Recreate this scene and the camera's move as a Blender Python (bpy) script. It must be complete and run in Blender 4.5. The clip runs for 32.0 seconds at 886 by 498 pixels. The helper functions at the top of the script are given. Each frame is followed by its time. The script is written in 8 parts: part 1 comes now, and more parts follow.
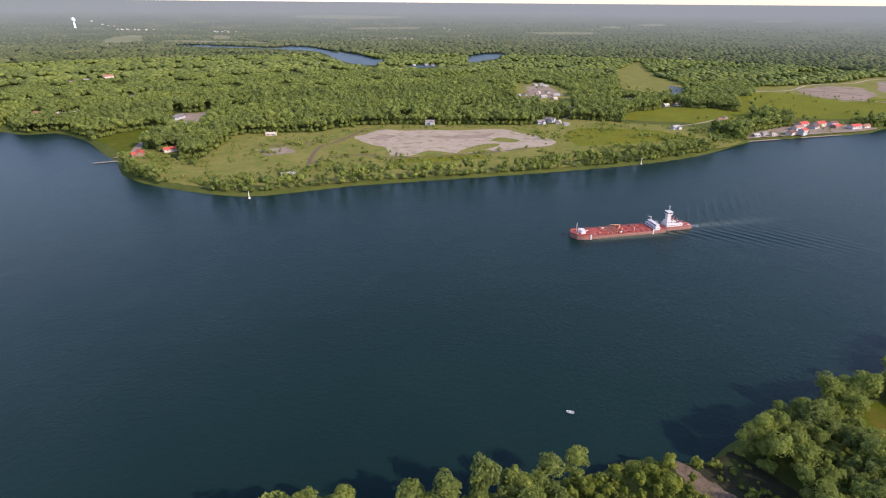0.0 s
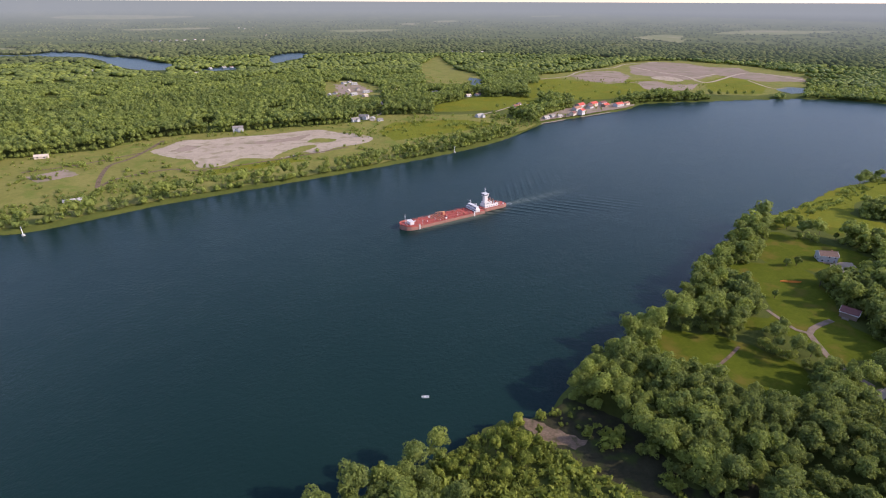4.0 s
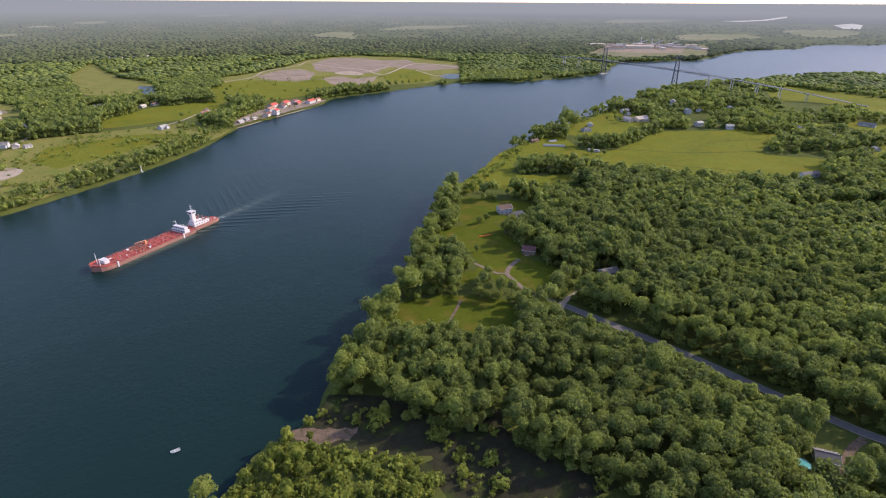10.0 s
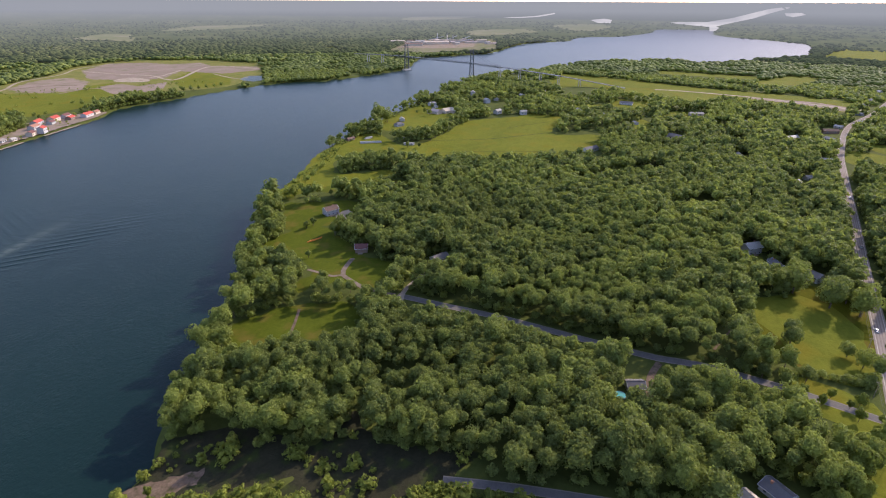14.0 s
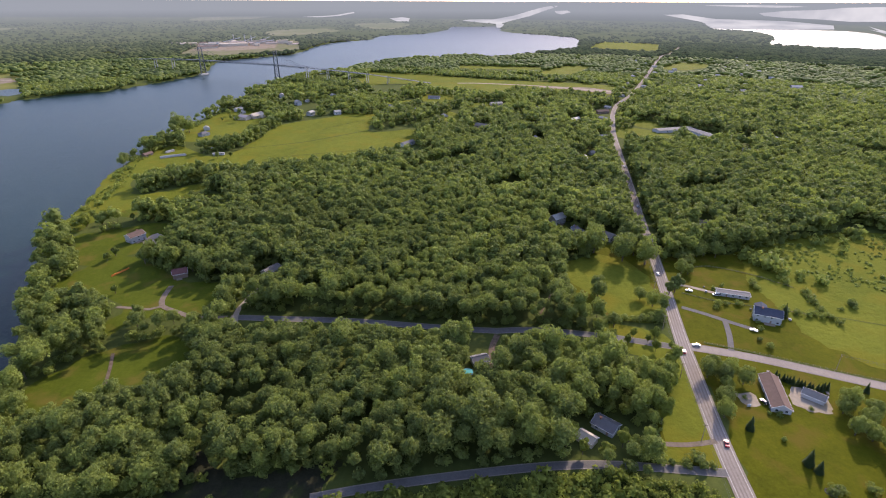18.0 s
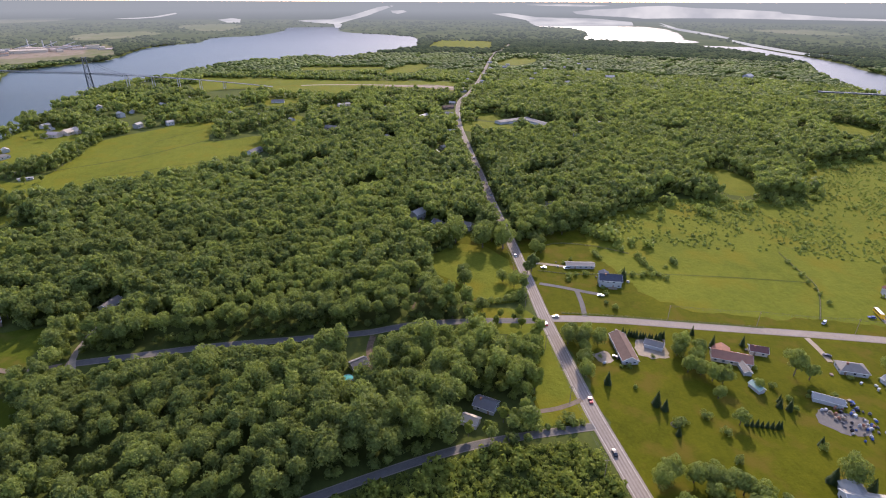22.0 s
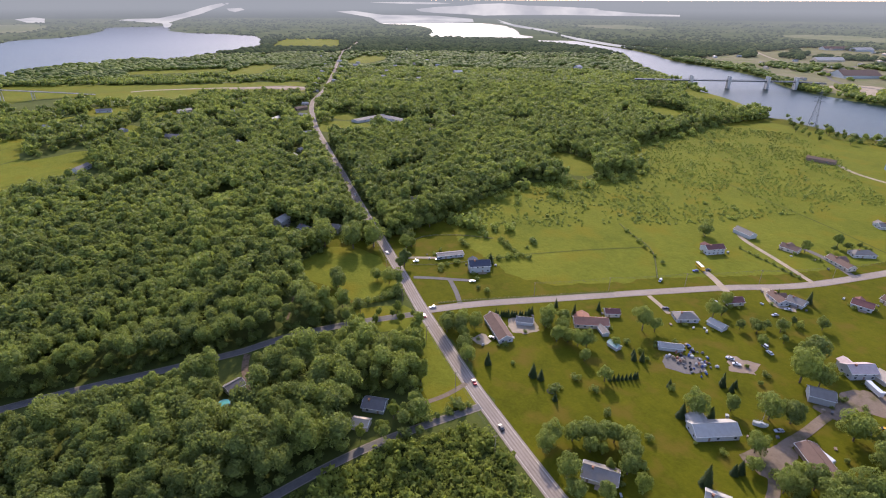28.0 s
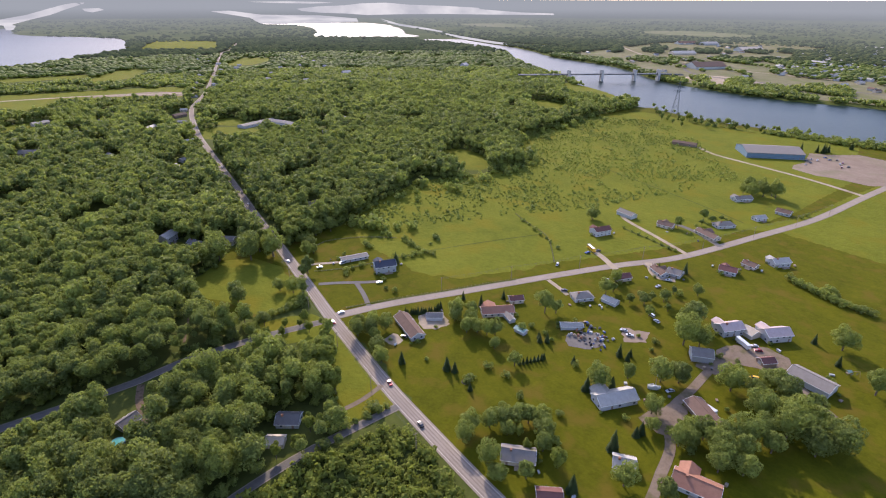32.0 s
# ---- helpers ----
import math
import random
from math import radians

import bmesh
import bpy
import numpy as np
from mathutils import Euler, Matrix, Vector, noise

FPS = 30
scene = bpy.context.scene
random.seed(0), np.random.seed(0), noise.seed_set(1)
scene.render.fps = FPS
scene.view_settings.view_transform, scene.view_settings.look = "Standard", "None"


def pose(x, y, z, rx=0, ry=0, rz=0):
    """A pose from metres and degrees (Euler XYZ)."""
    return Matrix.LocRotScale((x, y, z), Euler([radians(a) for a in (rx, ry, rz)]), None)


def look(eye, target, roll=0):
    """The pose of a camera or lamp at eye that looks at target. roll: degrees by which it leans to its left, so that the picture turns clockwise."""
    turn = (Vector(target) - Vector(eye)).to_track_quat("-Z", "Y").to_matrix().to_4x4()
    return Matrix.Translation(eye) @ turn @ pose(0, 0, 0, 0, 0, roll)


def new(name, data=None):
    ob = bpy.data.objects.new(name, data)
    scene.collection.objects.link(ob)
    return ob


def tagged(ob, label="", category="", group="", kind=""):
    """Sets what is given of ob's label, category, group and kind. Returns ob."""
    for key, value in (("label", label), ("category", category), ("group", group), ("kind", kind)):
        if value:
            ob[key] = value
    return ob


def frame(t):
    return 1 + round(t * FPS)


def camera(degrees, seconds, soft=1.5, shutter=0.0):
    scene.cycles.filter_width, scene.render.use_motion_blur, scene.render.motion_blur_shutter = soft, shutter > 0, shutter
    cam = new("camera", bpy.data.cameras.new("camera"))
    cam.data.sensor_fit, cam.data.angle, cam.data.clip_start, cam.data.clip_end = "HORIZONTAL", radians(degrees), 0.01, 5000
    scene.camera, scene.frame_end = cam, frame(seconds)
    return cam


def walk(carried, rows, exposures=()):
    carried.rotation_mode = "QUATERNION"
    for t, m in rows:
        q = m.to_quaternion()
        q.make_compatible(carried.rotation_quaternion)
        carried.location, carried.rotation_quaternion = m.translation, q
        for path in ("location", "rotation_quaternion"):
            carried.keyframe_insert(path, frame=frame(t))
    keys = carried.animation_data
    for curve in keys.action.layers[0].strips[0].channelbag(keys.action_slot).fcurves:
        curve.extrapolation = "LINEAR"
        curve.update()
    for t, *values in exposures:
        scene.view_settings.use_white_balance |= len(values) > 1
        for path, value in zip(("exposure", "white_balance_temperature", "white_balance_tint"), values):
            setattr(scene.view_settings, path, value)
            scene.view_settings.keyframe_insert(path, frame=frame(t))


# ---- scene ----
cam = camera(80.0, 32.0, soft=1.1)
PATH = [
    (0.0, pose(0, 0, 180, 65.12, -0.45, 0.14)),
    (0.5, pose(0, 0, 180, 65.11, -0.42, -1.97)),
    (1.0, pose(0, 0, 180, 65.10, -0.40, -4.32)),
    (1.5, pose(0, 0, 180, 65.09, -0.37, -6.85)),
    (2.0, pose(0, 0, 180, 65.08, -0.34, -9.17)),
    (2.5, pose(0, 0, 180, 65.07, -0.31, -11.60)),
    (3.0, pose(0, 0, 180, 65.05, -0.28, -14.27)),
    (3.5, pose(0, 0, 180, 65.04, -0.25, -17.04)),
    (5.5, pose(0, 0, 180, 65.04, -0.25, -27.11)),
    (6.0, pose(0, 0, 180, 65.04, -0.26, -29.66)),
    (6.5, pose(0, 0, 180, 65.04, -0.27, -32.23)),
    (7.0, pose(0, 0, 180, 65.05, -0.28, -34.80)),
    (7.5, pose(0, 0, 180, 65.05, -0.29, -37.48)),
    (8.0, pose(0, 0, 180, 65.05, -0.30, -40.23)),
    (8.5, pose(0, 0, 180, 65.06, -0.30, -43.24)),
    (9.0, pose(0, 0, 180, 65.06, -0.29, -46.00)),
    (9.5, pose(0, 0, 180, 65.06, -0.29, -48.61)),
    (10.0, pose(0, 0, 180, 65.06, -0.29, -51.45)),
    (10.5, pose(0, 0, 180, 65.06, -0.28, -54.24)),
    (11.0, pose(0, 0, 180, 65.06, -0.28, -56.73)),
    (11.5, pose(0, 0, 180, 65.06, -0.28, -59.10)),
    (12.0, pose(0, 0, 180, 65.06, -0.27, -61.59)),
    (12.5, pose(0, 0, 180, 65.04, -0.27, -64.02)),
    (13.0, pose(0, 0, 180, 65.02, -0.27, -66.42)),
    (13.5, pose(0, 0, 180, 65.00, -0.26, -68.80)),
    (14.0, pose(0, 0, 180, 64.98, -0.26, -71.32)),
    (14.5, pose(0, 0, 180, 64.96, -0.26, -73.96)),
    (15.0, pose(0, 0, 180, 64.95, -0.26, -76.55)),
    (15.5, pose(0, 0, 180, 64.93, -0.26, -79.07)),
    (17.5, pose(0, 0, 180, 64.96, -0.24, -88.74)),
    (18.0, pose(0, 0, 180, 64.98, -0.24, -91.00)),
    (18.5, pose(0, 0, 180, 65.00, -0.24, -93.24)),
    (19.0, pose(0, 0, 180, 65.01, -0.23, -95.32)),
    (19.5, pose(0, 0, 180, 65.03, -0.23, -97.49)),
    (20.0, pose(0, 0, 180, 65.05, -0.22, -99.65)),
    (20.5, pose(0, 0, 180, 65.04, -0.21, -101.55)),
    (21.0, pose(0, 0, 180, 65.03, -0.19, -103.32)),
    (21.5, pose(0, 0, 180, 65.02, -0.18, -105.10)),
    (22.0, pose(0, 0, 180, 65.02, -0.16, -107.05)),
    (22.5, pose(0, 0, 180, 65.01, -0.15, -108.76)),
    (23.0, pose(0, 0, 180, 65.00, -0.13, -110.30)),
    (23.5, pose(0, 0, 180, 64.99, -0.12, -110.93)),
    (24.0, pose(0, 0, 180, 64.98, -0.10, -111.43)),
    (24.5, pose(0, 0, 180, 64.97, -0.12, -111.95)),
    (25.0, pose(0, 0, 180, 64.95, -0.13, -112.97)),
    (25.5, pose(0, 0, 180, 64.93, -0.15, -114.51)),
    (27.5, pose(0, 0, 180, 64.87, -0.21, -120.97)),
    (28.0, pose(0, 0, 180, 64.85, -0.22, -122.35)),
    (28.5, pose(0, 0, 180, 64.85, -0.22, -123.85)),
    (29.0, pose(0, 0, 180, 64.85, -0.22, -125.53)),
    (29.5, pose(0, 0, 180, 64.84, -0.22, -127.05)),
    (30.0, pose(0, 0, 180, 64.84, -0.21, -128.43)),
    (30.5, pose(0, 0, 180, 64.84, -0.21, -129.68)),
    (31.0, pose(0, 0, 180, 64.83, -0.21, -131.21)),
    (31.5, pose(0, 0, 180, 64.83, -0.20, -132.36)),
    (32.0, pose(0, 0, 180, 64.83, -0.20, -133.80)),
]
walk(cam, PATH, [(0.0, 0.44, 6420, 19), (14.0, 0.46, 6420, 19), (20.0, 0.56, 6420, 19), (32.0, 0.56, 6420, 19)])

# ---- light: low afternoon sun over the far lakes, clear sky ----
SUN_AZ, SUN_EL = 121.0, 30.5          # degrees clockwise from +y, and above the horizon
world = bpy.data.worlds.new("sky")
scene.world = world
world.use_nodes = True
wn = world.node_tree.nodes
sky = wn.new("ShaderNodeTexSky")
sky.sky_type = "NISHITA"
sky.sun_disc = False
sky.sun_elevation = radians(SUN_EL)
sky.sun_rotation = radians(SUN_AZ)
sky.air_density, sky.dust_density, sky.ozone_density = 1.0, 0.8, 1.2
wn["Background"].inputs["Strength"].default_value = 0.26
haze = wn.new("ShaderNodeMix")          # summer haze takes a little green out of the sky
haze.data_type, haze.blend_type = "RGBA", "MULTIPLY"
haze.inputs[0].default_value = 1.0
haze.inputs[7].default_value = (1.05, 0.95, 1.02, 1)
world.node_tree.links.new(sky.outputs["Color"], haze.inputs[6])
world.node_tree.links.new(haze.outputs[2], wn["Background"].inputs["Color"])
sun_data = bpy.data.lights.new("sun", "SUN")
sun_data.energy, sun_data.angle, sun_data.color = 4.1, radians(0.6), (1.0, 0.90, 0.76)
sun = new("sun", sun_data)
_a, _e = radians(SUN_AZ), radians(SUN_EL)
SUN_DIR = Vector((math.sin(_a) * math.cos(_e), math.cos(_a) * math.cos(_e), math.sin(_e)))
sun.matrix_world = look(SUN_DIR * 600, (0, 0, 0))

# ---- tools ----
rng = np.random.default_rng(7)
EYE_H, R0, SPAN = 180.0, 3000.0, 1800.0


def far(x, y):
    """The land rises gently past three kilometres towards the rim of the horizon: plan place to ground place, height and scale."""
    x, y = np.asarray(x, float), np.asarray(y, float)
    r = np.hypot(x, y) + 1e-6
    q = np.where(r <= R0, r, R0 + SPAN * (1 - np.exp(-np.maximum(r - R0, 0) / SPAN)))
    k = q / r
    return x * k, y * k, EYE_H * (1 - k), k


def inside(px, py, poly):
    px, py = np.asarray(px, float), np.asarray(py, float)
    res = np.zeros(px.shape, bool)
    n = len(poly)
    for i in range(n):
        x0, y0 = poly[i]
        x1, y1 = poly[(i + 1) % n]
        if y0 == y1:
            continue
        hit = ((y0 > py) != (y1 > py)) & (px < (x1 - x0) * (py - y0) / (y1 - y0) + x0)
        res ^= hit
    return res


def away(px, py, line, closed=False):
    """Distance of points to a polyline."""
    px, py = np.asarray(px, float), np.asarray(py, float)
    best = np.full(px.shape, 1e9)
    n = len(line)
    for i in range(n if closed else n - 1):
        x0, y0 = line[i]
        x1, y1 = line[(i + 1) % n]
        dx, dy = x1 - x0, y1 - y0
        t = np.clip(((px - x0) * dx + (py - y0) * dy) / (dx * dx + dy * dy + 1e-9), 0, 1)
        best = np.minimum(best, np.hypot(px - x0 - t * dx, py - y0 - t * dy))
    return best


def smooth(line, step, closed=False, wobble=0.0, seed=0):
    """A Catmull-Rom curve through a few corners, cut into even steps, with an uneven edge."""
    pts = [np.array(p, float) for p in line]
    n = len(pts)
    out = []
    r = random.Random(seed)
    for i in range(n if closed else n - 1):
        if closed:
            a, b, c, d = (pts[(i + j) % n] for j in (-1, 0, 1, 2))
        else:
            a, b, c, d = pts[max(i - 1, 0)], pts[i], pts[i + 1], pts[min(i + 2, n - 1)]
        m = max(1, int(np.linalg.norm(c - b) / step))
        for k in range(m):
            t = k / m
            p = 0.5 * (2 * b + (c - a) * t + (2 * a - 5 * b + 4 * c - d) * t * t + (3 * b - a - 3 * c + d) * t ** 3)
            if wobble:
                p = p + np.array([r.uniform(-wobble, wobble), r.uniform(-wobble, wobble)])
            out.append((float(p[0]), float(p[1])))
    if not closed:
        out.append((float(pts[-1][0]), float(pts[-1][1])))
    return out


def path(text):
    return [tuple(float(c) for c in q.split(",")) for q in text.split()]


def mesh_np(name, verts, faces, mats, tint=None, mat_index=None):
    """A mesh object from arrays; faces is an (n, 3) or (n, 4) array, or a list of such."""
    me = bpy.data.meshes.new(name)
    faces = faces if isinstance(faces, list) else [faces]
    faces = [np.asarray(f, np.int32) for f in faces if len(f)]
    loops = np.concatenate([f.ravel() for f in faces])
    sizes = np.concatenate([np.full(len(f), f.shape[1], np.int32) for f in faces])
    me.vertices.add(len(verts))
    me.vertices.foreach_set("co", np.asarray(verts, np.float32).ravel())
    me.loops.add(len(loops))
    me.loops.foreach_set("vertex_index", loops)
    me.polygons.add(len(sizes))
    me.polygons.foreach_set("loop_start", np.concatenate([[0], np.cumsum(sizes)[:-1]]).astype(np.int32))
    if mat_index is not None:
        me.polygons.foreach_set("material_index", np.asarray(mat_index, np.int32))
    me.update(calc_edges=True)
    if tint is not None:
        at = me.attributes.new("tint", "FLOAT", "FACE")
        at.data.foreach_set("value", np.asarray(tint, np.float32))
    for m in (mats if isinstance(mats, (list, tuple)) else [mats]):
        me.materials.append(m)
    return me


def part(name, bm, material, parent=None, label=""):
    me = bpy.data.meshes.new(name)
    bm.normal_update()
    bm.to_mesh(me)
    bm.free()
    me.materials.append(material)
    ob = new(name, me)
    if parent is not None:
        ob.parent = parent
    return tagged(ob, label)


def share(name, me, parent=None, m=None, label=""):
    ob = new(name, me)
    if parent is not None:
        ob.parent = parent
    if m is not None:
        ob.matrix_basis = m
    return tagged(ob, label)


def box(bm, x0, y0, z0, x1, y1, z1, m=None):
    vs = [bm.verts.new((x, y, z)) for z in (z0, z1) for x, y in ((x0, y0), (x1, y0), (x1, y1), (x0, y1))]
    for f in ((3, 2, 1, 0), (4, 5, 6, 7), (0, 1, 5, 4), (1, 2, 6, 5), (2, 3, 7, 6), (3, 0, 4, 7)):
        bm.faces.new([vs[i] for i in f])
    if m is not None:
        bmesh.ops.transform(bm, matrix=m, verts=vs)
    return vs


def rod(bm, a, b, r0, r1=None, n=6):
    """A tapered bar from a to b."""
    a, b = Vector(a), Vector(b)
    r1 = r0 if r1 is None else r1
    q = (b - a).to_track_quat("Z", "Y")
    rings = []
    for p, r in ((a, r0), (b, r1)):
        rings.append([bm.verts.new(p + q @ Vector((r * math.cos(2 * math.pi * i / n), r * math.sin(2 * math.pi * i / n), 0))) for i in range(n)])
    for i in range(n):
        j = (i + 1) % n
        bm.faces.new((rings[0][i], rings[0][j], rings[1][j], rings[1][i]))
    bm.faces.new(rings[0][::-1])
    bm.faces.new(rings[1])


def tube(bm, pts, r, n=4):
    """One bent bar through all the points."""
    prev = None
    for i, p in enumerate(pts):
        d = pts[min(i + 1, len(pts) - 1)] - pts[max(i - 1, 0)]
        q = d.to_track_quat("Z", "Y")
        ring = [bm.verts.new(p + q @ Vector((r * math.cos(2 * math.pi * k / n), r * math.sin(2 * math.pi * k / n), 0))) for k in range(n)]
        if prev:
            for k in range(n):
                bm.faces.new((prev[k], prev[(k + 1) % n], ring[(k + 1) % n], ring[k]))
        prev = ring


def empty(name, m=None, **tags):
    ob = new(name)
    ob.empty_display_size = 0.5
    if m is not None:
        ob.matrix_basis = m
    return tagged(ob, **tags)

# ---- materials ----
def nodes(name, rough=0.8, metal=0.0, spec=0.3):
    m = bpy.data.materials.new(name)
    m.use_nodes = True
    nt = m.node_tree
    b = nt.nodes["Principled BSDF"]
    b.inputs["Roughness"].default_value = rough
    b.inputs["Metallic"].default_value = metal
    b.inputs["Specular IOR Level"].default_value = spec
    return m, nt, b


def node(nt, kind, **vals):
    n = nt.nodes.new(kind)
    for k, v in vals.items():
        n.inputs[k.replace("_", " ")].default_value = v
    return n


def ramp(nt, src, stops):
    r = nt.nodes.new("ShaderNodeValToRGB")
    el = r.color_ramp.elements
    while len(el) < len(stops):
        el.new(0.5)
    for e, (p, c) in zip(el, stops):
        e.position, e.color = p, (*c, 1)
    nt.links.new(src, r.inputs["Fac"])
    return r.outputs["Color"]


def mix(nt, a, b, fac, mode="MIX"):
    n = nt.nodes.new("ShaderNodeMix")
    n.data_type, n.blend_type = "RGBA", mode
    for v, s in ((a, 6), (b, 7), (fac, 0)):
        if isinstance(v, (tuple, list)):
            n.inputs[s].default_value = (*v, 1)
        elif isinstance(v, (int, float)):
            n.inputs[s].default_value = v
        else:
            nt.links.new(v, n.inputs[s])
    return n.outputs[2]


def noise_of(nt, scale, detail=4.0, rough=0.55, vec=None, kind="ShaderNodeTexNoise"):
    n = node(nt, kind, Scale=scale)
    if kind == "ShaderNodeTexNoise":
        n.inputs["Detail"].default_value, n.inputs["Roughness"].default_value = detail, rough
    if vec is None:
        g = nt.nodes.new("ShaderNodeNewGeometry")
        vec = g.outputs["Position"]
    nt.links.new(vec, n.inputs["Vector"])
    return n.outputs[0]


def bump(nt, b, height, dist, strength=0.6):
    n = node(nt, "ShaderNodeBump", Strength=strength, Distance=dist)
    nt.links.new(height, n.inputs["Height"])
    nt.links.new(n.outputs["Normal"], b.inputs["Normal"])


def earth(name, dark, mid, light, big=0.012, fine=0.5, rough=0.95, bumpd=0.25, third=None):
    """Ground cover: patches at two sizes with fine grain and relief."""
    m, nt, b = nodes(name, rough, 0, 0.03)
    n1 = noise_of(nt, big, 5, 0.6)
    n2 = noise_of(nt, fine, 6, 0.65)
    n3 = noise_of(nt, big * 6, 4, 0.6)
    c = ramp(nt, n1, [(0.32, dark), (0.5, mid), (0.68, light)])
    c = mix(nt, c, ramp(nt, n3, [(0.3, dark), (0.7, light)]), 0.45)
    c = mix(nt, c, ramp(nt, n2, [(0.25, tuple(v * 0.55 for v in mid)), (0.6, mid), (0.8, light)]), 0.45)
    if third:
        n4 = noise_of(nt, big * 2.3, 3, 0.5)
        c = mix(nt, c, third, ramp(nt, n4, [(0.52, (0, 0, 0)), (0.68, (1, 1, 1))]))
    nt.links.new(c, b.inputs["Base Color"])
    bump(nt, b, n2, bumpd, 0.8)
    return m


def paint(name, col, rough=0.6, metal=0.0, vary=0.18, scale=1.2, spec=0.35, local=False):
    """Painted or plain surface with faint stains, and a slight difference from thing to thing."""
    m, nt, b = nodes(name, rough, metal, spec)
    n = noise_of(nt, scale, 5, 0.6)
    n2 = noise_of(nt, scale * 9, 3, 0.6)
    lo, hi = tuple(v * (1 - vary) for v in col), tuple(min(1, v * (1 + vary * 0.6)) for v in col)
    c = ramp(nt, n, [(0.3, lo), (0.7, hi)])
    c = mix(nt, c, ramp(nt, n2, [(0.3, lo), (0.7, hi)]), 0.4)
    oi = nt.nodes.new("ShaderNodeObjectInfo")
    c = mix(nt, c, ramp(nt, oi.outputs["Random"], [(0, tuple(v * 0.82 for v in col)), (1, tuple(min(1, v * 1.12) for v in col))]), 0.4)
    nt.links.new(c, b.inputs["Base Color"])
    bump(nt, b, n2, 0.01, 0.3)
    return m


def foliage(name, dark, mid, light, by="tint"):
    m, nt, b = nodes(name, 0.65, 0, 0.1)
    if by == "tint":
        a = nt.nodes.new("ShaderNodeAttribute")
        a.attribute_type, a.attribute_name = "GEOMETRY", "tint"
        src = a.outputs["Fac"]
    else:
        src = nt.nodes.new("ShaderNodeObjectInfo").outputs["Random"]
    g = nt.nodes.new("ShaderNodeNewGeometry")
    c1 = ramp(nt, src, [(0.0, tuple(v * 0.7 for v in dark)), (0.15, dark), (0.5, mid), (0.85, light), (1.0, tuple(v * 1.15 for v in light))])
    c2 = ramp(nt, g.outputs["Random Per Island"], [(0.0, tuple(v * 0.35 for v in mid)), (0.5, mid), (1.0, tuple(v * 1.3 for v in light))])
    n = noise_of(nt, 0.9, 6, 0.75)
    c = mix(nt, c1, c2, 0.42)
    c = mix(nt, c, ramp(nt, n, [(0.3, tuple(v * 0.45 for v in mid)), (0.7, tuple(v * 1.2 for v in light))]), 0.36)
    bump(nt, b, n, 0.8, 0.6)
    nt.links.new(c, b.inputs["Base Color"])
    tr = nt.nodes.new("ShaderNodeBsdfTranslucent")
    tc = mix(nt, c, (0.37, 0.43, 0.06), 0.35)
    nt.links.new(tc, tr.inputs["Color"])
    ms = nt.nodes.new("ShaderNodeMixShader")
    ms.inputs[0].default_value = 0.42
    nt.links.new(b.outputs[0], ms.inputs[1])
    nt.links.new(tr.outputs[0], ms.inputs[2])
    nt.links.new(ms.outputs[0], nt.nodes["Material Output"].inputs["Surface"])
    return m


M = {}
M["ground"] = earth("rough_grass", (0.04, 0.055, 0.014), (0.07, 0.085, 0.02), (0.12, 0.125, 0.03), 0.014, 0.4)
M["lawn"] = earth("mown_lawn", (0.041, 0.048, 0.004), (0.079, 0.082, 0.005), (0.125, 0.117, 0.008), 0.03, 0.6, bumpd=0.25, third=(0.102, 0.080, 0.011))
M["meadow"] = earth("tall_meadow", (0.076, 0.093, 0.010), (0.120, 0.132, 0.014), (0.176, 0.173, 0.020), 0.014, 0.28, bumpd=0.8, third=(0.136, 0.124, 0.012))
M["turf"] = earth("shore_turf", (0.044, 0.060, 0.006), (0.072, 0.090, 0.008), (0.106, 0.116, 0.013), 0.03, 0.5, bumpd=0.25, third=(0.105, 0.090, 0.016))
M["hay"] = earth("bank_grass", (0.105, 0.11, 0.022), (0.165, 0.16, 0.04), (0.24, 0.205, 0.065), 0.02, 0.25, bumpd=0.5, third=(0.11, 0.135, 0.025))
M["gravel"] = earth("gravel_lot", (0.22, 0.172, 0.122), (0.335, 0.27, 0.195), (0.43, 0.355, 0.265), 0.03, 0.5, bumpd=0.1, third=(0.22, 0.185, 0.115))
M["soil"] = earth("bare_soil", (0.17, 0.125, 0.09), (0.25, 0.19, 0.14), (0.33, 0.26, 0.20), 0.016, 0.4, bumpd=0.15, third=(0.15, 0.14, 0.07))
# brown soil darkened in colour for the shade cast by the shore wood
M["dirt"] = earth("shade_darkened_soil", (0.020, 0.020, 0.011), (0.034, 0.033, 0.018), (0.058, 0.054, 0.029), 0.05, 0.8, bumpd=0.3, third=(0.038, 0.050, 0.014))
M["drive"] = earth("worn_drive", (0.13, 0.096, 0.068), (0.19, 0.145, 0.105), (0.26, 0.205, 0.155), 0.06, 0.9, bumpd=0.06, third=(0.115, 0.10, 0.05))
M["lot"] = earth("packed_lot", (0.165, 0.12, 0.085), (0.23, 0.175, 0.13), (0.31, 0.245, 0.19), 0.012, 0.3, bumpd=0.1, third=(0.17, 0.15, 0.09))
M["town"] = earth("town_grass", (0.10, 0.105, 0.045), (0.165, 0.155, 0.08), (0.25, 0.215, 0.14), 0.008, 0.15, third=(0.12, 0.135, 0.05))
M["asphalt"] = earth("worn_asphalt", (0.105, 0.094, 0.083), (0.15, 0.135, 0.12), (0.20, 0.182, 0.162), 0.05, 1.5, bumpd=0.02)
M["road"] = earth("sun_bleached_asphalt", (0.21, 0.17, 0.135), (0.285, 0.235, 0.19), (0.35, 0.295, 0.245), 0.04, 1.2, bumpd=0.02)
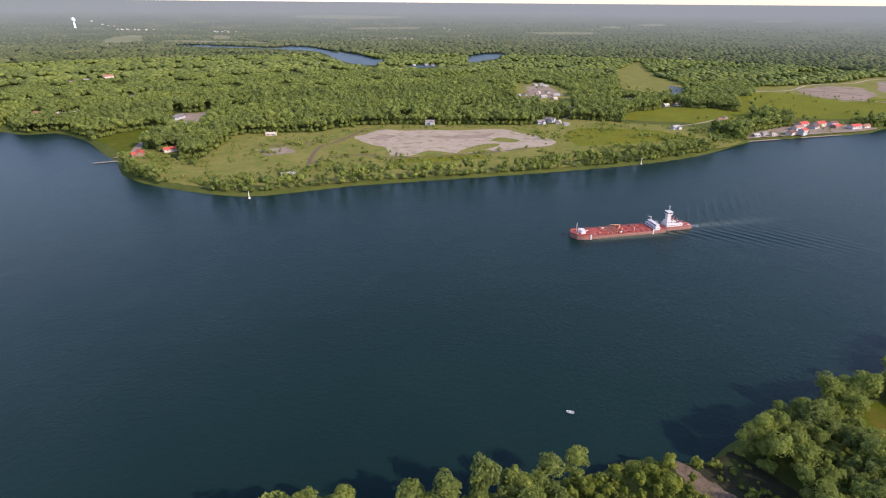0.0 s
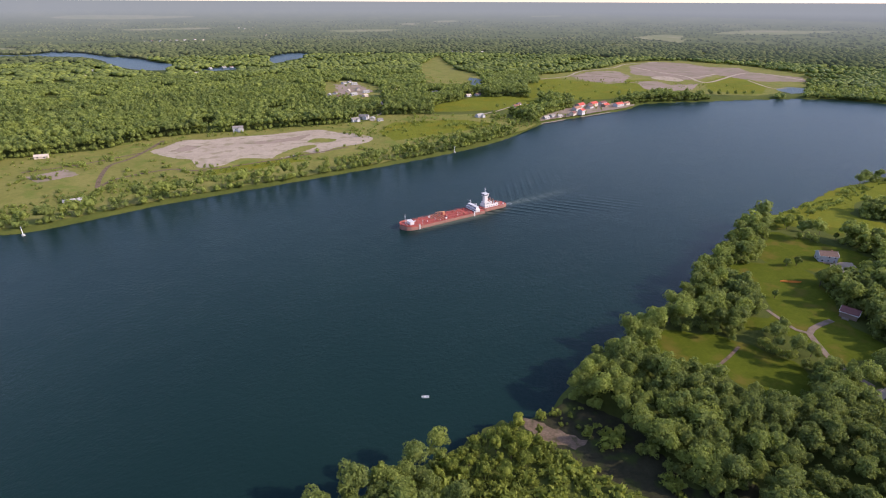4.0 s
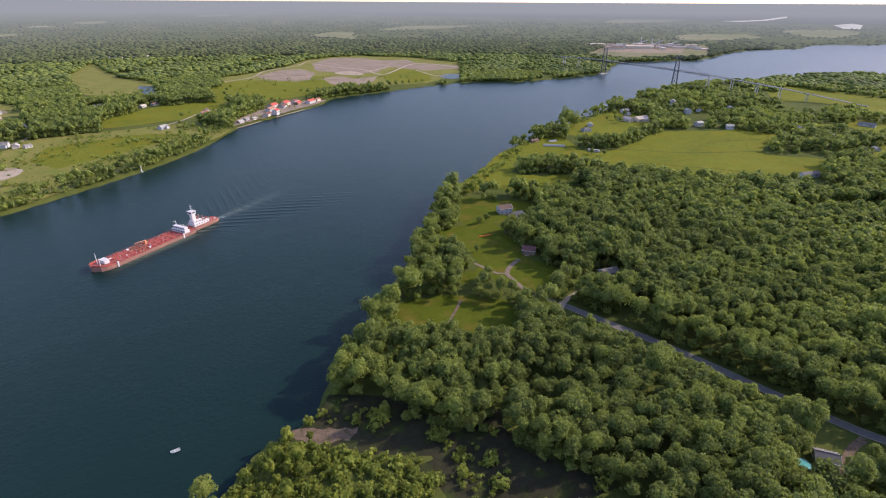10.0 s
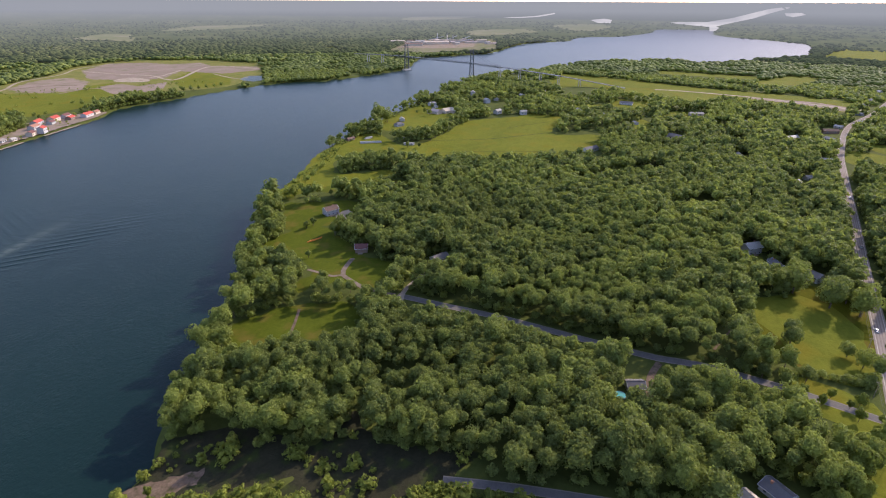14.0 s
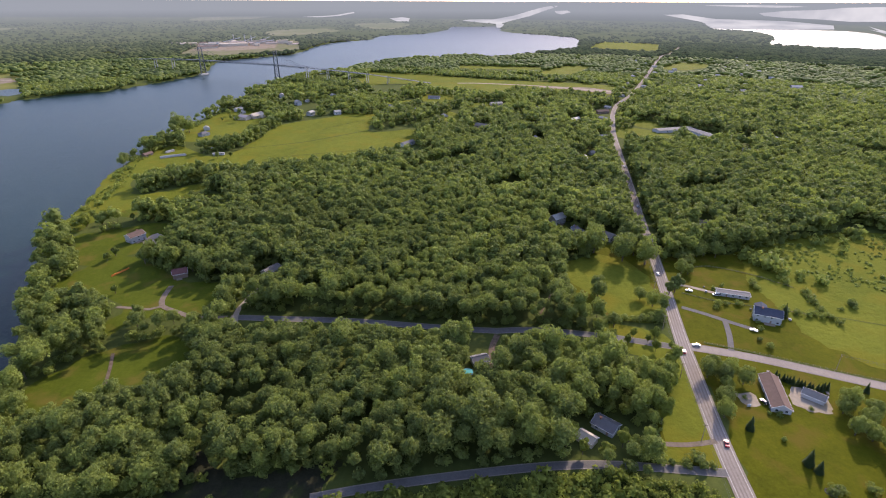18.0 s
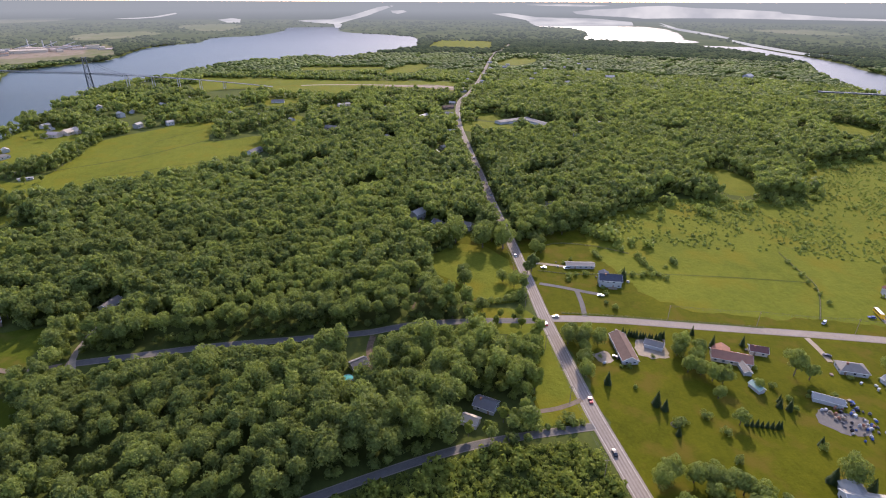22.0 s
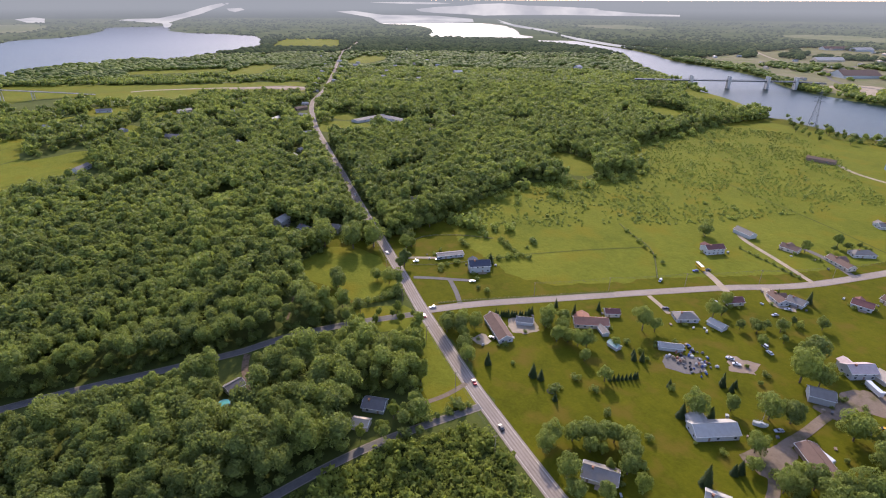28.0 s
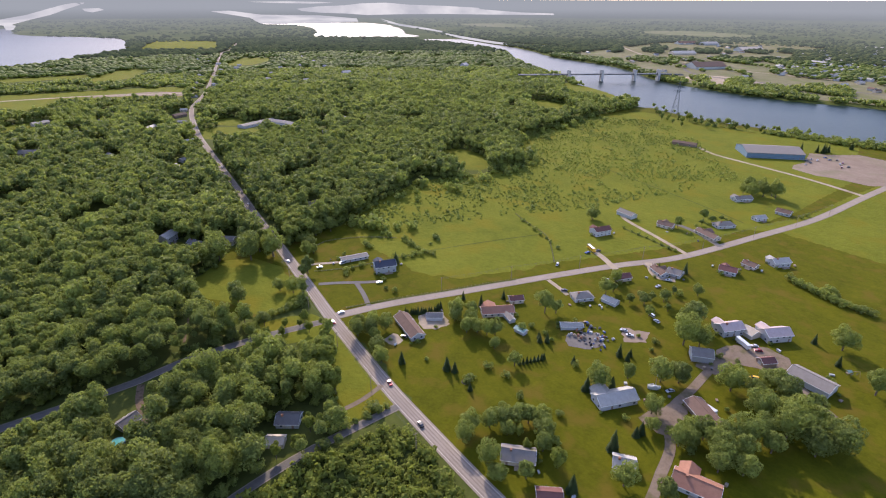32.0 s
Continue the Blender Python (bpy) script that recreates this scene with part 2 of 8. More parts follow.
M["shoulder"] = earth("gravel_shoulder", (0.17, 0.14, 0.10), (0.25, 0.21, 0.16), (0.33, 0.28, 0.22), 0.06, 1.0, bumpd=0.05)
M["line"] = paint("road_paint", (0.50, 0.46, 0.40), 0.8, vary=0.4)
M["track"] = earth("tyre_worn_asphalt", (0.16, 0.13, 0.105), (0.215, 0.178, 0.145), (0.29, 0.245, 0.20), 0.05, 1.2, bumpd=0.02)
M["leaf"] = foliage("forest_leaves", (0.073, 0.104, 0.048), (0.150, 0.190, 0.052), (0.260, 0.296, 0.064))
M["leaf_tree"] = foliage("tree_leaves", (0.073, 0.104, 0.048), (0.150, 0.190, 0.052), (0.260, 0.296, 0.064), "object")
M["leaf_brush"] = foliage("brush_leaves", (0.11, 0.145, 0.035), (0.19, 0.225, 0.042), (0.28, 0.305, 0.055))
M["leaf_bank"] = foliage("bank_leaves", (0.11, 0.145, 0.032), (0.18, 0.215, 0.038), (0.27, 0.295, 0.05), "object")
M["needles"] = foliage("conifer_needles", (0.028, 0.05, 0.018), (0.04, 0.065, 0.022), (0.055, 0.08, 0.028), "object")
M["bark"] = paint("bark", (0.12, 0.09, 0.065), 0.95, vary=0.4, scale=3)
M["white"] = paint("white_siding", (0.74, 0.73, 0.70), 0.55)
M["steel"] = paint("bridge_steel", (0.09, 0.10, 0.105), 0.6, 0.3, 0.25, 0.2)
M["concrete"] = paint("concrete", (0.42, 0.40, 0.37), 0.9, 0, 0.25, 0.4)
M["ship_red"] = paint("red_deck_paint", (0.34, 0.085, 0.068), 0.75, 0, 0.5, 0.5, 0.15)
M["ship_white"] = paint("weathered_white_paint", (0.55, 0.52, 0.50), 0.6, 0, 0.35, 0.8, 0.2)
M["ship_hull"] = paint("weathered_hull", (0.25, 0.125, 0.095), 0.6, 0, 0.45, 0.3)


def water_mat(name="river_water", churned=False):
    m, nt, b = nodes(name, 0.36, 0, 0.2)
    b.inputs["Specular Tint"].default_value = (0.74, 0.80, 1.0, 1)
    b.inputs["IOR"].default_value = 1.28
    n1 = noise_of(nt, 0.004, 4, 0.6)
    c = ramp(nt, n1, [(0.35, (0.0048, 0.0170, 0.0145)), (0.65, (0.0066, 0.0205, 0.0170))])
    if churned:
        a = nt.nodes.new("ShaderNodeAttribute")
        a.attribute_type, a.attribute_name = "GEOMETRY", "tint"
        c = mix(nt, c, (0.085, 0.105, 0.08), a.outputs["Fac"])
    nt.links.new(c, b.inputs["Base Color"])
    n2 = noise_of(nt, 0.35, 6, 0.7)
    n3 = noise_of(nt, 0.03, 3, 0.6)
    add = nt.nodes.new("ShaderNodeMath")
    add.operation = "MULTIPLY"
    nt.links.new(n2, add.inputs[0])
    nt.links.new(ramp(nt, n3, [(0.3, (0.4, 0.4, 0.4)), (0.7, (1, 1, 1))]), add.inputs[1])
    bump(nt, b, add.outputs[0], 0.5, 0.75)
    return m


M["water"] = water_mat()
M["wake_water"] = water_mat("churned_water", True)


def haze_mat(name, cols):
    """The distance: woods and fields, with summer haze mixed in as grey-blue glow."""
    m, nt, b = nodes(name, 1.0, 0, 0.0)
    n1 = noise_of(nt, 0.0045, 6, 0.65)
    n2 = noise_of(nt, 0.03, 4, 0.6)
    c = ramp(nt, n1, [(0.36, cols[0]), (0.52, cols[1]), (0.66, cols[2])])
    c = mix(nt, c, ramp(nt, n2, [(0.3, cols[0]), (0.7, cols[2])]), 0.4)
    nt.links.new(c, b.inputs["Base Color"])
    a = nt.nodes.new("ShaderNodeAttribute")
    a.attribute_type, a.attribute_name = "GEOMETRY", "haze_glow"
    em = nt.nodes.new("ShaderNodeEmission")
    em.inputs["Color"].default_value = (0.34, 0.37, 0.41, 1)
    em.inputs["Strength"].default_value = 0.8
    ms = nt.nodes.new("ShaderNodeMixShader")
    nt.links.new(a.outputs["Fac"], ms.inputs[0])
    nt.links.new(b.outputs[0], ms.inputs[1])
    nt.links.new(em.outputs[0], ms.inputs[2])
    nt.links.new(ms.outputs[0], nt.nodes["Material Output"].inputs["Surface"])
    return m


M["far"] = haze_mat("haze_glow_land", ((0.045, 0.062, 0.022), (0.068, 0.085, 0.03), (0.12, 0.125, 0.05)))
M["far_field"] = haze_mat("haze_glow_fields", ((0.12, 0.14, 0.05), (0.17, 0.17, 0.075), (0.24, 0.21, 0.13)))

for nm, col, rough in (("grey", (0.215, 0.19, 0.165), 0.85), ("brown", (0.15, 0.098, 0.075), 0.85), ("maroon", (0.16, 0.075, 0.065), 0.85), ("rust", (0.30, 0.15, 0.10), 0.85),
                       ("navy", (0.06, 0.066, 0.085), 0.85), ("slate", (0.15, 0.14, 0.135), 0.85), ("silver", (0.35, 0.325, 0.285), 0.6), ("tan", (0.48, 0.40, 0.31), 0.85),
                       ("green", (0.30, 0.40, 0.33), 0.7), ("red", (0.42, 0.085, 0.06), 0.75), ("pink", (0.46, 0.36, 0.33), 0.8), ("teal", (0.17, 0.185, 0.19), 0.7)):
    M["roof_" + nm] = paint("roofing_" + nm, col, max(rough, 0.6), 0, 0.32, 0.5, 0.12)
for nm, col in (("white", (0.40, 0.39, 0.38)), ("grey", (0.35, 0.36, 0.345)), ("tan", (0.50, 0.42, 0.33)), ("brown", (0.22, 0.15, 0.11)), ("blue", (0.10, 0.17, 0.23))):
    M["wall_" + nm] = paint("siding_" + nm, col, 0.65, 0, 0.15, 0.8)
for nm, col in (("white", (0.56, 0.56, 0.55)), ("black", (0.02, 0.02, 0.022)), ("red", (0.35, 0.03, 0.03)), ("silver", (0.45, 0.46, 0.48)), ("blue", (0.05, 0.09, 0.25)), ("yellow", (0.75, 0.42, 0.03))):
    M["car_" + nm] = paint("car_paint_" + nm, col, 0.25, 0.1, 0.05, 1, 0.6)
M["tyre"] = paint("tyre_rubber", (0.025, 0.025, 0.025), 0.9)
M["hub"] = paint("wheel_metal", (0.5, 0.5, 0.5), 0.4, 0.8)
M["timber"] = paint("weathered_timber", (0.28, 0.22, 0.16), 0.9, 0, 0.3, 2)
M["yellow"] = paint("deck_pipes", (0.46, 0.20, 0.10), 0.6)
M["orange"] = paint("orange_mesh", (0.75, 0.24, 0.04), 0.8)
M["cable"] = paint("cable", (0.08, 0.08, 0.085), 0.6)
M["pool"] = paint("pool_water", (0.05, 0.30, 0.26), 0.3)
M["sand"] = earth("sandy_bank", (0.075, 0.052, 0.033), (0.145, 0.102, 0.068), (0.235, 0.175, 0.12), 0.16, 0.9, bumpd=0.25, third=(0.07, 0.06, 0.03))


def glass_mat():
    m, nt, b = nodes("window_glass", 0.06, 0, 0.6)
    n = noise_of(nt, 0.8, 2)
    nt.links.new(ramp(nt, n, [(0.3, (0.02, 0.025, 0.03)), (0.7, (0.05, 0.06, 0.07))]), b.inputs["Base Color"])
    return m


M["glass"] = glass_mat()


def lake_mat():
    """Lakes on the horizon, part of the distance; their sky reflection is painted as glow."""
    m, nt, b = nodes("far_lake_glow", 0.3, 0, 0.5)
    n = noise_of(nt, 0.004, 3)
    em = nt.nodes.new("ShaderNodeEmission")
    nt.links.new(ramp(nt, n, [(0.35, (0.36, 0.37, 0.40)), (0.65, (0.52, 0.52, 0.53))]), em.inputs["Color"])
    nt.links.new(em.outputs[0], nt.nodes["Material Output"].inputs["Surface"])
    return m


M["far_water_glow"] = lake_mat()

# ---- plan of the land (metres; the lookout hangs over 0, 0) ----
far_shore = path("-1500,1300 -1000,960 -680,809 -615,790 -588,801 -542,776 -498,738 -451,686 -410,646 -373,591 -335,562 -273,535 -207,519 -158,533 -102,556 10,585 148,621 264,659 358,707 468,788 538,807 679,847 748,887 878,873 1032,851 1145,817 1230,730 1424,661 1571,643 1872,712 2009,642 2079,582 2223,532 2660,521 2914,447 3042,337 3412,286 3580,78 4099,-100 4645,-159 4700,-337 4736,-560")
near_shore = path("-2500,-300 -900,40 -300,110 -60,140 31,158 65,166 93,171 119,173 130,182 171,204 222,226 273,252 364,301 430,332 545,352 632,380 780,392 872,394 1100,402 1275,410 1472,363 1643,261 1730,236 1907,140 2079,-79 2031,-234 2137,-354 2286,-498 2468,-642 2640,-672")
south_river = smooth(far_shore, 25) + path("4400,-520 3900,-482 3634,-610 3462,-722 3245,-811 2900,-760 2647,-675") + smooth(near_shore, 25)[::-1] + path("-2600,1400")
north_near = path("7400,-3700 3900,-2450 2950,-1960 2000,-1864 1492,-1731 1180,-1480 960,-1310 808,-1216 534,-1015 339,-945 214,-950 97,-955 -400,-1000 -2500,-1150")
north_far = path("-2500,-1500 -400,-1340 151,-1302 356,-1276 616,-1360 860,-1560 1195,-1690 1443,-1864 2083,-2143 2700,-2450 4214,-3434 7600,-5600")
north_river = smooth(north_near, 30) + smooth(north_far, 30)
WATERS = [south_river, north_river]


def land_height(x, y):
    """0 on land, sloping down a short bank under the water at -3."""
    z = np.zeros(np.shape(x))
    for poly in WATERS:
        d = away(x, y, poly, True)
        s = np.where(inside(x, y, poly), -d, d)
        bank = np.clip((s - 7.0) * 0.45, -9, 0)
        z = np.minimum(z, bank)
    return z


BACK = []


def build_ground():
    az = np.concatenate([np.arange(-48, 178, 0.55), np.arange(178, 312, 2.0)])
    rad = 24 * 1.022 ** np.arange(0, 260)
    rad = np.append(rad[rad < R0], R0)
    a, r = np.meshgrid(np.radians(az), rad)
    x, y = r * np.sin(a), r * np.cos(a)
    z = land_height(x.ravel(), y.ravel()).reshape(x.shape)
    v = np.stack([x, y, z], -1).reshape(-1, 3)
    n, k = len(az), len(rad)
    i, j = np.meshgrid(np.arange(k - 1), np.arange(n), indexing="ij")
    j2 = (j + 1) % n
    f = np.stack([i * n + j, (i + 1) * n + j, (i + 1) * n + j2, i * n + j2], -1).reshape(-1, 4)[:, ::-1]
    v = np.vstack([v, [[0, 0, 0]]])
    c = len(v) - 1
    cap = np.stack([np.arange(n), (np.arange(n) + 1) % n, np.full(n, c)], -1)[:, ::-1]
    me = mesh_np("ground", v, [f, cap], M["ground"])
    me.polygons.foreach_set("use_smooth", np.ones(len(me.polygons), bool))
    tagged(new("ground", me), "rough green grass land with wooded river banks", "ground", kind="structure")
    # the distance, rising to the horizon
    az = np.arange(0, 360, 1.0)
    rad = np.concatenate([R0 * 1.06 ** np.arange(0, 40), [60000, 400000]])
    a, r = np.meshgrid(np.radians(az), rad)
    x, y, z, k_ = far(r * np.sin(a), r * np.cos(a))
    v = np.stack([x, y, z - 4.0 * np.clip((3900 - r) / 900, 0, 1) + 13.0 * (r > 50000)], -1).reshape(-1, 3)
    n, k = len(az), len(rad)
    i, j = np.meshgrid(np.arange(k - 1), np.arange(n), indexing="ij")
    f = np.stack([i * n + j, (i + 1) * n + j, (i + 1) * n + (j + 1) % n, i * n + (j + 1) % n], -1).reshape(-1, 4)[:, ::-1]
    me = mesh_np("backdrop", v, f, M["far"])
    BACK.append(new("backdrop", me))
    tagged(BACK[0], "distant wooded plain with summer haze painted in as glow", "distance", kind="structure")


build_ground()


LIFT = [0.11, 0.0]


def edged(line, step, wobble):
    """Straight field boundaries with a ragged edge."""
    r, out = random.Random(3), []
    for (x0, y0), (x1, y1) in zip(line, line[1:] + line[:1]):
        m = max(1, int(math.hypot(x1 - x0, y1 - y0) / step))
        out += [(x0 + (x1 - x0) * i / m + r.uniform(-wobble, wobble), y0 + (y1 - y0) * i / m + r.uniform(-wobble, wobble)) for i in range(m)]
    return out


def sheet(name, line, mat, z, label, category, kind="structure", step=6.0, wobble=0.0, closed_curve=True, seed=0):
    """A flat piece of ground cover with a curved, uneven edge."""
    LIFT[1] += 0.0012
    z = (0.4 * z if z < 0.3 else z) + LIFT[1]
    pts = smooth(line, step, True, wobble, seed) if closed_curve is True else edged(line, step, wobble) if closed_curve else line
    bm = bmesh.new()
    x, y, zz, k = far([p[0] for p in pts], [p[1] for p in pts])
    vs = [bm.verts.new((a, b, c + z)) for a, b, c in zip(x, y, zz)]
    es = [bm.edges.new((vs[i], vs[(i + 1) % len(vs)])) for i in range(len(vs))]
    bmesh.ops.triangle_fill(bm, use_beauty=True, edges=es)
    bm.normal_update()
    for f in bm.faces:
        if f.normal.z < 0:
            f.normal_flip()
    ob = part(name, bm, mat)
    return tagged(ob, label, category, kind=kind)


def ribbon(name, line, width, mat, z, label="", category="", step=8.0, side=0.0, parent=None, dash=None):
    """A strip of even width along a curve."""
    LIFT[0] += 0.001
    z = 0.4 * z + LIFT[0]
    pts = np.array(smooth(line, step))
    t = np.gradient(pts, axis=0)
    t /= np.linalg.norm(t, axis=1)[:, None] + 1e-9
    nrm = np.stack([-t[:, 1], t[:, 0]], 1)
    v, f = [], []
    for i, p in enumerate(pts):
        for s in (-0.5, 0.5):
            q = p + nrm[i] * (side + s * width)
            x, y, zz, k = far(q[0], q[1])
            v.append((float(x), float(y), float(zz) + z))
        if i and (dash is None or (i // dash) % 2):
            f.append((2 * i - 2, 2 * i, 2 * i + 1, 2 * i - 1))
    me = mesh_np(name, np.array(v), np.array(f)[:, ::-1], mat)
    ob = new(name, me)
    if parent is not None:
        ob.parent = parent
        return ob
    return tagged(ob, label, category, kind="structure")


def ring_water():
    """The two river arms lie in one level sheet under the land."""
    az = np.arange(0, 360, 3.0)
    v = [(0, 0, -3.0)] + [(2990 * math.sin(radians(a)), 2990 * math.cos(radians(a)), -3.0) for a in az]
    n = len(az)
    f = [(0, 1 + (i + 1) % n, 1 + i) for i in range(n)]
    tagged(new("water", mesh_np("water", np.array(v), np.array(f), M["water"])), "dark blue-green river water with fine ripples", "river", kind="structure")


ring_water()

# clearings: lawns, fields, lots
CLEAR = {
    "far_bank": "-416,668 -402,650 -366,600 -330,571 -270,545 -205,529 -100,566 10,594 148,630 250,668 358,716 440,775 430,860 346,892 212,930 161,880 -132,866 -194,812 -308,790 -306,661 -324,640 -395,700",
    "village": "452,794 500,806 538,814 600,832 679,855 716,878 690,905 615,905 545,868 490,835",
    "far_fields": "761,1348 896,1391 1072,1469 1251,1587 1457,1555 1525,1344 1500,1128 1305,969 1089,892 1003,904 866,999 691,998 647,1083",
    "hamlet": "179,1380 222,1400 271,1376 300,1262 262,1108 198,1090 146,1125",
    "jetty_lawn": "-498,755 -480,800 -451,836 -428,750 -418,704 -410,658 -436,690 -468,724",
    "brown_lot": "-439,858 -474,941 -444,962 -417,966 -399,894 -407,849",
    "marsh": "433,1330 529,1700 688,1968 598,1557 613,1435 542,1198 508,1239",
    "works": "2150,960 2800,1100 2983,700 2391,560 2100,780",
    "point_field": "556,346 640,372 725,357 665,276 749,255 870,238 955,102 816,100 827,29 742,23 650,131 611,253 619,305",
    "upper_lawn": "358,267 389,287 414,302 426,280 440,256 443,230 425,222 392,226 374,240",
    "middle_lawn": "318,246 324,264 353,260 374,238 366,220 349,198 332,172 332,158 325,141 300,149 286,150 284,176 277,190 262,193 270,202 301,203",
    "shore_lawn": "418,305 455,306 460,275 497,291 498,250 502,208 523,212 518,261 521,306 538,328 578,342 584,354 536,347 483,335 440,318",
    "lower_lawn": "199,190 208,206 219,209 240,196 255,179 265,152 252,139 230,138 222,152 218,170",
    "village_lawns": "90,-112 178,-136 257,-150 362,-178 377,-243 417,-363 388,-446 382,-495 471,-601 490,-810 470,-965 417,-962 339,-938 207,-943 94,-948 -300,-980 -250,-500 -140,-250 -40,-140 40,-110",
    "roadside_lawn": "339,-97 393,-145 367,-165 312,-157 278,-134 289,-103 321,-95",
    "driveway_lawn": "224,-127 182,-127 183,-105 209,-116",
    "runway_field": "1585,184 1427,-147 1368,-327 1299,-437 1173,-386 1258,-180 1165,-133 1335,72 1316,162",
    "point_meadow": "2986,-916 2686,-1087 2340,-945 2501,-693",
    "town": "-300,-1420 151,-1330 420,-1320 640,-1420 900,-1650 1200,-1800 1250,-2900 0,-2900 -800,-2600",
}
CLEAR = {k: path(v) for k, v in CLEAR.items()}
ROADS = {
    "main": (path("40,-112 102,-119 146,-125 178,-130 233,-141 257,-146 311,-159 362,-171 438,-188 559,-217 695,-249 840,-286 1028,-350 1190,-438 1480,-575 2066,-844 2227,-950 2600,-1150"), 6.8),
    "cross": (path("251,-146 239,-181 215,-233 190,-288 165,-340 138,-390 111,-476 87,-560 70,-663 55,-750 30,-900"), 6.0),
    "lane": (path("160,-125 165,-79 165,-52 162,-22 156,20 150,50"), 3.8),
    "shore": (path("285,128 283,97 280,52 273,3 268,-38 269,-59 262,-100 250,-140"), 5.0),
}


def build_roads():
    for nm, (line, w) in ROADS.items():
        main = nm == "main"
        r = ribbon("road" if main else "side_road", line, w, M["road" if nm in ("main", "cross") else "asphalt"], 0.16,
                   "two-lane asphalt road with pale edge lines" if main else "narrow grey asphalt road", "road")
        ribbon("verge", line, w + (1.6 if nm in ("main", "cross") else 1.0), M["shoulder"], 0.10, "gravel shoulder along the road", "shoulder")
        if main:
            for s in (-1, 1):
                ribbon("edge_line", line, 0.16, M["line"], 0.18, side=s * 3.05, parent=r)
                for off in (0.75, 2.35):
                    ribbon("wheel_track", line, 0.62, M["track"], 0.172, side=s * off, parent=r)


build_roads()
COVER = {"far_bank": "hay", "far_fields": "hay", "town": "town", "marsh": "hay", "village_lawns": "lawn", "hamlet": "hay", "jetty_lawn": "turf", "upper_lawn": "turf", "middle_lawn": "turf", "lower_lawn": "turf", "shore_lawn": "turf", "brown_lot": "soil", "works": "town", "village": "soil"}
NOTE = {"ground": "dark rough grass on the river bank", "turf": "short green turf above the river", "town": "dry grass between town streets", "hay": "yellow-green rough grass field", "soil": "bare brown earth", "lawn": "mown green lawn with dry patches", "gravel": "pale gravel yard", "meadow": "bright green meadow"}
for nm, line in CLEAR.items():
    c = COVER.get(nm, "lawn" if "lawn" in nm else "meadow")
    sheet("lawn" if c == "lawn" else "yard" if c in ("soil", "gravel") else "field", line, M[c], 0.05, NOTE[c], "field", wobble=2.0)
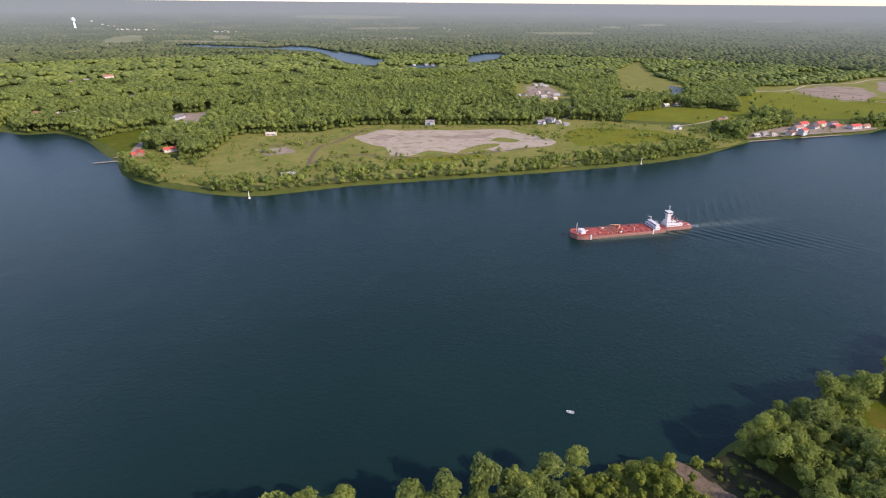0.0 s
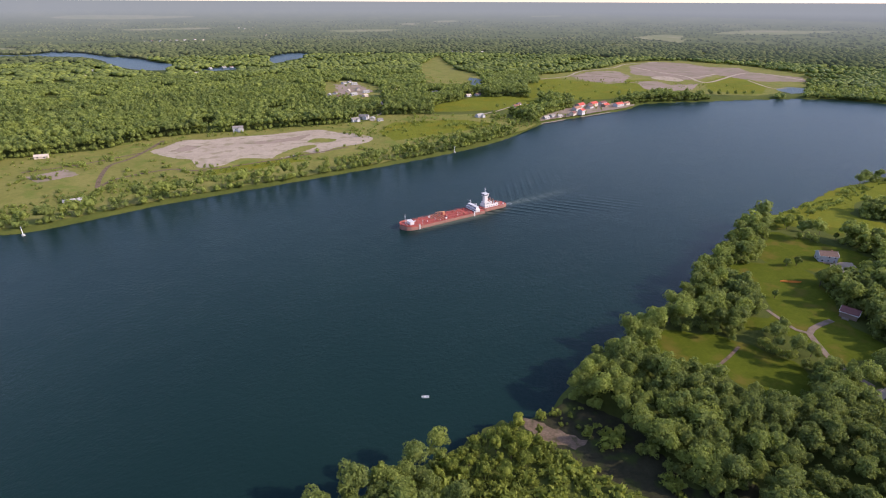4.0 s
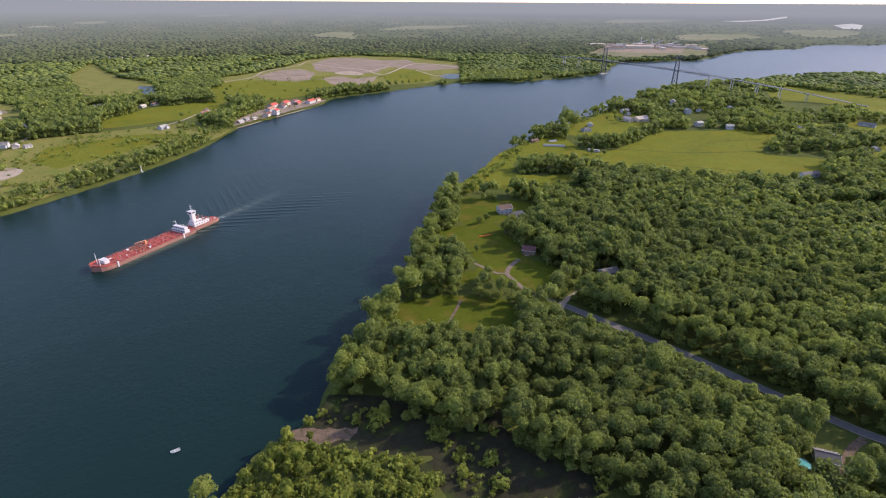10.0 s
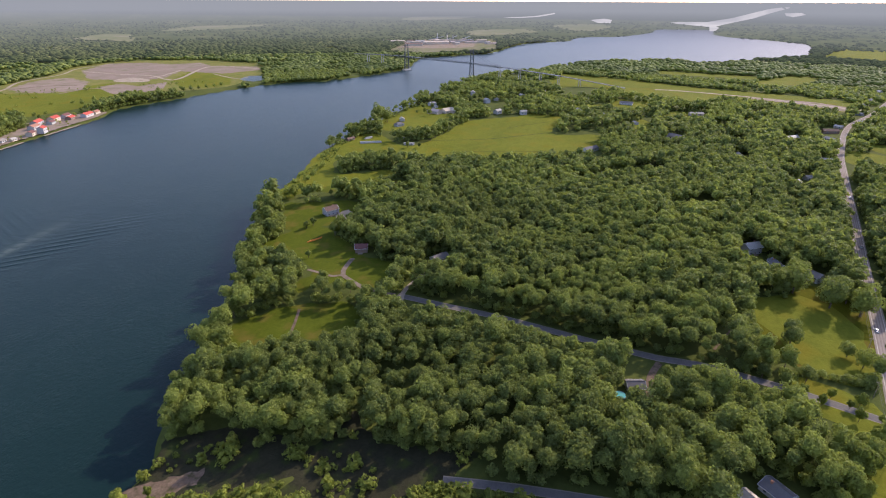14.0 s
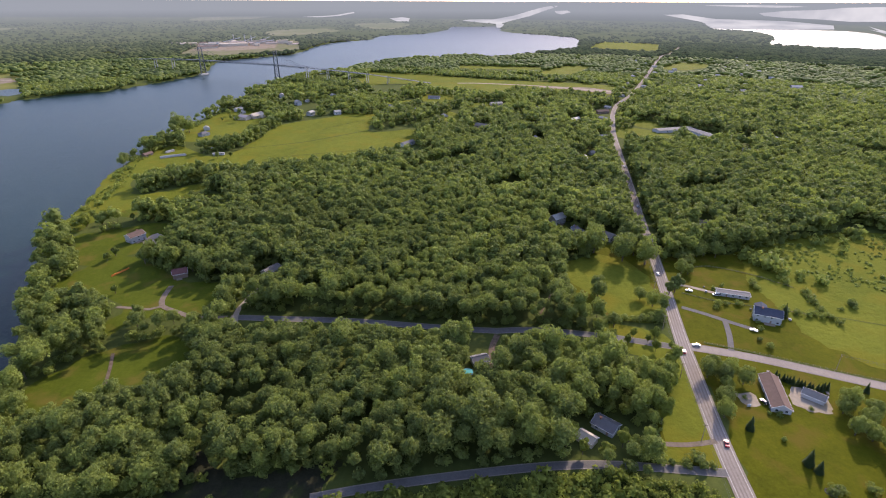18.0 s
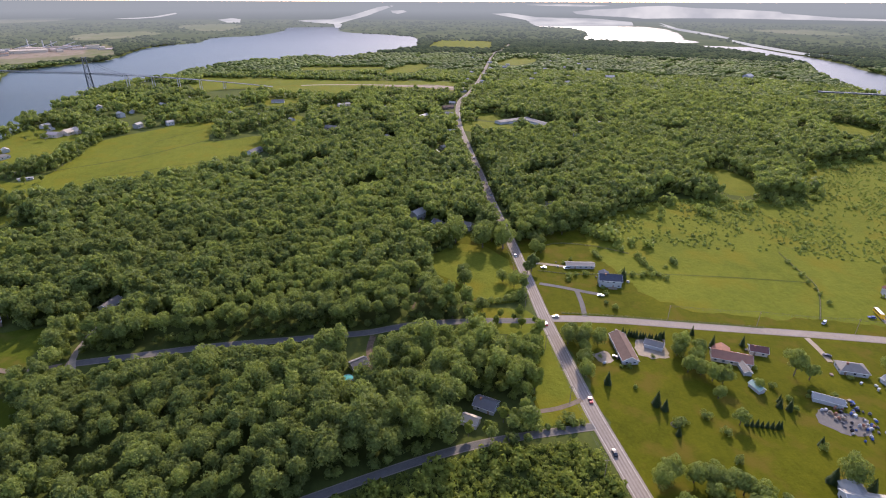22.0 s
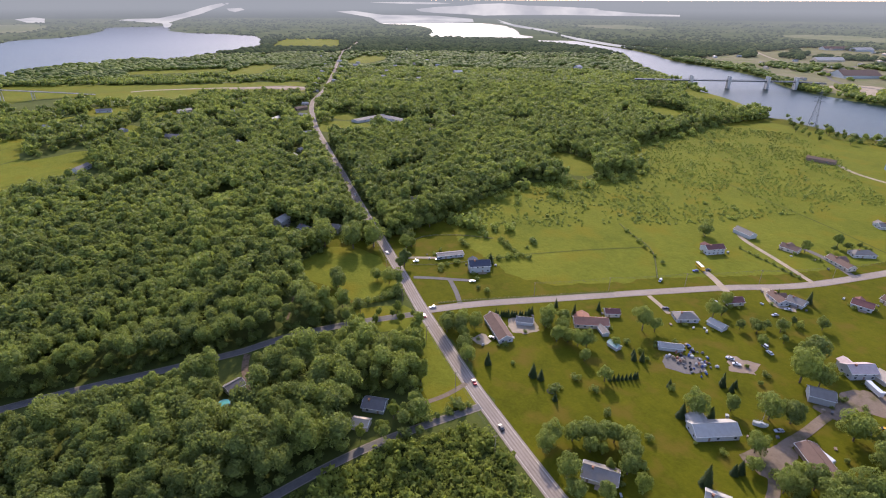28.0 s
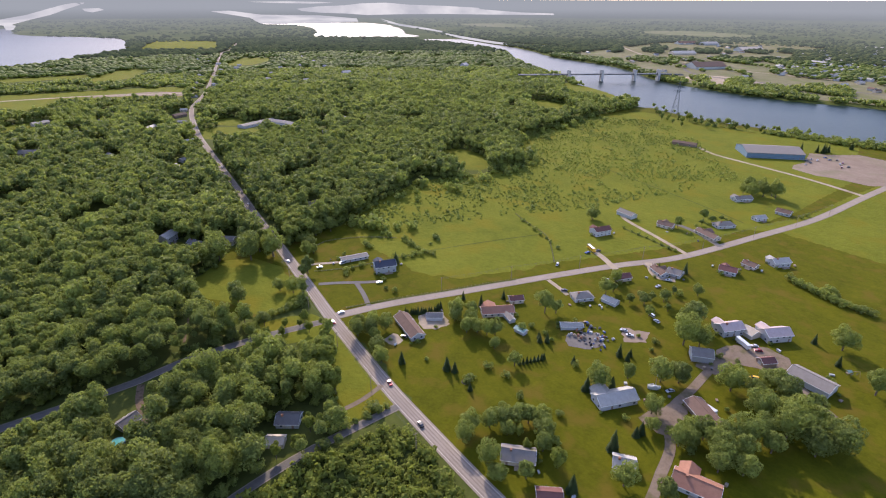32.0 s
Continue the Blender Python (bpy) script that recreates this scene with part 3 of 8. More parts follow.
PATCH = [  # kind of cover, height, outline
    ("gravel", 0.11, "-132,777 -118,800 -95,834 -60,826 -37,834 20,832 65,841 98,842 120,815 141,801 164,765 145,735 103,722 80,700 54,712 40,690 13,694 -20,705 -40,680 -67,677 -80,720 -100,734"),
    ("meadow", 0.10, "392,-252 420,-365 392,-446 386,-500 470,-605 485,-800 455,-930 300,-915 120,-905 90,-720 105,-570 132,-450 162,-380 200,-310 232,-245 262,-225 330,-225"),
    ("meadow", 0.13, "232,-240 262,-222 300,-238 290,-300 258,-350 226,-355 205,-330 208,-285"),
    ("meadow", 0.09, "100,-500 130,-480 95,-560 80,-660 60,-760 -100,-800 -200,-600 -60,-480"),
    ("meadow", 0.10, "742,1241 797,1249 832,1139 946,1188 1004,1179 812,968 697,1006 655,1077"),
    ("soil", 0.11, "850,1319 959,1385 1035,1370 996,1251 900,1159 841,1172 818,1246"),
    ("lot", 0.13, "1165,1477 1330,1565 1394,1487 1384,1372 1455,1322 1395,1227 1428,1081 1359,1019 1249,1061 1248,1206 1130,1144 1046,1149 1050,1213 1032,1297"),
    ("meadow", 0.10, "1102,1098 1243,1172 1254,1092 1191,986 1075,902 1018,917 1001,979"),
    ("gravel", 0.16, "1039,1220 1095,1224 1082,1150 1043,1126 1021,1179"),
    ("soil", 0.15, "940,1161 998,1152 980,1075 1063,1075 973,999 907,994 874,1042"),
    ("sand", 0.11, "-690,886 -659,880 -645,845 -690,860"),
    ("soil", 0.11, "200,1340 255,1335 262,1200 205,1150 185,1180"),
    ("soil", 0.12, "-418,652 -408,660 -404,690 -418,728 -428,740 -424,720 -414,690"),
    ("meadow", 0.11, "-60,640 20,655 60,670 30,690 -50,668"),
    ("meadow", 0.11, "190,735 300,760 380,800 330,850 220,860 180,800"),
    ("soil", 0.11, "-250,700 -215,720 -195,690 -230,670"),
    ("gravel", 0.12, "218,-185 210,-203 191,-194 200,-174"),
    ("gravel", 0.12, "211,-152 211,-165 197,-161 202,-152"),
    ("lot", 0.16, "150,-765 158,-822 136,-832 111,-858 79,-850 55,-800 50,-735 74,-712 101,-716 127,-714 152,-724 156,-745"),
    ("drive", 0.12, "70,-286 66,-296 56,-306 44,-308 36,-300 44,-288 56,-280 64,-276"),
    ("drive", 0.13, "74,-204 72,-214 66,-226 60,-222 58,-206 63,-200"),
    ("drive", 0.125, "72,-262 62,-262 60,-276 66,-282 72,-274"),
    ("asphalt", 0.12, "139,-235 127,-252 117,-244 122,-231 131,-228"),
    ("soil", 0.11, "125,-268 103,-277 99,-261 112,-251"),
    ("lawn", 0.11, "251,-38 249,-45 228,-42 228,-35"), ("lawn", 0.11, "236,-135 233,-142 178,-130 162,-125 169,-100 179,-103 205,-117"),
    ("gravel", 0.12, "401,240 419,236 401,220 386,222"),
    ("sand", 0.16, "101,171 107,167 115,156 123,147 117,145 111,149 103,156"),
    # bare glade floor; its dark tone stands for tree shade
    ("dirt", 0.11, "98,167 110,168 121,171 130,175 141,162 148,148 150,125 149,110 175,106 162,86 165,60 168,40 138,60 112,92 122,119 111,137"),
    ("ground", 0.15, "92,172 101,160 107,148 115,132 121,124 131,109 122,112 121,99 110,90 60,112 40,150 60,160 78,168"),
    ("hay", 0.17, "70,765 85,785 112,770 98,756"), ("soil", 0.18, "-20,790 40,800 80,815 60,780 0,775"), ("soil", 0.18, "-110,770 -90,800 -70,790 -85,765"), ("hay", 0.17, "20,690 50,705 80,740 60,745 30,715"),
    ("soil", 0.12, "2260,980 2850,1080 2900,780 2440,680 2300,800"),
    ("gravel", 0.13, "420,-1360 600,-1450 560,-1560 430,-1500"),
    ("soil", 0.12, "1240,-330 1150,-410 1200,-460 1290,-380 1330,-230 1300,-200"),
]
for c, z, line in PATCH:
    line = path(line)
    if c in ("gravel", "soil") and line[0][1] < 0 and line[0][1] > -400:
        mx, my = np.mean(line, axis=0)
        line = [(mx + (x - mx) * 0.72, my + (y - my) * 0.72) for x, y in line]
    big = abs(line[0][0] - line[2][0]) > 60
    sheet({"dirt": "bare_ground", "asphalt": "paved_lot", "lot": "gravel_lot", "drive": "gravel_lot", "gravel": "gravel_lot", "soil": "bare_ground", "sand": "sandy_ground"}.get(c, "field"), line, M[c], z,
          {"dirt": "bare soil with tree shade painted into its colour", "asphalt": "dark worn asphalt lot", "lot": "wide greyish-pink bare lot", "drive": "worn pinkish-grey gravel yard", "sand": "pale sandy earth", **NOTE}[c], "ground", wobble=(6.0 if line[0][1] > 880 else 2.2) if big else 1.1, step=6 if big else 2.2, closed_curve="line" if c in ("meadow", "lawn", "asphalt", "soil", "lot") else True)
DRIVES = [
    ("gravel", 3.4, "329,-165 322,-178 312,-193"), ("asphalt", 3.6, "294,-162 286,-173 274,-187 268,-195"), ("asphalt", 3.2, "277,-182 262,-177 246,-170"),
    ("gravel", 3.2, "187,-284 175,-280 165,-276"), ("gravel", 5.0, "162,-334 178,-344 192,-351"), ("gravel", 4.0, "137,-398 171,-414 205,-429 220,-443"),
    ("asphalt", 5.0, "124,-432 151,-448 171,-453"), ("gravel", 5.5, "71,-667 127,-691 192,-709 241,-723 273,-746"), ("gravel", 5.0, "151,-362 136,-345 124,-349"),
    ("drive", 4.6, "46,-140 49,-163 52,-177 56,-195 65,-211 67,-224 66,-240 66,-262 64,-287 56,-299"), ("drive", 4.0, "56,-299 46,-303 39,-300 30,-286 20,-277 10,-270"), ("drive", 5.0, "73,-201 69,-208 66,-215"),
    ("sand", 3.6, "264,-38 249,-33 228,-32"), ("drive", 3.6, "326,183 315,182 305,180 299,177 291,163 285,149 285,130"), ("drive", 2.6, "299,177 295,183 297,197 298,206"),
    ("gravel", 3.5, "278,123 294,126 319,122 336,121"), ("drive", 2.8, "178,-128 176,-114 177,-101 179,-88"), ("sand", 1.4, "287,-68 300,-74 312,-80 325,-85"), ("sand", 5.0, "-123,840 -141,776 -155,742 -170,720 -170,668 -165,629"),
    ("sand", 1.8, "248,181 234,175 220,170"), ("gravel", 12.0, "1350,-60 1350,-113 1308,-247 1239,-369 1202,-425"), ("gravel", 9.0, "300,-1700 600,-1750 1000,-2000 1400,-2500"),
    ("gravel", 7, "729,1279 825,1304 936,1401 1072,1443 1192,1525 1338,1548"),
    ("gravel", 9, "1151,1459 1137,1315 1142,1205 1099,1113 1125,1094 1379,1212 1387,1049"),
    ("soil", 6, "837,1146 915,1149 935,1078 1016,1079"),
    ("gravel", 8, "1105,1175 1152,1177 1267,1224"),
    ("gravel", 6, "1236,1084 1177,967 1207,946"),
    ("sand", 6, "835,1296 903,1281 941,1223"),
    ("sand", 4, "-165,629 -150,660 -100,680 -60,665 40,690 120,720"),
    ("sand", 3.5, "-141,776 -200,740 -260,720"),
    ("gravel", 4, "181,905 230,960 250,1080 240,1140"),
    ("gravel", 4, "380,875 430,900 470,930 495,944 560,930 600,905"),
    ("asphalt", 10.0, "-200,-1480 300,-1500 620,-1560 760,-1900 800,-2500"), ("gravel", 8.0, "1190,-438 1250,-520 1330,-560"),
]
for c, w, line in DRIVES:
    ribbon("driveway", path(line), w, M[c], 0.17, {"asphalt": "dark asphalt driveway", "gravel": "pale gravel driveway", "drive": "worn pinkish-grey gravel driveway", "sand": "sandy dirt track", "soil": "bare dirt track"}[c], "driveway", step=4)
for w, line in ((2.2, "254,-158 244,-182 225,-222 212,-250 203,-268"), (2.0, "313,-170 301,-190 293,-215 281,-250"), (2.4, "200,-310 232,-345 262,-358 285,-368"), (2.0, "346,-185 353,-205 341,-230 319,-252"),
                (3.2, "198,-410 182,-406 167,-403 146,-397"), (2.0, "283,-250 262,-300 240,-346"), (2.6, "130,-500 180,-520 240,-540 300,-560"), (4.5, "707,263 726,219 753,173 817,106"), (3.0, "650,215 666,193 682,152 705,87"), (3.0, "827,172 860,150 900,115")):
    ribbon("ditch", path(line), w * 0.55, M["ground"], 0.14, "narrow ditch overgrown with dark rough grass", "ditch", step=5)
PONDS = ["-1252,2580 -1133,2610 -966,2558 -768,2485 -705,2577 -589,2529 -458,2304 -349,2216 -210,1947 -221,1793 -314,1850 -384,1990 -520,2290 -730,2405 -925,2465 -1105,2500",
         "89,2137 177,2288 244,2249 198,2057 154,1994 96,1900 83,2000", "-123,1787 -15,1835 -23,1750 -102,1736", "561,1363 577,1342 555,1242 521,1176 508,1208", "1161,938 1227,961 1240,923 1173,875 1143,880"]
PONDS = [path(p) for p in PONDS]
for p in PONDS:
    sheet("pond", p, M["water"], 0.2, "still blue inlet among the woods", "pond", wobble=4, step=20)
LAKES = [  # arms of the river beyond the island, then lakes towards the horizon
    "4528,-540 5233,-652 5529,-663 6584,-920 8844,-1501 13584,-2582 25678,-5403 41614,-9181 41797,-8589 25843,-4869 13683,-2261 8920,-1252 6876,-729 6735,-427 6347,-313 5751,-470 5396,-595 4538,-506",
    "2519,-2439 2234,-2290 1849,-2115 1692,-2056 1453,-2113 1393,-2029 1616,-1966 1739,-1993 2081,-2137 2403,-2329",
    "5051,-3896 3833,-3153 3172,-2845 2698,-2588 2566,-2464 2939,-2640 3506,-2887 4508,-3481 4149,-3293",
    "12236,-6964 16586,-10217 20037,-13619 32961,-23679 45195,-35495 21640,-18524 16796,-16097 11571,-12528 9474,-10344 6433,-8054 5512,-7773 4949,-6988 5302,-6652 5664,-6346 6335,-6104 6562,-5369 6445,-4743 7365,-5024 8181,-5052 9592,-5559",
    "10058,-4046 6200,-2926 4600,-2256 4420,-2280 4300,-2700 4457,-3171 5291,-3744 6641,-4105 7418,-3673 10529,-4594",
    "66487,-31251 100957,-55837 63786,-40025 41301,-26975 31024,-18701 38215,-20225", "7029,527 7744,411 7189,290 5973,251 6012,378",
    "7630,1722 8101,1571 8667,1471 11797,1605 10650,1435 8319,1346 7552,1468", "14360,-3026 15212,-3552 12441,-2980 10123,-2262 11269,-2409"]
LAKES = [path(p) for p in LAKES]
# the open reach of the north river and of the bay past the rim of the near land
REACH = [path("10058,-4046 6200,-2926 4600,-2256 4197,-2340 3713,-2212 3218,-1961 2803,-1693 2664,-1801 2500,-1790 2420,-2130 2640,-2222 3166,-2611 3373,-2732 3785,-2955 4457,-3171 5291,-3744 6641,-4105 7418,-3673 10529,-4594"),
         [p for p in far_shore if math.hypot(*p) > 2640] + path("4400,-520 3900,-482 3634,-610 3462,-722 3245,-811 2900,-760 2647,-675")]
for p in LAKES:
    sheet("lake", p, M["far_water_glow"], 0.6, "open water far off, its sky shine painted as glow", "lake", closed_curve=False)


def build_reach():
    """River water running on over the rim of the near land."""
    az, rad = np.arange(50, 135, 0.12), 2986 * 1.006 ** np.arange(0, 92)
    a, r = np.meshgrid(np.radians(az), rad)
    px, py = r * np.sin(a), r * np.cos(a)
    mx, my = (px[1:, 1:] + px[:-1, :-1]) / 2, (py[1:, 1:] + py[:-1, :-1]) / 2
    keep = np.zeros(mx.shape, bool)
    for p in REACH:
        keep |= inside(mx, my, smooth(p, 60, True, 8))
    x, y, z, k = far(px, py)
    v = np.stack([x, y, z - 2.98 + 3.6 * np.clip((r - 3000) / 900, 0, 1)], -1).reshape(-1, 3)
    i, j = np.nonzero(keep)
    n = len(az)
    f = np.stack([i * n + j, (i + 1) * n + j, (i + 1) * n + j + 1, i * n + j + 1], -1)[:, ::-1]
    tagged(new("water", mesh_np("water", v, f, M["water"])), "broad river reach widening into lakes far off", "river", kind="structure")


build_reach()
FIELDS = ["-2140,8219 -2222,9601 -1711,9838 -1075,9252 -543,8507 -883,7573 -1271,7276 -1773,7642", "1447,5294 1662,5462 1573,5111 1410,5041", "2072,6067 2383,6288 2189,5722 1944,5637",
          "4414,8123 5125,8525 4630,7694 4053,7365", "2142,2724 2503,2984 2633,2882 2131,2318 2164,2527", "-1583,2606 -1798,3029 -1838,3320 -1712,3218 -1517,2812 -1471,2558",
          "-1443,2852 -1412,2923 -1208,2907 -1021,2893 -863,2808 -822,2669 -948,2679 -1182,2655 -1359,2711", "-1312,3187 -1354,3414 -1225,3272 -1155,3033 -1244,3040",
          "3300,900 3900,1100 4300,800 3800,650", "4200,400 5200,700 5600,300 4700,200", "2900,-3300 3500,-3500 3300,-3900 2700,-3600", "1300,-3300 1800,-3500 1600,-3900 1100,-3600",
          "3000,3000 3700,3300 4200,3000 3400,2800", "6000,2500 7500,2900 8200,2300 6800,2100", "600,4100 1100,4200 1000,3900 650,3850", "-700,4700 -200,4800 -300,4500 -750,4450"]
FIELDS = [path(p) for p in FIELDS]


def paint_haze(ob):
    """Share of painted haze glow at each vertex, growing with the distance."""
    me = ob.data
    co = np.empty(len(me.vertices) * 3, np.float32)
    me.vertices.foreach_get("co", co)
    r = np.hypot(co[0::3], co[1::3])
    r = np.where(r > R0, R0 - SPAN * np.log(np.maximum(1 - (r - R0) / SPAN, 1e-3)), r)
    at = me.attributes.new("haze_glow", "FLOAT", "POINT")
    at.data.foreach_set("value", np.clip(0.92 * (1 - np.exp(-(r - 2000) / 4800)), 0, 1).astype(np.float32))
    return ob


paint_haze(BACK[0])
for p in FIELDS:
    paint_haze(sheet("field", p, M["far_field"], 0.5, "pale distant field between the woods, haze painted in", "field", wobble=15, step=80))
CLEAR_WATER = PONDS + LAKES + REACH + FIELDS

# ---- houses ----
HOUSES = []
COLOUR = {"rust": "orange-brown", "silver": "pale metal", "navy": "dark blue", "teal": "blue-green", "slate": "slate-blue"}


def quad_mesh(name, w, h, d, mat):
    bm = bmesh.new()
    box(bm, -w / 2, -d, -h / 2, w / 2, 0.02, h / 2)
    me = bpy.data.meshes.new(name)
    bm.to_mesh(me)
    bm.free()
    me.materials.append(mat)
    return me


FRAME_ME = quad_mesh("window_frame", 1.5, 1.3, 0.06, M["wall_white"])
PANE_ME = quad_mesh("pane", 1.2, 1.0, 0.09, M["glass"])
DOOR_ME = quad_mesh("door", 1.0, 2.05, 0.07, M["wall_brown"])
BIG_DOOR_ME = quad_mesh("garage_door", 2.7, 2.2, 0.06, M["wall_grey"])


def beam(bm, a, b, w, h):
    """A box girder from a to b; h runs down from the line."""
    a, b = Vector(a), Vector(b)
    d = (b - a)
    n = Vector((-d.y, d.x, 0)).normalized() * (w / 2)
    vs = [bm.verts.new(p) for p in (a - n - Vector((0, 0, h)), a + n - Vector((0, 0, h)), a + n, a - n, b - n - Vector((0, 0, h)), b + n - Vector((0, 0, h)), b + n, b - n)]
    for f in ((0, 1, 2, 3), (7, 6, 5, 4), (0, 4, 5, 1), (1, 5, 6, 2), (2, 6, 7, 3), (3, 7, 4, 0)):
        bm.faces.new([vs[i] for i in f])


def gable(bm, L, W, z, rise, over=0.5, thick=0.22, hip=0.0):
    """A pitched roof of two or four slabs with eaves."""
    a, b = L / 2 + over, W / 2 + over
    drop = over * rise / (W / 2)
    lo, hi = z - drop, z + rise
    r = max(0.4, a - hip * (W / 2))
    top = [(-r, 0, hi), (r, 0, hi)]
    eav = [(-a, -b, lo), (a, -b, lo), (a, b, lo), (-a, b, lo)]
    vs = [bm.verts.new(p) for p in eav + top]
    dn = [bm.verts.new((p[0], p[1], p[2] - thick)) for p in eav + top]
    for f in ((0, 1, 5, 4), (2, 3, 4, 5)):
        bm.faces.new([vs[i] for i in f])
        bm.faces.new([dn[i] for i in f[::-1]])
    for i, j in ((0, 1), (2, 3)):
        bm.faces.new((vs[j], vs[i], dn[i], dn[j]))
    for e, t in (((1, 2), 5), ((3, 0), 4)):
        if hip:
            bm.faces.new((vs[e[0]], vs[e[1]], vs[t]))
            bm.faces.new((dn[e[1]], dn[e[0]], dn[t]))
            bm.faces.new((vs[e[1]], vs[e[0]], dn[e[0]], dn[e[1]]))
        else:
            bm.faces.new((vs[t], vs[e[0]], dn[e[0]], dn[t]))
            bm.faces.new((vs[e[1]], vs[t], dn[t], dn[e[1]]))


def shell(bm, L, W, H, rise, hip):
    """Walls, with gable ends under a plain pitched roof."""
    pts = [(-L / 2, -W / 2), (L / 2, -W / 2), (L / 2, W / 2), (-L / 2, W / 2)]
    lo = [bm.verts.new((x, y, -0.2)) for x, y in pts]
    up = [bm.verts.new((x, y, H)) for x, y in pts]
    for i in range(4):
        bm.faces.new((lo[i], lo[(i + 1) % 4], up[(i + 1) % 4], up[i]))
    if not hip:
        for i, j, s in ((1, 2, 1), (3, 0, -1)):
            t = bm.verts.new((s * L / 2, 0, H + rise - 0.25))
            bm.faces.new((up[i], up[j], t))


def house(x, y, rot, L, W, H, roof, wall, kind="house", hip=False, wing=False):
    gx, gy, gz, k = (float(v) for v in far(x, y))
    rise = W * {"arena": 0.1, "trailer": 0.12, "barn": 0.2, "school": 0.1}.get(kind, 0.27)
    near = math.hypot(x, y) < 620
    c = COLOUR.get(roof, roof)
    note = {"house": "%s-sided house with a %s %s roof" % (wall, c, "hipped" if hip else "gabled"), "shed": "small %s shed with a %s roof" % (wall, c),
            "trailer": "long %s trailer home with a low %s roof" % (wall, c), "barn": "long %s outbuilding with a %s roof" % (wall, c),
            "arena": "large blue sports hall with a low grey metal roof", "school": "low %s school block with a flat-pitched %s roof" % (wall, c)}[kind]
    th = empty(kind if kind not in ("trailer", "arena", "school") else {"trailer": "mobile_home", "arena": "sports_hall", "school": "school_building"}[kind],
               pose(gx, gy, gz, 0, 0, rot), label=note, category={"shed": "shed", "barn": "barn", "trailer": "mobile home", "arena": "sports hall"}.get(kind, "house"),
               group="houses" if kind == "house" else "")
    HOUSES.append((x, y, max(L, W), H))
    bm = bmesh.new()
    shell(bm, L, W, H, rise, hip)
    part("wall", bm, M["wall_" + wall], th)
    bm = bmesh.new()
    gable(bm, L, W, H, rise, 0.5 if kind != "shed" else 0.3, hip=1.0 if hip else 0.0)
    part("roof", bm, M["roof_" + roof], th)
    if wing:
        l2, w2 = W * 0.75, L * 0.42
        m = Matrix.Translation((L * 0.22, -W * 0.55, 0)) @ Matrix.Rotation(math.pi / 2, 4, "Z")
        bm = bmesh.new()
        shell(bm, l2, w2, H * 0.98, w2 * 0.27, False)
        bm.transform(m)
        part("wing_wall", bm, M["wall_" + wall], th)
        bm = bmesh.new()
        gable(bm, l2, w2, H * 0.98, w2 * 0.27)
        bm.transform(m)
        part("wing_roof", bm, M["roof_" + roof], th)
    r = random.Random(int(x * 7 + y * 13))
    if near:
        over = 0.5 if kind != "shed" else 0.3
        drop = over * rise / (W / 2)
        for side in (-1, 1):
            bm = bmesh.new()
            yy = side * (W / 2 + over)
            box(bm, -L / 2 - over, yy - 0.08, H - drop - 0.26, L / 2 + over, yy + 0.08, H - drop - 0.02)
            part("gutter", bm, M["white"], th, "white eaves gutter")
        if not hip:
            bm = bmesh.new()
            rod(bm, (-L / 2 - over, 0, H + rise + 0.02), (L / 2 + over, 0, H + rise + 0.02), 0.16, 0.16, 6)
            part("ridge_cap", bm, M["roof_" + roof], th)
            for side in (-1, 1):
                bm = bmesh.new()
                for s in (-1, 1):
                    x0 = side * (L / 2 + over)
                    beam(bm, (x0, s * (W / 2 + over), H - drop), (x0, 0, H + rise), 0.14, 0.3)
                part("bargeboard", bm, M["white"], th, "white gable board")
    if kind in ("house", "trailer", "school") and near or kind == "arena":
        n = max(2, int(L / 3.6))
        rows = [1.5] if H < 4.4 else [1.5, H - 1.1]
        for side in (-1, 1):
            if wing and side < 0:
                continue
            door_at = r.randrange(n)
            for zr in rows:
                for i in range(n):
                    px = -L / 2 + (i + 0.5) * L / n
                    m = pose(px, side * W / 2, zr, 0, 0, 0 if side < 0 else 180)
                    if i == door_at and zr == rows[0]:
                        share("door", DOOR_ME, th, pose(px, side * W / 2, 1.03, 0, 0, 0 if side < 0 else 180))
                    elif r.random() < 0.85:
                        w = share("window", FRAME_ME, th, m)
                        share("pane", PANE_ME, w)
        for side in (-1, 1):
            for py in (-W / 4, W / 4):
                w = share("window", FRAME_ME, th, pose(side * L / 2, py, 1.5, 0, 0, 90 * side))
                share("pane", PANE_ME, w)
        if kind == "house" and r.random() < 0.7:
            bm = bmesh.new()
            box(bm, L * 0.2, 0.3, H, L * 0.2 + 0.9, 1.2, H + rise + 0.35)
            box(bm, L * 0.2 - 0.08, 0.22, H + rise + 0.35, L * 0.2 + 0.98, 1.28, H + rise + 0.5)
            part("chimney", bm, M["roof_rust"], th)
        if kind == "house" and r.random() < 0.75:
            bm = bmesh.new()
            s = r.choice((-1, 1))
            box(bm, -L * 0.3, s * W / 2 + (0 if s > 0 else -2.6), -0.1, L * 0.1, s * W / 2 + (2.6 if s > 0 else 0), 0.45)
            for px in (-L * 0.3 + 0.1, -L * 0.1, L * 0.1 - 0.2):
                box(bm, px, s * (W / 2 + 2.45) - 0.06, 0.45, px + 0.12, s * (W / 2 + 2.45) + 0.06, 1.35)
            box(bm, -L * 0.3, s * (W / 2 + 2.45) - 0.05, 1.3, L * 0.1, s * (W / 2 + 2.45) + 0.05, 1.4)
            part("deck", bm, M["timber"], th, "grey timber deck with a rail")
    elif kind in ("shed", "barn") and near:
        share("garage_door", BIG_DOOR_ME, th, pose(-L / 4, -W / 2, 1.1))
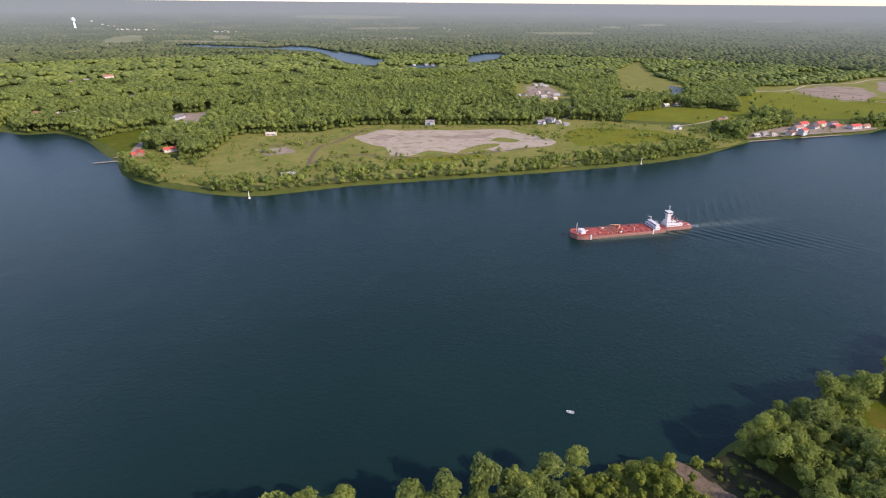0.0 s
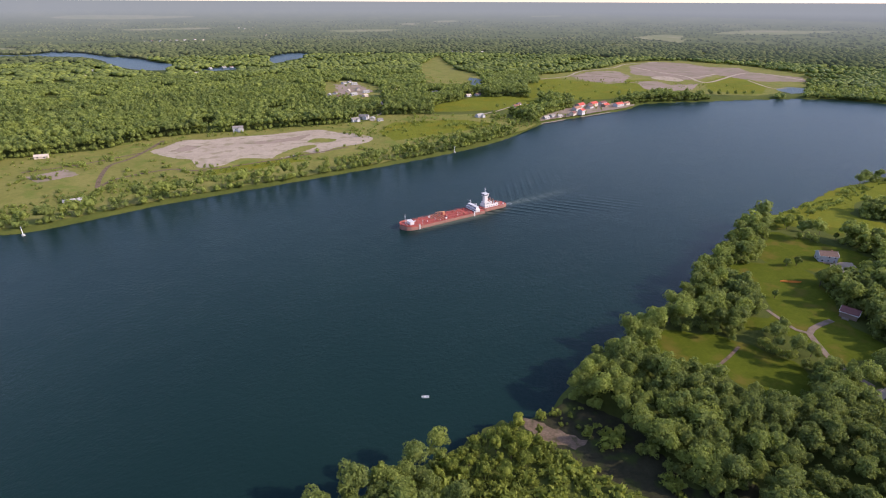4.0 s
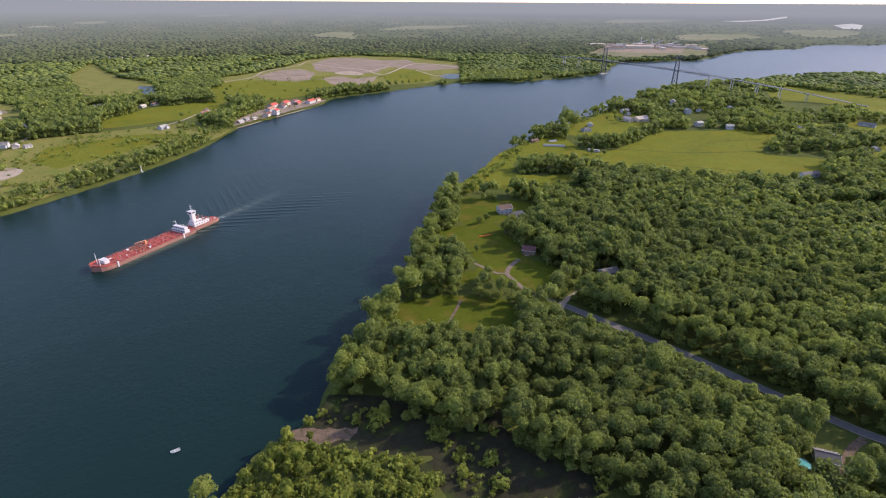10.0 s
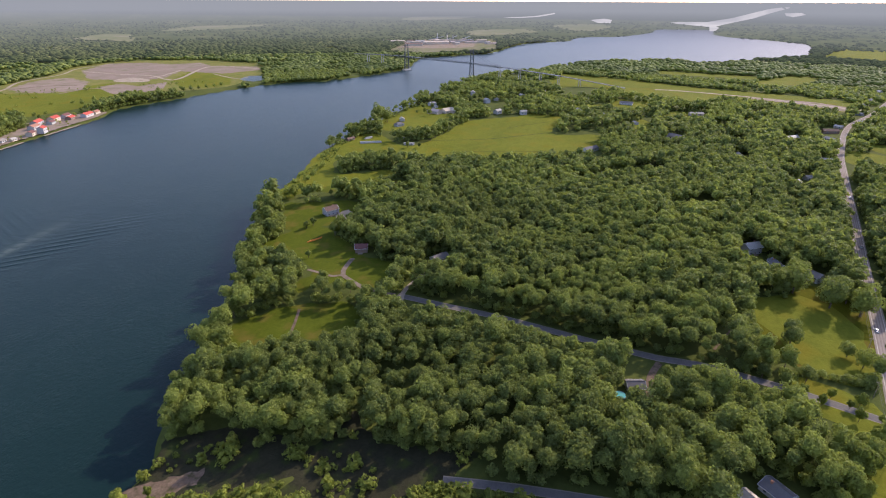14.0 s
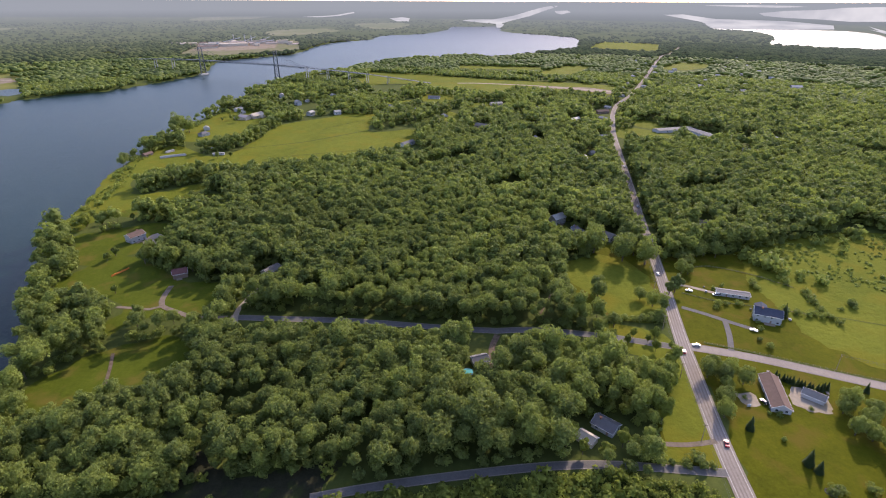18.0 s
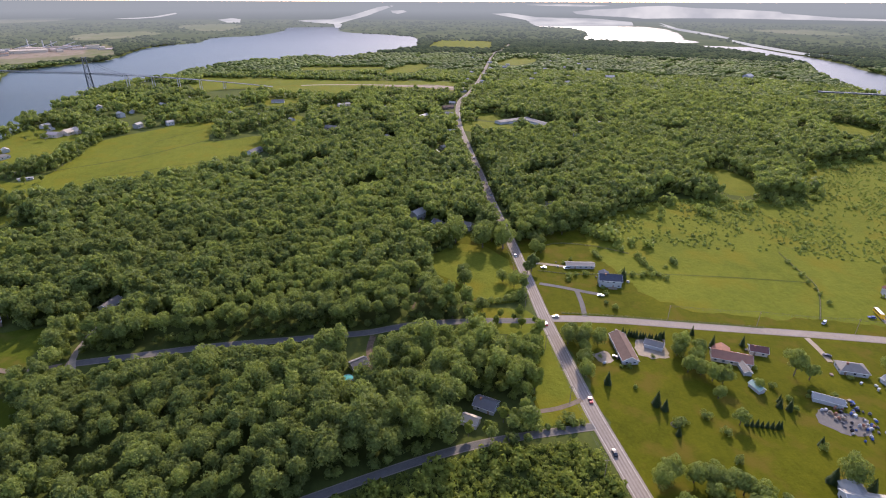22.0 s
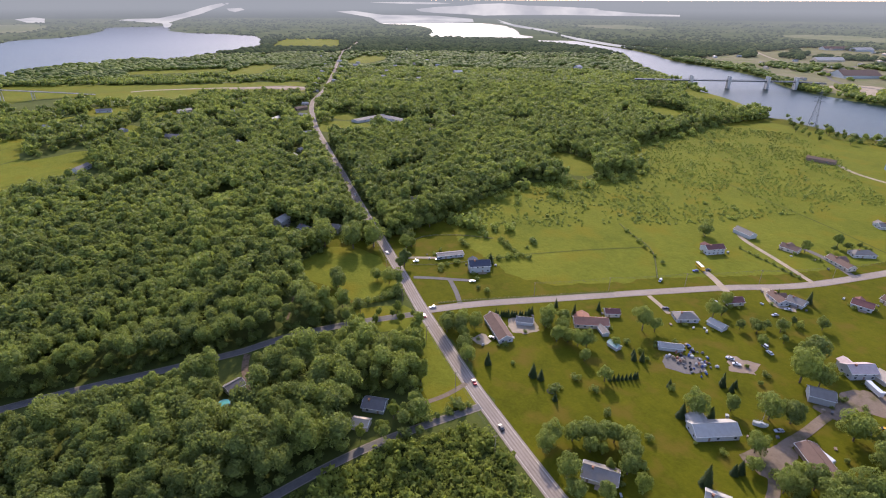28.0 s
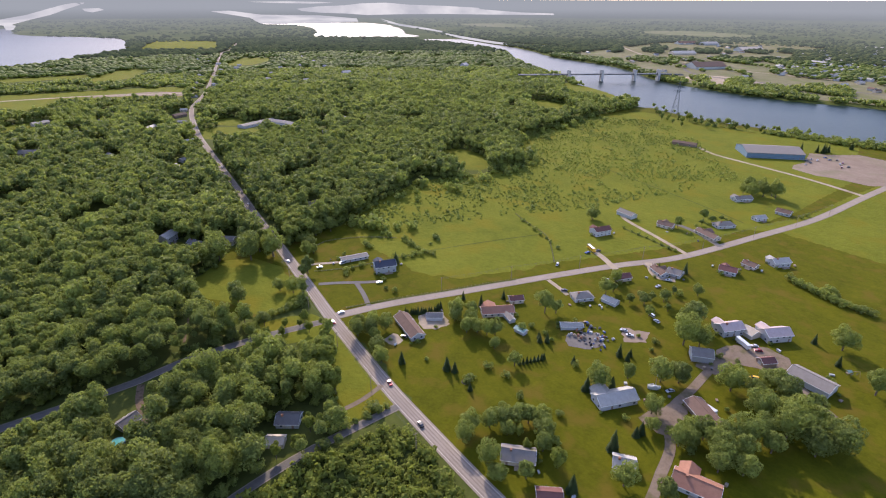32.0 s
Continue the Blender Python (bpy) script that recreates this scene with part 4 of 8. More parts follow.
        share("garage_door", BIG_DOOR_ME, th, pose(L / 2, 0, 1.1, 0, 0, 90))
    elif not near and math.hypot(x, y) < 1500:
        for side in (-1, 1):
            for px in (-L / 4, L / 4):
                w = share("window", FRAME_ME, th, pose(px, side * W / 2, H * 0.55, 0, 0, 0 if side < 0 else 180))
                w.scale = (1.4, 1, 1.2)
                share("pane", PANE_ME, w)
    return th


house(309, -203, 71, 20.2, 6.2, 2.8, 'grey', 'white', kind='trailer')
house(279, -209, 65, 15.0, 9.7, 5.5, 'navy', 'grey', wing=True)
house(208, -172, -17, 26, 8.6, 3, 'brown', 'white')
house(206, -191, 46, 10, 6, 2.6, 'grey', 'white', kind='shed')
house(183, -224, 53, 20.2, 8.8, 3, 'rust', 'tan', wing=True)
house(184, -244, 55, 8.8, 6.2, 3, 'maroon', 'tan')
house(173, -224, -23, 9, 4, 2.5, 'grey', 'grey', kind='shed')
house(159, -218, -1, 7, 4, 2.5, 'green', 'white', kind='shed')
house(141, -244, 46, 13, 5, 2.6, 'silver', 'grey', kind='shed')
house(156, -279, 58, 13.2, 8.8, 3, 'grey', 'white', hip=True)
house(140, -288, -1, 10, 6, 2.6, 'silver', 'white', kind='shed')
house(151, -323, 63, 10.6, 7.0, 3, 'maroon', 'tan')
house(137, -351, -29, 13.2, 7.0, 3, 'brown', 'white', wing=True)
house(128, -357, 4, 9.7, 7.9, 3, 'grey', 'white')
house(103, -389, 14, 11.4, 7.9, 3.2, 'maroon', 'white', wing=True)
house(95, -411, -11, 9.7, 7.0, 2.6, 'brown', 'tan')
house(81, -430, 57, 13.2, 7.9, 4, 'silver', 'white', wing=True)
house(205, -384, 67, 15.0, 7.9, 5, 'maroon', 'white', wing=True)
house(211, -439, -12, 17, 8, 3.5, 'grey', 'grey', kind='shed')
house(174, -440, 4, 13.2, 7.9, 3, 'brown', 'tan', wing=True)
house(140, -445, -23, 20.2, 7.9, 3, 'brown', 'tan', wing=True)
house(139, -478, 54, 16.7, 8.8, 3, 'grey', 'white', hip=True)
house(123, -518, 59, 10.6, 7.0, 3, 'silver', 'white')
house(153, -562, 57, 18, 8, 3, 'grey', 'grey', wing=True)
house(112, -550, -2, 12, 8, 3, 'brown', 'grey')
house(194, -776, 36, 68, 45, 7, 'grey', 'blue', kind='arena')
house(290, -742, 8, 31, 9, 4, 'brown', 'brown', kind='barn')
house(89, -204, 61, 20.2, 9.7, 3.5, 'silver', 'white', wing=True)
house(65, -170, 29, 8.8, 7.9, 3, 'silver', 'white')
house(39, -181, 13, 17.6, 9.7, 3, 'rust', 'white', wing=True)
house(52, -224, -34, 23, 9, 3, 'brown', 'brown', kind='barn')
house(74, -271, 32, 11, 9, 4, 'grey', 'white', kind='shed')
house(73, -309, 59, 14, 9.0, 4.6, 'pink', 'white', wing=True)
house(63, -315, -22, 8, 8, 3, 'tan', 'tan', kind='shed')
house(52, -322, 54, 15, 9.4, 4.8, 'pink', 'white', wing=True)
house(47, -292, 53, 8, 6, 2.5, 'maroon', 'brown', kind='shed')
house(25, -290, -10, 20, 11, 4, 'grey', 'grey', kind='barn')
house(99, -141, 36, 14.1, 8.8, 3, 'grey', 'tan')
house(77, -133, 41, 9.7, 7.9, 3, 'maroon', 'tan')
house(441, -111, -53, 13, 10, 6, 'silver', 'white')
house(404, -146, 40, 11, 8, 4.5, 'grey', 'white')
house(417, -124, 20, 10, 7, 4, 'slate', 'grey')
house(179, -69, 46, 8, 5.6, 3, 'tan', 'tan', kind='shed')
house(187, -80, 46, 10.6, 7.9, 3, 'slate', 'grey')
house(237, -25, -71, 8.8, 7.0, 3, 'slate', 'white')
house(428, -241, 37, 11.4, 7.9, 4, 'slate', 'white', wing=True)
house(405, 247, -32, 12.5, 9, 5.4, 'brown', 'white')
house(341, 183, -65, 9.5, 8.2, 4, 'maroon', 'brown')
house(346, 119, -30, 13, 8, 3, 'grey', 'white', kind='shed')
house(672, 367, -18, 13, 6, 3, 'brown', 'brown')
house(785, 339, -30, 14, 9, 4, 'slate', 'grey', hip=True)
house(677, 278, -79, 14, 4, 2.6, 'silver', 'white', kind='trailer')
house(921, 302, -27, 24, 14, 5, 'tan', 'tan', wing=True)
house(905, 318, 63, 18, 11, 5, 'pink', 'tan')
house(978, 352, -27, 14, 9, 5, 'silver', 'white')
house(824, 350, 30, 10, 8, 4, 'silver', 'grey')
house(941, 214, -25, 13, 9, 6, 'silver', 'white')
house(1044, 260, 40, 12, 9, 7, 'silver', 'white')
house(1122, 311, 20, 13, 9, 8, 'silver', 'white')
house(948, 169, -60, 11, 8, 6, 'silver', 'white')
house(727, 36, -35, 24, 9, 4, 'slate', 'grey')
house(840, -78, 53, 24, 12, 4, 'grey', 'tan')
house(898, -239, -46, 24, 9, 3, 'silver', 'white')
house(653, -190, -33, 13, 8, 3, 'silver', 'white')
house(817, -373, -75, 63, 16, 4, 'grey', 'white', kind='school')
house(790, -406, 13, 56, 16, 4, 'slate', 'white', kind='school')
house(679, -209, -63, 10, 8, 3, 'silver', 'white')
house(964, -305, -72, 24, 10, 4, 'brown', 'brown')
house(1119, -2, 80, 24, 9, 4, 'slate', 'white')
house(1045, -122, -74, 24, 9, 4, 'tan', 'tan')
house(1177, -1219, -76, 24, 20, 5, 'silver', 'white')
house(1264, -849, 81, 24, 14, 5, 'silver', 'white')
house(1574, -682, 51, 13, 9, 4, 'silver', 'white')
house(-177, 587, 13, 17, 7, 3, 'silver', 'white', kind='trailer')
house(-451, 904, 74, 24, 12, 4, 'slate', 'grey')
house(375, 857, 17, 13, 9, 4, 'silver', 'white', wing=True)
house(473, 909, -2, 12, 12, 5, 'rust', 'white')
house(379, 1119, 28, 24, 14, 4, 'slate', 'white', wing=True)
house(-649, 911, -2, 17, 14, 5, 'tan', 'white')
house(-697, 917, -2, 12, 12, 5, 'rust', 'tan')
house(-867, 1422, 48, 24, 14, 5, 'rust', 'tan')
house(-625, 1093, -2, 13, 12, 4, 'silver', 'white')
house(2, 1245, -2, 14, 10, 4, 'silver', 'white', wing=True)
house(-22, 872, -2, 15, 9, 6, 'grey', 'white', wing=True)
house(-391, 668, -60, 17, 10, 4, 'red', 'brown', wing=True)
house(-362, 689, 40, 16, 9, 4, 'red', 'tan')
house(-189, 1268, -2, 15, 9, 5, 'red', 'white', wing=True)
house(162, 890, 20, 13, 9, 4, 'grey', 'white', wing=True)
house(181, 906, -30, 16, 10, 5, 'slate', 'white', wing=True)
house(192, 888, 70, 10, 8, 4, 'silver', 'tan')
house(203, 880, 10, 9, 7, 3, 'grey', 'white', kind='shed')

# the red-roofed works on the far quay
for hx, hy, rot, L, W, H, roof, wall in ((468, 790, 20, 11, 7, 3, "silver", "white"), (486, 801, 30, 12, 7, 3, "grey", "white"), (497, 795, 10, 8, 6, 3, "silver", "tan"), (528, 803, 35, 14, 9, 5, "maroon", "tan"),
                                        (546, 804, 30, 12, 9, 8, "red", "white"), (560, 840, 25, 18, 10, 5, "rust", "white"), (585, 868, 30, 22, 11, 5, "red", "white"), (596, 852, 30, 14, 8, 4, "maroon", "grey"),
                                        (613, 868, 25, 20, 11, 6, "red", "tan"), (634, 858, 25, 16, 9, 4, "red", "brown"), (640, 876, 25, 18, 9, 5, "maroon", "white"), (660, 853, 20, 22, 10, 5, "red", "white"), (684, 862, 20, 14, 8, 4, "rust", "tan")):
    house(hx * 1.022, hy * 1.022, rot, L, W, H, roof, wall)
# a hamlet on tan ground behind the wood
for hx, hy in path("224,1344 240,1356 246,1326 162,1170 178,1193 180,1145 211,1215 237,1232 246,1190 214,1166 233,1139"):
    house(hx, hy, int(hx * 11) % 90, 11 + hx % 4, 8, 3.4, ("grey", "brown", "silver", "tan")[int(hy) % 4], ("white", "tan")[int(hx) % 2])
# small pale houses dotted among the far woods, most of them in rows along unseen roads
BANK_DOTS = "770,2114 808,2142 822,2125 842,2124 874,2152 876,2106 908,2134 916,2088 924,2043 315,1192 332,1206 441,1072 466,1079 495,944 -281,1228 -400,1682 -406,1828 -378,1913 -126,1670 -96,1783 -58,1801 -36,1799 -257,787 -440,816 -643,1124 -872,1441 -887,1365 -909,1339 -655,921 -645,940"
INLAND_DOTS = "-2230,4010 -2200,3970 -2120,3960 -2080,3990 -2060,3940 -2020,3965 -2190,4040 -2300,4020 -1450,3820 -1500,3770 -1430,3770 -1400,3830 -1540,3830 -447,3120 -418,3179 -376,3145 -335,3203 -307,3201 -268,3198 -225,3259 -182,3192 2,4638 42,4506 99,4630 148,2729 170,2681 106,2732 152,3594 -3491,5676 -2907,4863 -2665,4535 -2613,4531 -2255,3993 -2163,3986 -1482,3803 -1511,3936 -1808,3959"
ROAD_DOTS = "1640,-720 1500,-780 1450,-900 1320,-760 1700,-900 770,-250 905,-290 930,-330 1010,-330 1065,-380 1100,-360 1150,-400 1180,-460 1260,-440 1290,-500 1340,-480 1420,-560 1480,-540 1560,-630 1640,-610 1720,-690 1810,-700 930,-20 985,30"
POINT_DOTS = "1020,80 905,330 960,340 1020,300 1080,250 1150,210 1210,170 760,-150 850,-160 940,-150 1000,-200 1090,-230 1150,-640 1220,-700 1300,-640 1400,-700 1520,-860 1600,-950 1750,-1000 1880,-960 2000,-1100 690,-420 760,-500 1900,-700 2000,-780"
for hx, hy in path(" ".join((BANK_DOTS, INLAND_DOTS, ROAD_DOTS, POINT_DOTS))):
    house(hx, hy, int(hx * 7) % 90, 10 + int(abs(hx)) % 6, 7.5, 3.2, ("silver", "grey", "tan", "silver", "brown")[int(abs(hy)) % 5], ("white", "grey", "tan")[int(abs(hx)) % 3])

# ---- trees ----
def leafy(r, squash, seed, n_lobe=12, n_leaf=500, leaf=0.55, tilt=0.5, core=2, fill=0.6):
    """A crown of rounded boughs, each clad in small ragged leaf sprays round a dark middle: (vertices, [triangles]). Its middle is at 0."""
    g = np.random.default_rng(seed)
    k = np.arange(n_lobe) + 0.5
    up = 1.0 - 1.45 * k / n_lobe
    turn = k * 2.39996 + g.uniform(0, 6.28)
    flat = np.sqrt(np.maximum(0, 1 - up ** 2))
    way = np.stack([np.cos(turn) * flat, np.sin(turn) * flat, up], 1) + g.normal(scale=0.13, size=(n_lobe, 3))
    tall = np.array([1, 1, squash])
    cent = way * (r * g.uniform(0.42, 0.84, n_lobe))[:, None] * tall
    size = r * g.uniform(0.24, 0.44, n_lobe) * (1.3 if n_lobe < 8 else 1.0)
    P, D = [], []
    while sum(len(p) for p in P) < n_leaf:
        m = n_leaf
        pick = g.choice(n_lobe, m, p=size ** 2 / (size ** 2).sum())
        d = g.normal(size=(m, 3))
        d[:, 2] += 0.3
        d /= np.linalg.norm(d, axis=1)[:, None]
        p = cent[pick] + d * (size[pick] * g.uniform(0.8, 1.1, m))[:, None]
        deep = (np.linalg.norm(p[:, None] - cent[None], axis=2) / size[None]).min(1)
        ok = (deep > 0.74) & (np.linalg.norm(p / tall, axis=1) > r * 0.5) & (p[:, 2] > -r * squash * 0.75)
        P.append(p[ok])
        D.append(d[ok])
    pos, d = np.concatenate(P)[:n_leaf], np.concatenate(D)[:n_leaf]
    nrm = d + 0.35 * pos / r + g.normal(scale=tilt, size=(n_leaf, 3))
    nrm /= np.linalg.norm(nrm, axis=1)[:, None]
    h = np.cross(nrm, g.normal(size=(n_leaf, 3)))
    h /= np.linalg.norm(h, axis=1)[:, None]
    w = np.cross(nrm, h)
    s = leaf * g.uniform(0.6, 1.35, n_leaf)
    v = []
    for c in range(3):
        a = 2.094 * c + g.uniform(-0.45, 0.45, n_leaf)
        v.append(pos + h * (np.cos(a) * s)[:, None] + w * (np.sin(a) * s)[:, None])
    v = np.stack(v, 1).reshape(-1, 3)
    bm = bmesh.new()
    bmesh.ops.create_icosphere(bm, subdivisions=core, radius=r * fill)
    cv = np.array([t.co[:] for t in bm.verts]) * tall * g.uniform(0.8, 1.2, (len(bm.verts), 1))
    cf = np.array([[t.index for t in q.verts] for q in bm.faces])
    bm.free()
    return np.vstack([v, cv]), [np.vstack([np.arange(n_leaf * 3).reshape(-1, 3), cf + n_leaf * 3])]


def clump(r, seed, sub=1, high=1.0):
    """One far crown: an uneven faceted mound."""
    g = np.random.default_rng(seed)
    bm = bmesh.new()
    bmesh.ops.create_icosphere(bm, subdivisions=sub, radius=r)
    v = np.array([t.co[:] for t in bm.verts])
    f = np.array([[t.index for t in p.verts] for p in bm.faces])
    bm.free()
    v *= g.uniform(0.8, 1.16, len(v))[:, None]
    v[:, 2] *= high
    keep = (v[f].mean(1)[:, 2] > -r * 0.55)
    return v, [f[keep]]


def scatter(name, temps, xs, ys, zs, sc, label, mat="leaf", tone=0.0):
    """Joins many crowns, turned and scaled, into one woodland mesh."""
    V, F3, F4, T3, T4, base = [], [], [], [], [], 0
    which = rng.integers(0, len(temps), len(xs))
    ang = rng.uniform(0, 2 * np.pi, len(xs))
    calm = np.where((np.hypot(xs, ys) > 700) & (ys > 450), 0.6, 1.0)      # the far bank's woods are more even
    tint = np.clip(0.5 + tone + calm * (rng.normal(0, 0.27, len(xs)) + 0.6 * patchy(xs * 0.6 + 40, ys * 0.6) - 0.3 * (patchy(xs * 0.9 - 300, ys * 0.9 + 90) > 0.35)), 0, 1)
    for k, (v, fs) in enumerate(temps):
        m = np.where(which == k)[0]
        if not len(m):
            continue
        c, s = np.cos(ang[m]), np.sin(ang[m])
        q = np.empty((len(m), len(v), 3))
        q[..., 0] = (v[:, 0] * c[:, None] - v[:, 1] * s[:, None]) * sc[m, None] + xs[m, None]
        q[..., 1] = (v[:, 0] * s[:, None] + v[:, 1] * c[:, None]) * sc[m, None] + ys[m, None]
        q[..., 2] = v[:, 2] * sc[m, None] + zs[m, None]
        V.append(q.reshape(-1, 3))
        off = base + np.arange(len(m)) * len(v)
        for f in fs:
            g = (f[None] + off[:, None, None]).reshape(-1, f.shape[1])
            (F4 if f.shape[1] == 4 else F3).append(g)
            (T4 if f.shape[1] == 4 else T3).append(np.repeat(tint[m], len(f)))
        base += len(m) * len(v)
    faces = [np.concatenate(l) for l in (F4, F3) if l]
    tints = np.concatenate([np.concatenate(l) for l in (T4, T3) if l])
    me = mesh_np(name, np.concatenate(V), faces, M[mat], tints)
    me.polygons.foreach_set("use_smooth", np.ones(len(me.polygons), bool))
    return tagged(new(name, me), label, "trees" if "wood" in name else "bushes", kind="stuff")


def fringe(x, y, cell=15.0):
    """Which trees stand at the edge of a wood, beside an empty square of ground."""
    i, j = ((x - x.min()) / cell).astype(int) + 1, ((y - y.min()) / cell).astype(int) + 1
    full = np.zeros((i.max() + 2, j.max() + 2), bool)
    full[i, j] = True
    open_side = np.zeros(len(x), bool)
    for a in (-1, 0, 1):
        for b in (-1, 0, 1):
            open_side |= ~full[i + a, j + b]
    return open_side


def skirt(x, y, temps, label):
    """Low leafy growth at the foot of the outer trees."""
    e = fringe(x, y)
    x, y = x[e] + rng.uniform(-2, 2, e.sum()), y[e] + rng.uniform(-2, 2, e.sum())
    s = rng.uniform(0.6, 0.95, len(x))
    scatter("woodland_edge", temps, x, y, 3.0 * s + 0.6, s, label, tone=0.1)


def allowed(x, y, margin=5.0):
    ok = np.ones(len(x), bool)
    for poly in WATERS:
        ok &= ~inside(x, y, poly) & (away(x, y, poly, True) > margin + 1)
    for nm, poly in CLEAR.items():
        hit = inside(x, y, poly)
        if nm in ("town", "hamlet"):
            hit &= (patchy(x * 0.45, y * 0.45) < 0.22) & (away(x, y, north_far) > 45) & ~(inside(x, y, ESTATE) & (rng.random(len(x)) < 0.75)) if nm == "town" else rng.random(len(x)) < 0.8
        ok &= ~hit
    # keep low ground in front of the clearings, as far as it lies open to the lookout
    for poly in [p for nm, p in CLEAR.items() if nm not in ("village_lawns", "town", "far_bank")] + PONDS + GLADES:
        rm = math.hypot(*np.mean(poly, axis=0))
        for t in np.linspace(0.25, 1, max(2, int(rm / 400))):
            k = 1 - t * (0.055 if rm > 500 else 22 / rm)
            ok &= ~inside(x, y, [(px * k, py * k) for px, py in poly])
    for t in (0.985, 0.97, 0.955):
        line = [(px * t, py * t) for px, py in ROADS["main"][0]]
        ok &= (away(x, y, line) > 6) | (np.hypot(x, y) < 420)
    for poly in CLEAR_WATER + [BRUSH, GLADE] + GLADES:
        ok &= ~inside(x, y, poly)
    for nm, (line, w) in ROADS.items():
        ok &= away(x, y, line) > w / 2 + (margin if nm in ("main", "cross") else 1.2 if nm == "lane" else 2.6)
        if nm == "shore":
            for k in (0.98, 0.965, 0.95, 0.935, 0.92):
                ok &= away(x, y, [(px * k, py * k) for px, py in line]) > w / 2 + 1.2
    for c, w, line in DRIVES:
        ok &= away(x, y, path(line)) > w / 2 + 4
    r = np.hypot(x, y)
    open_land = np.where(r < 520, -0.85, np.where(r < 1250, -0.58, np.where(y > 450, -0.3, -0.42)))
    # looser, parkland-like woods on the point and along the far road
    loose = inside(x, y, path("560,420 1280,430 1500,300 1400,60 1000,-60 640,10"))
    open_land = np.where(loose, -0.06, open_land)
    ok &= patchy(x, y) > open_land + rng.normal(0, 0.06, len(x))
    ok &= ~((away(x, y, north_near) < 48) & (x < 480))
    strip = inside(x, y, path("209,202 222,226 290,262 364,301 420,310 356,255 314,221 289,185 231,210"))
    ok &= ~(strip & (rng.random(len(x)) < 0.45))
    ok &= ~(loose & (rng.random(len(x)) < 0.3))
    for hx, hy, L, H in HOUSES:
        r = math.hypot(hx, hy)
        ux, uy = hx / r, hy / r
        back = min(30, 10 + r * 0.03)
        if r > 700:
            back *= 1.5
        ok &= away(x, y, [(hx, hy), (hx - ux * back, hy - uy * back)]) > L * 0.55 + 3
    return ok


def patchy(x, y):
    """Uneven value about -1 to 1 that changes over some tens of metres."""
    u = x + 22 * np.sin(y / 61.0 + 1) + 9 * np.sin(y / 17.0)
    v = y + 25 * np.sin(x / 53.0 + 2) + 8 * np.cos(x / 21.0)
    return 0.4 * np.sin(u / 37.0) * np.cos(v / 29.0) + 0.3 * np.sin(u / 13.0 + v / 17.0) + 0.3 * np.cos(u / 71.0 - v / 43.0 + 1)


def grid(r0, r1, step, a0=-46, a1=176):
    n = int(r1 / step) + 1
    gx, gy = np.meshgrid(np.arange(-n, n + 1) * step, np.arange(-n, n + 1) * step)
    x = gx.ravel() + rng.uniform(-0.42, 0.42, gx.size) * step
    y = gy.ravel() + rng.uniform(-0.42, 0.42, gx.size) * step
    r = np.hypot(x, y)
    a = np.degrees(np.arctan2(x, y)) % 360
    a = np.where(a > 270, a - 360, a)
    m = (r >= r0) & (r < r1) & (a > a0) & (a < a1)
    return x[m], y[m]


ESTATE = path("477,-1710 567,-2116 587,-2490 566,-2889 444,-3162 224,-1759 301,-1679 398,-1680")
BRUSH = path("60,-108 150,-118 159,-80 159,-20 148,50 136,92 126,120 60,128 0,120 -40,0 0,-100")
GLADE = path("98,172 117,181 128,177 139,158 139,134 145,118 148,101 154,94 172,104 157,86 159,66 166,46 166,24 150,50 140,60 126,72 108,90 60,128 40,150 70,165")
BANK_BRUSH = path("92,172 101,160 107,148 115,132 121,124 135,107 122,112 121,99 110,96 60,120 40,150 60,160 78,168")
SAND = path("100,172 108,167 117,154 127,143 119,143 112,147 103,155 100,163")
GLADES = [path(p) for p in ("420,330 470,335 600,372 640,360 560,330 520,300 560,250 540,240 480,290 450,300", "361,-103 373,-131 361,-150 330,-155 304,-151 277,-141 284,-114 312,-106 336,-94",
                            "232,-133 262,-138 275,-100 250,-108", "1100,30 1180,10 1150,-60 1080,-20", "1010,-60 1080,-90 1060,-150 1000,-130", "880,180 960,160 940,110 880,140",
                            "850,-330 900,-330 890,-370 830,-360", "520,-1000 640,-1100 760,-1140 700,-1040", "1750,-80 1700,-330 1640,-330 1680,-80",
                            "633,1177 754,1273 802,1209 879,1071 848,1010 758,959 639,961 614,1036 560,1010", "316,932 335,987 460,1056 551,1025 550,929 487,905 417,909", "844,-297 816,-344 748,-364 752,-309 774,-275", "498,-469 489,-502 443,-499 403,-466 420,-439", "674,-880 644,-899 582,-889 548,-808 602,-821", "1070,111 1107,21 1053,51", "974,-25 942,-47 871,-46 892,-21",
                            "236,-135 233,-142 178,-130 162,-125 169,-100 179,-103 205,-117", "438,-101 432,-118 413,-115 417,-97", "747,350 766,307 800,290 851,283 890,275 960,298 985,350 965,378 870,380 800,380", "1560,-300 1750,-420 1700,-480 1540,-380", "1700,-700 1850,-830 1780,-900 1640,-760")]
for p in GLADES:
    sheet("glade", p, M["meadow"], 0.06, "small grassy clearing between the trees", "field", wobble=2)


def mesh_of(name, vf, mat):
    return mesh_np(name, vf[0], vf[1], mat)


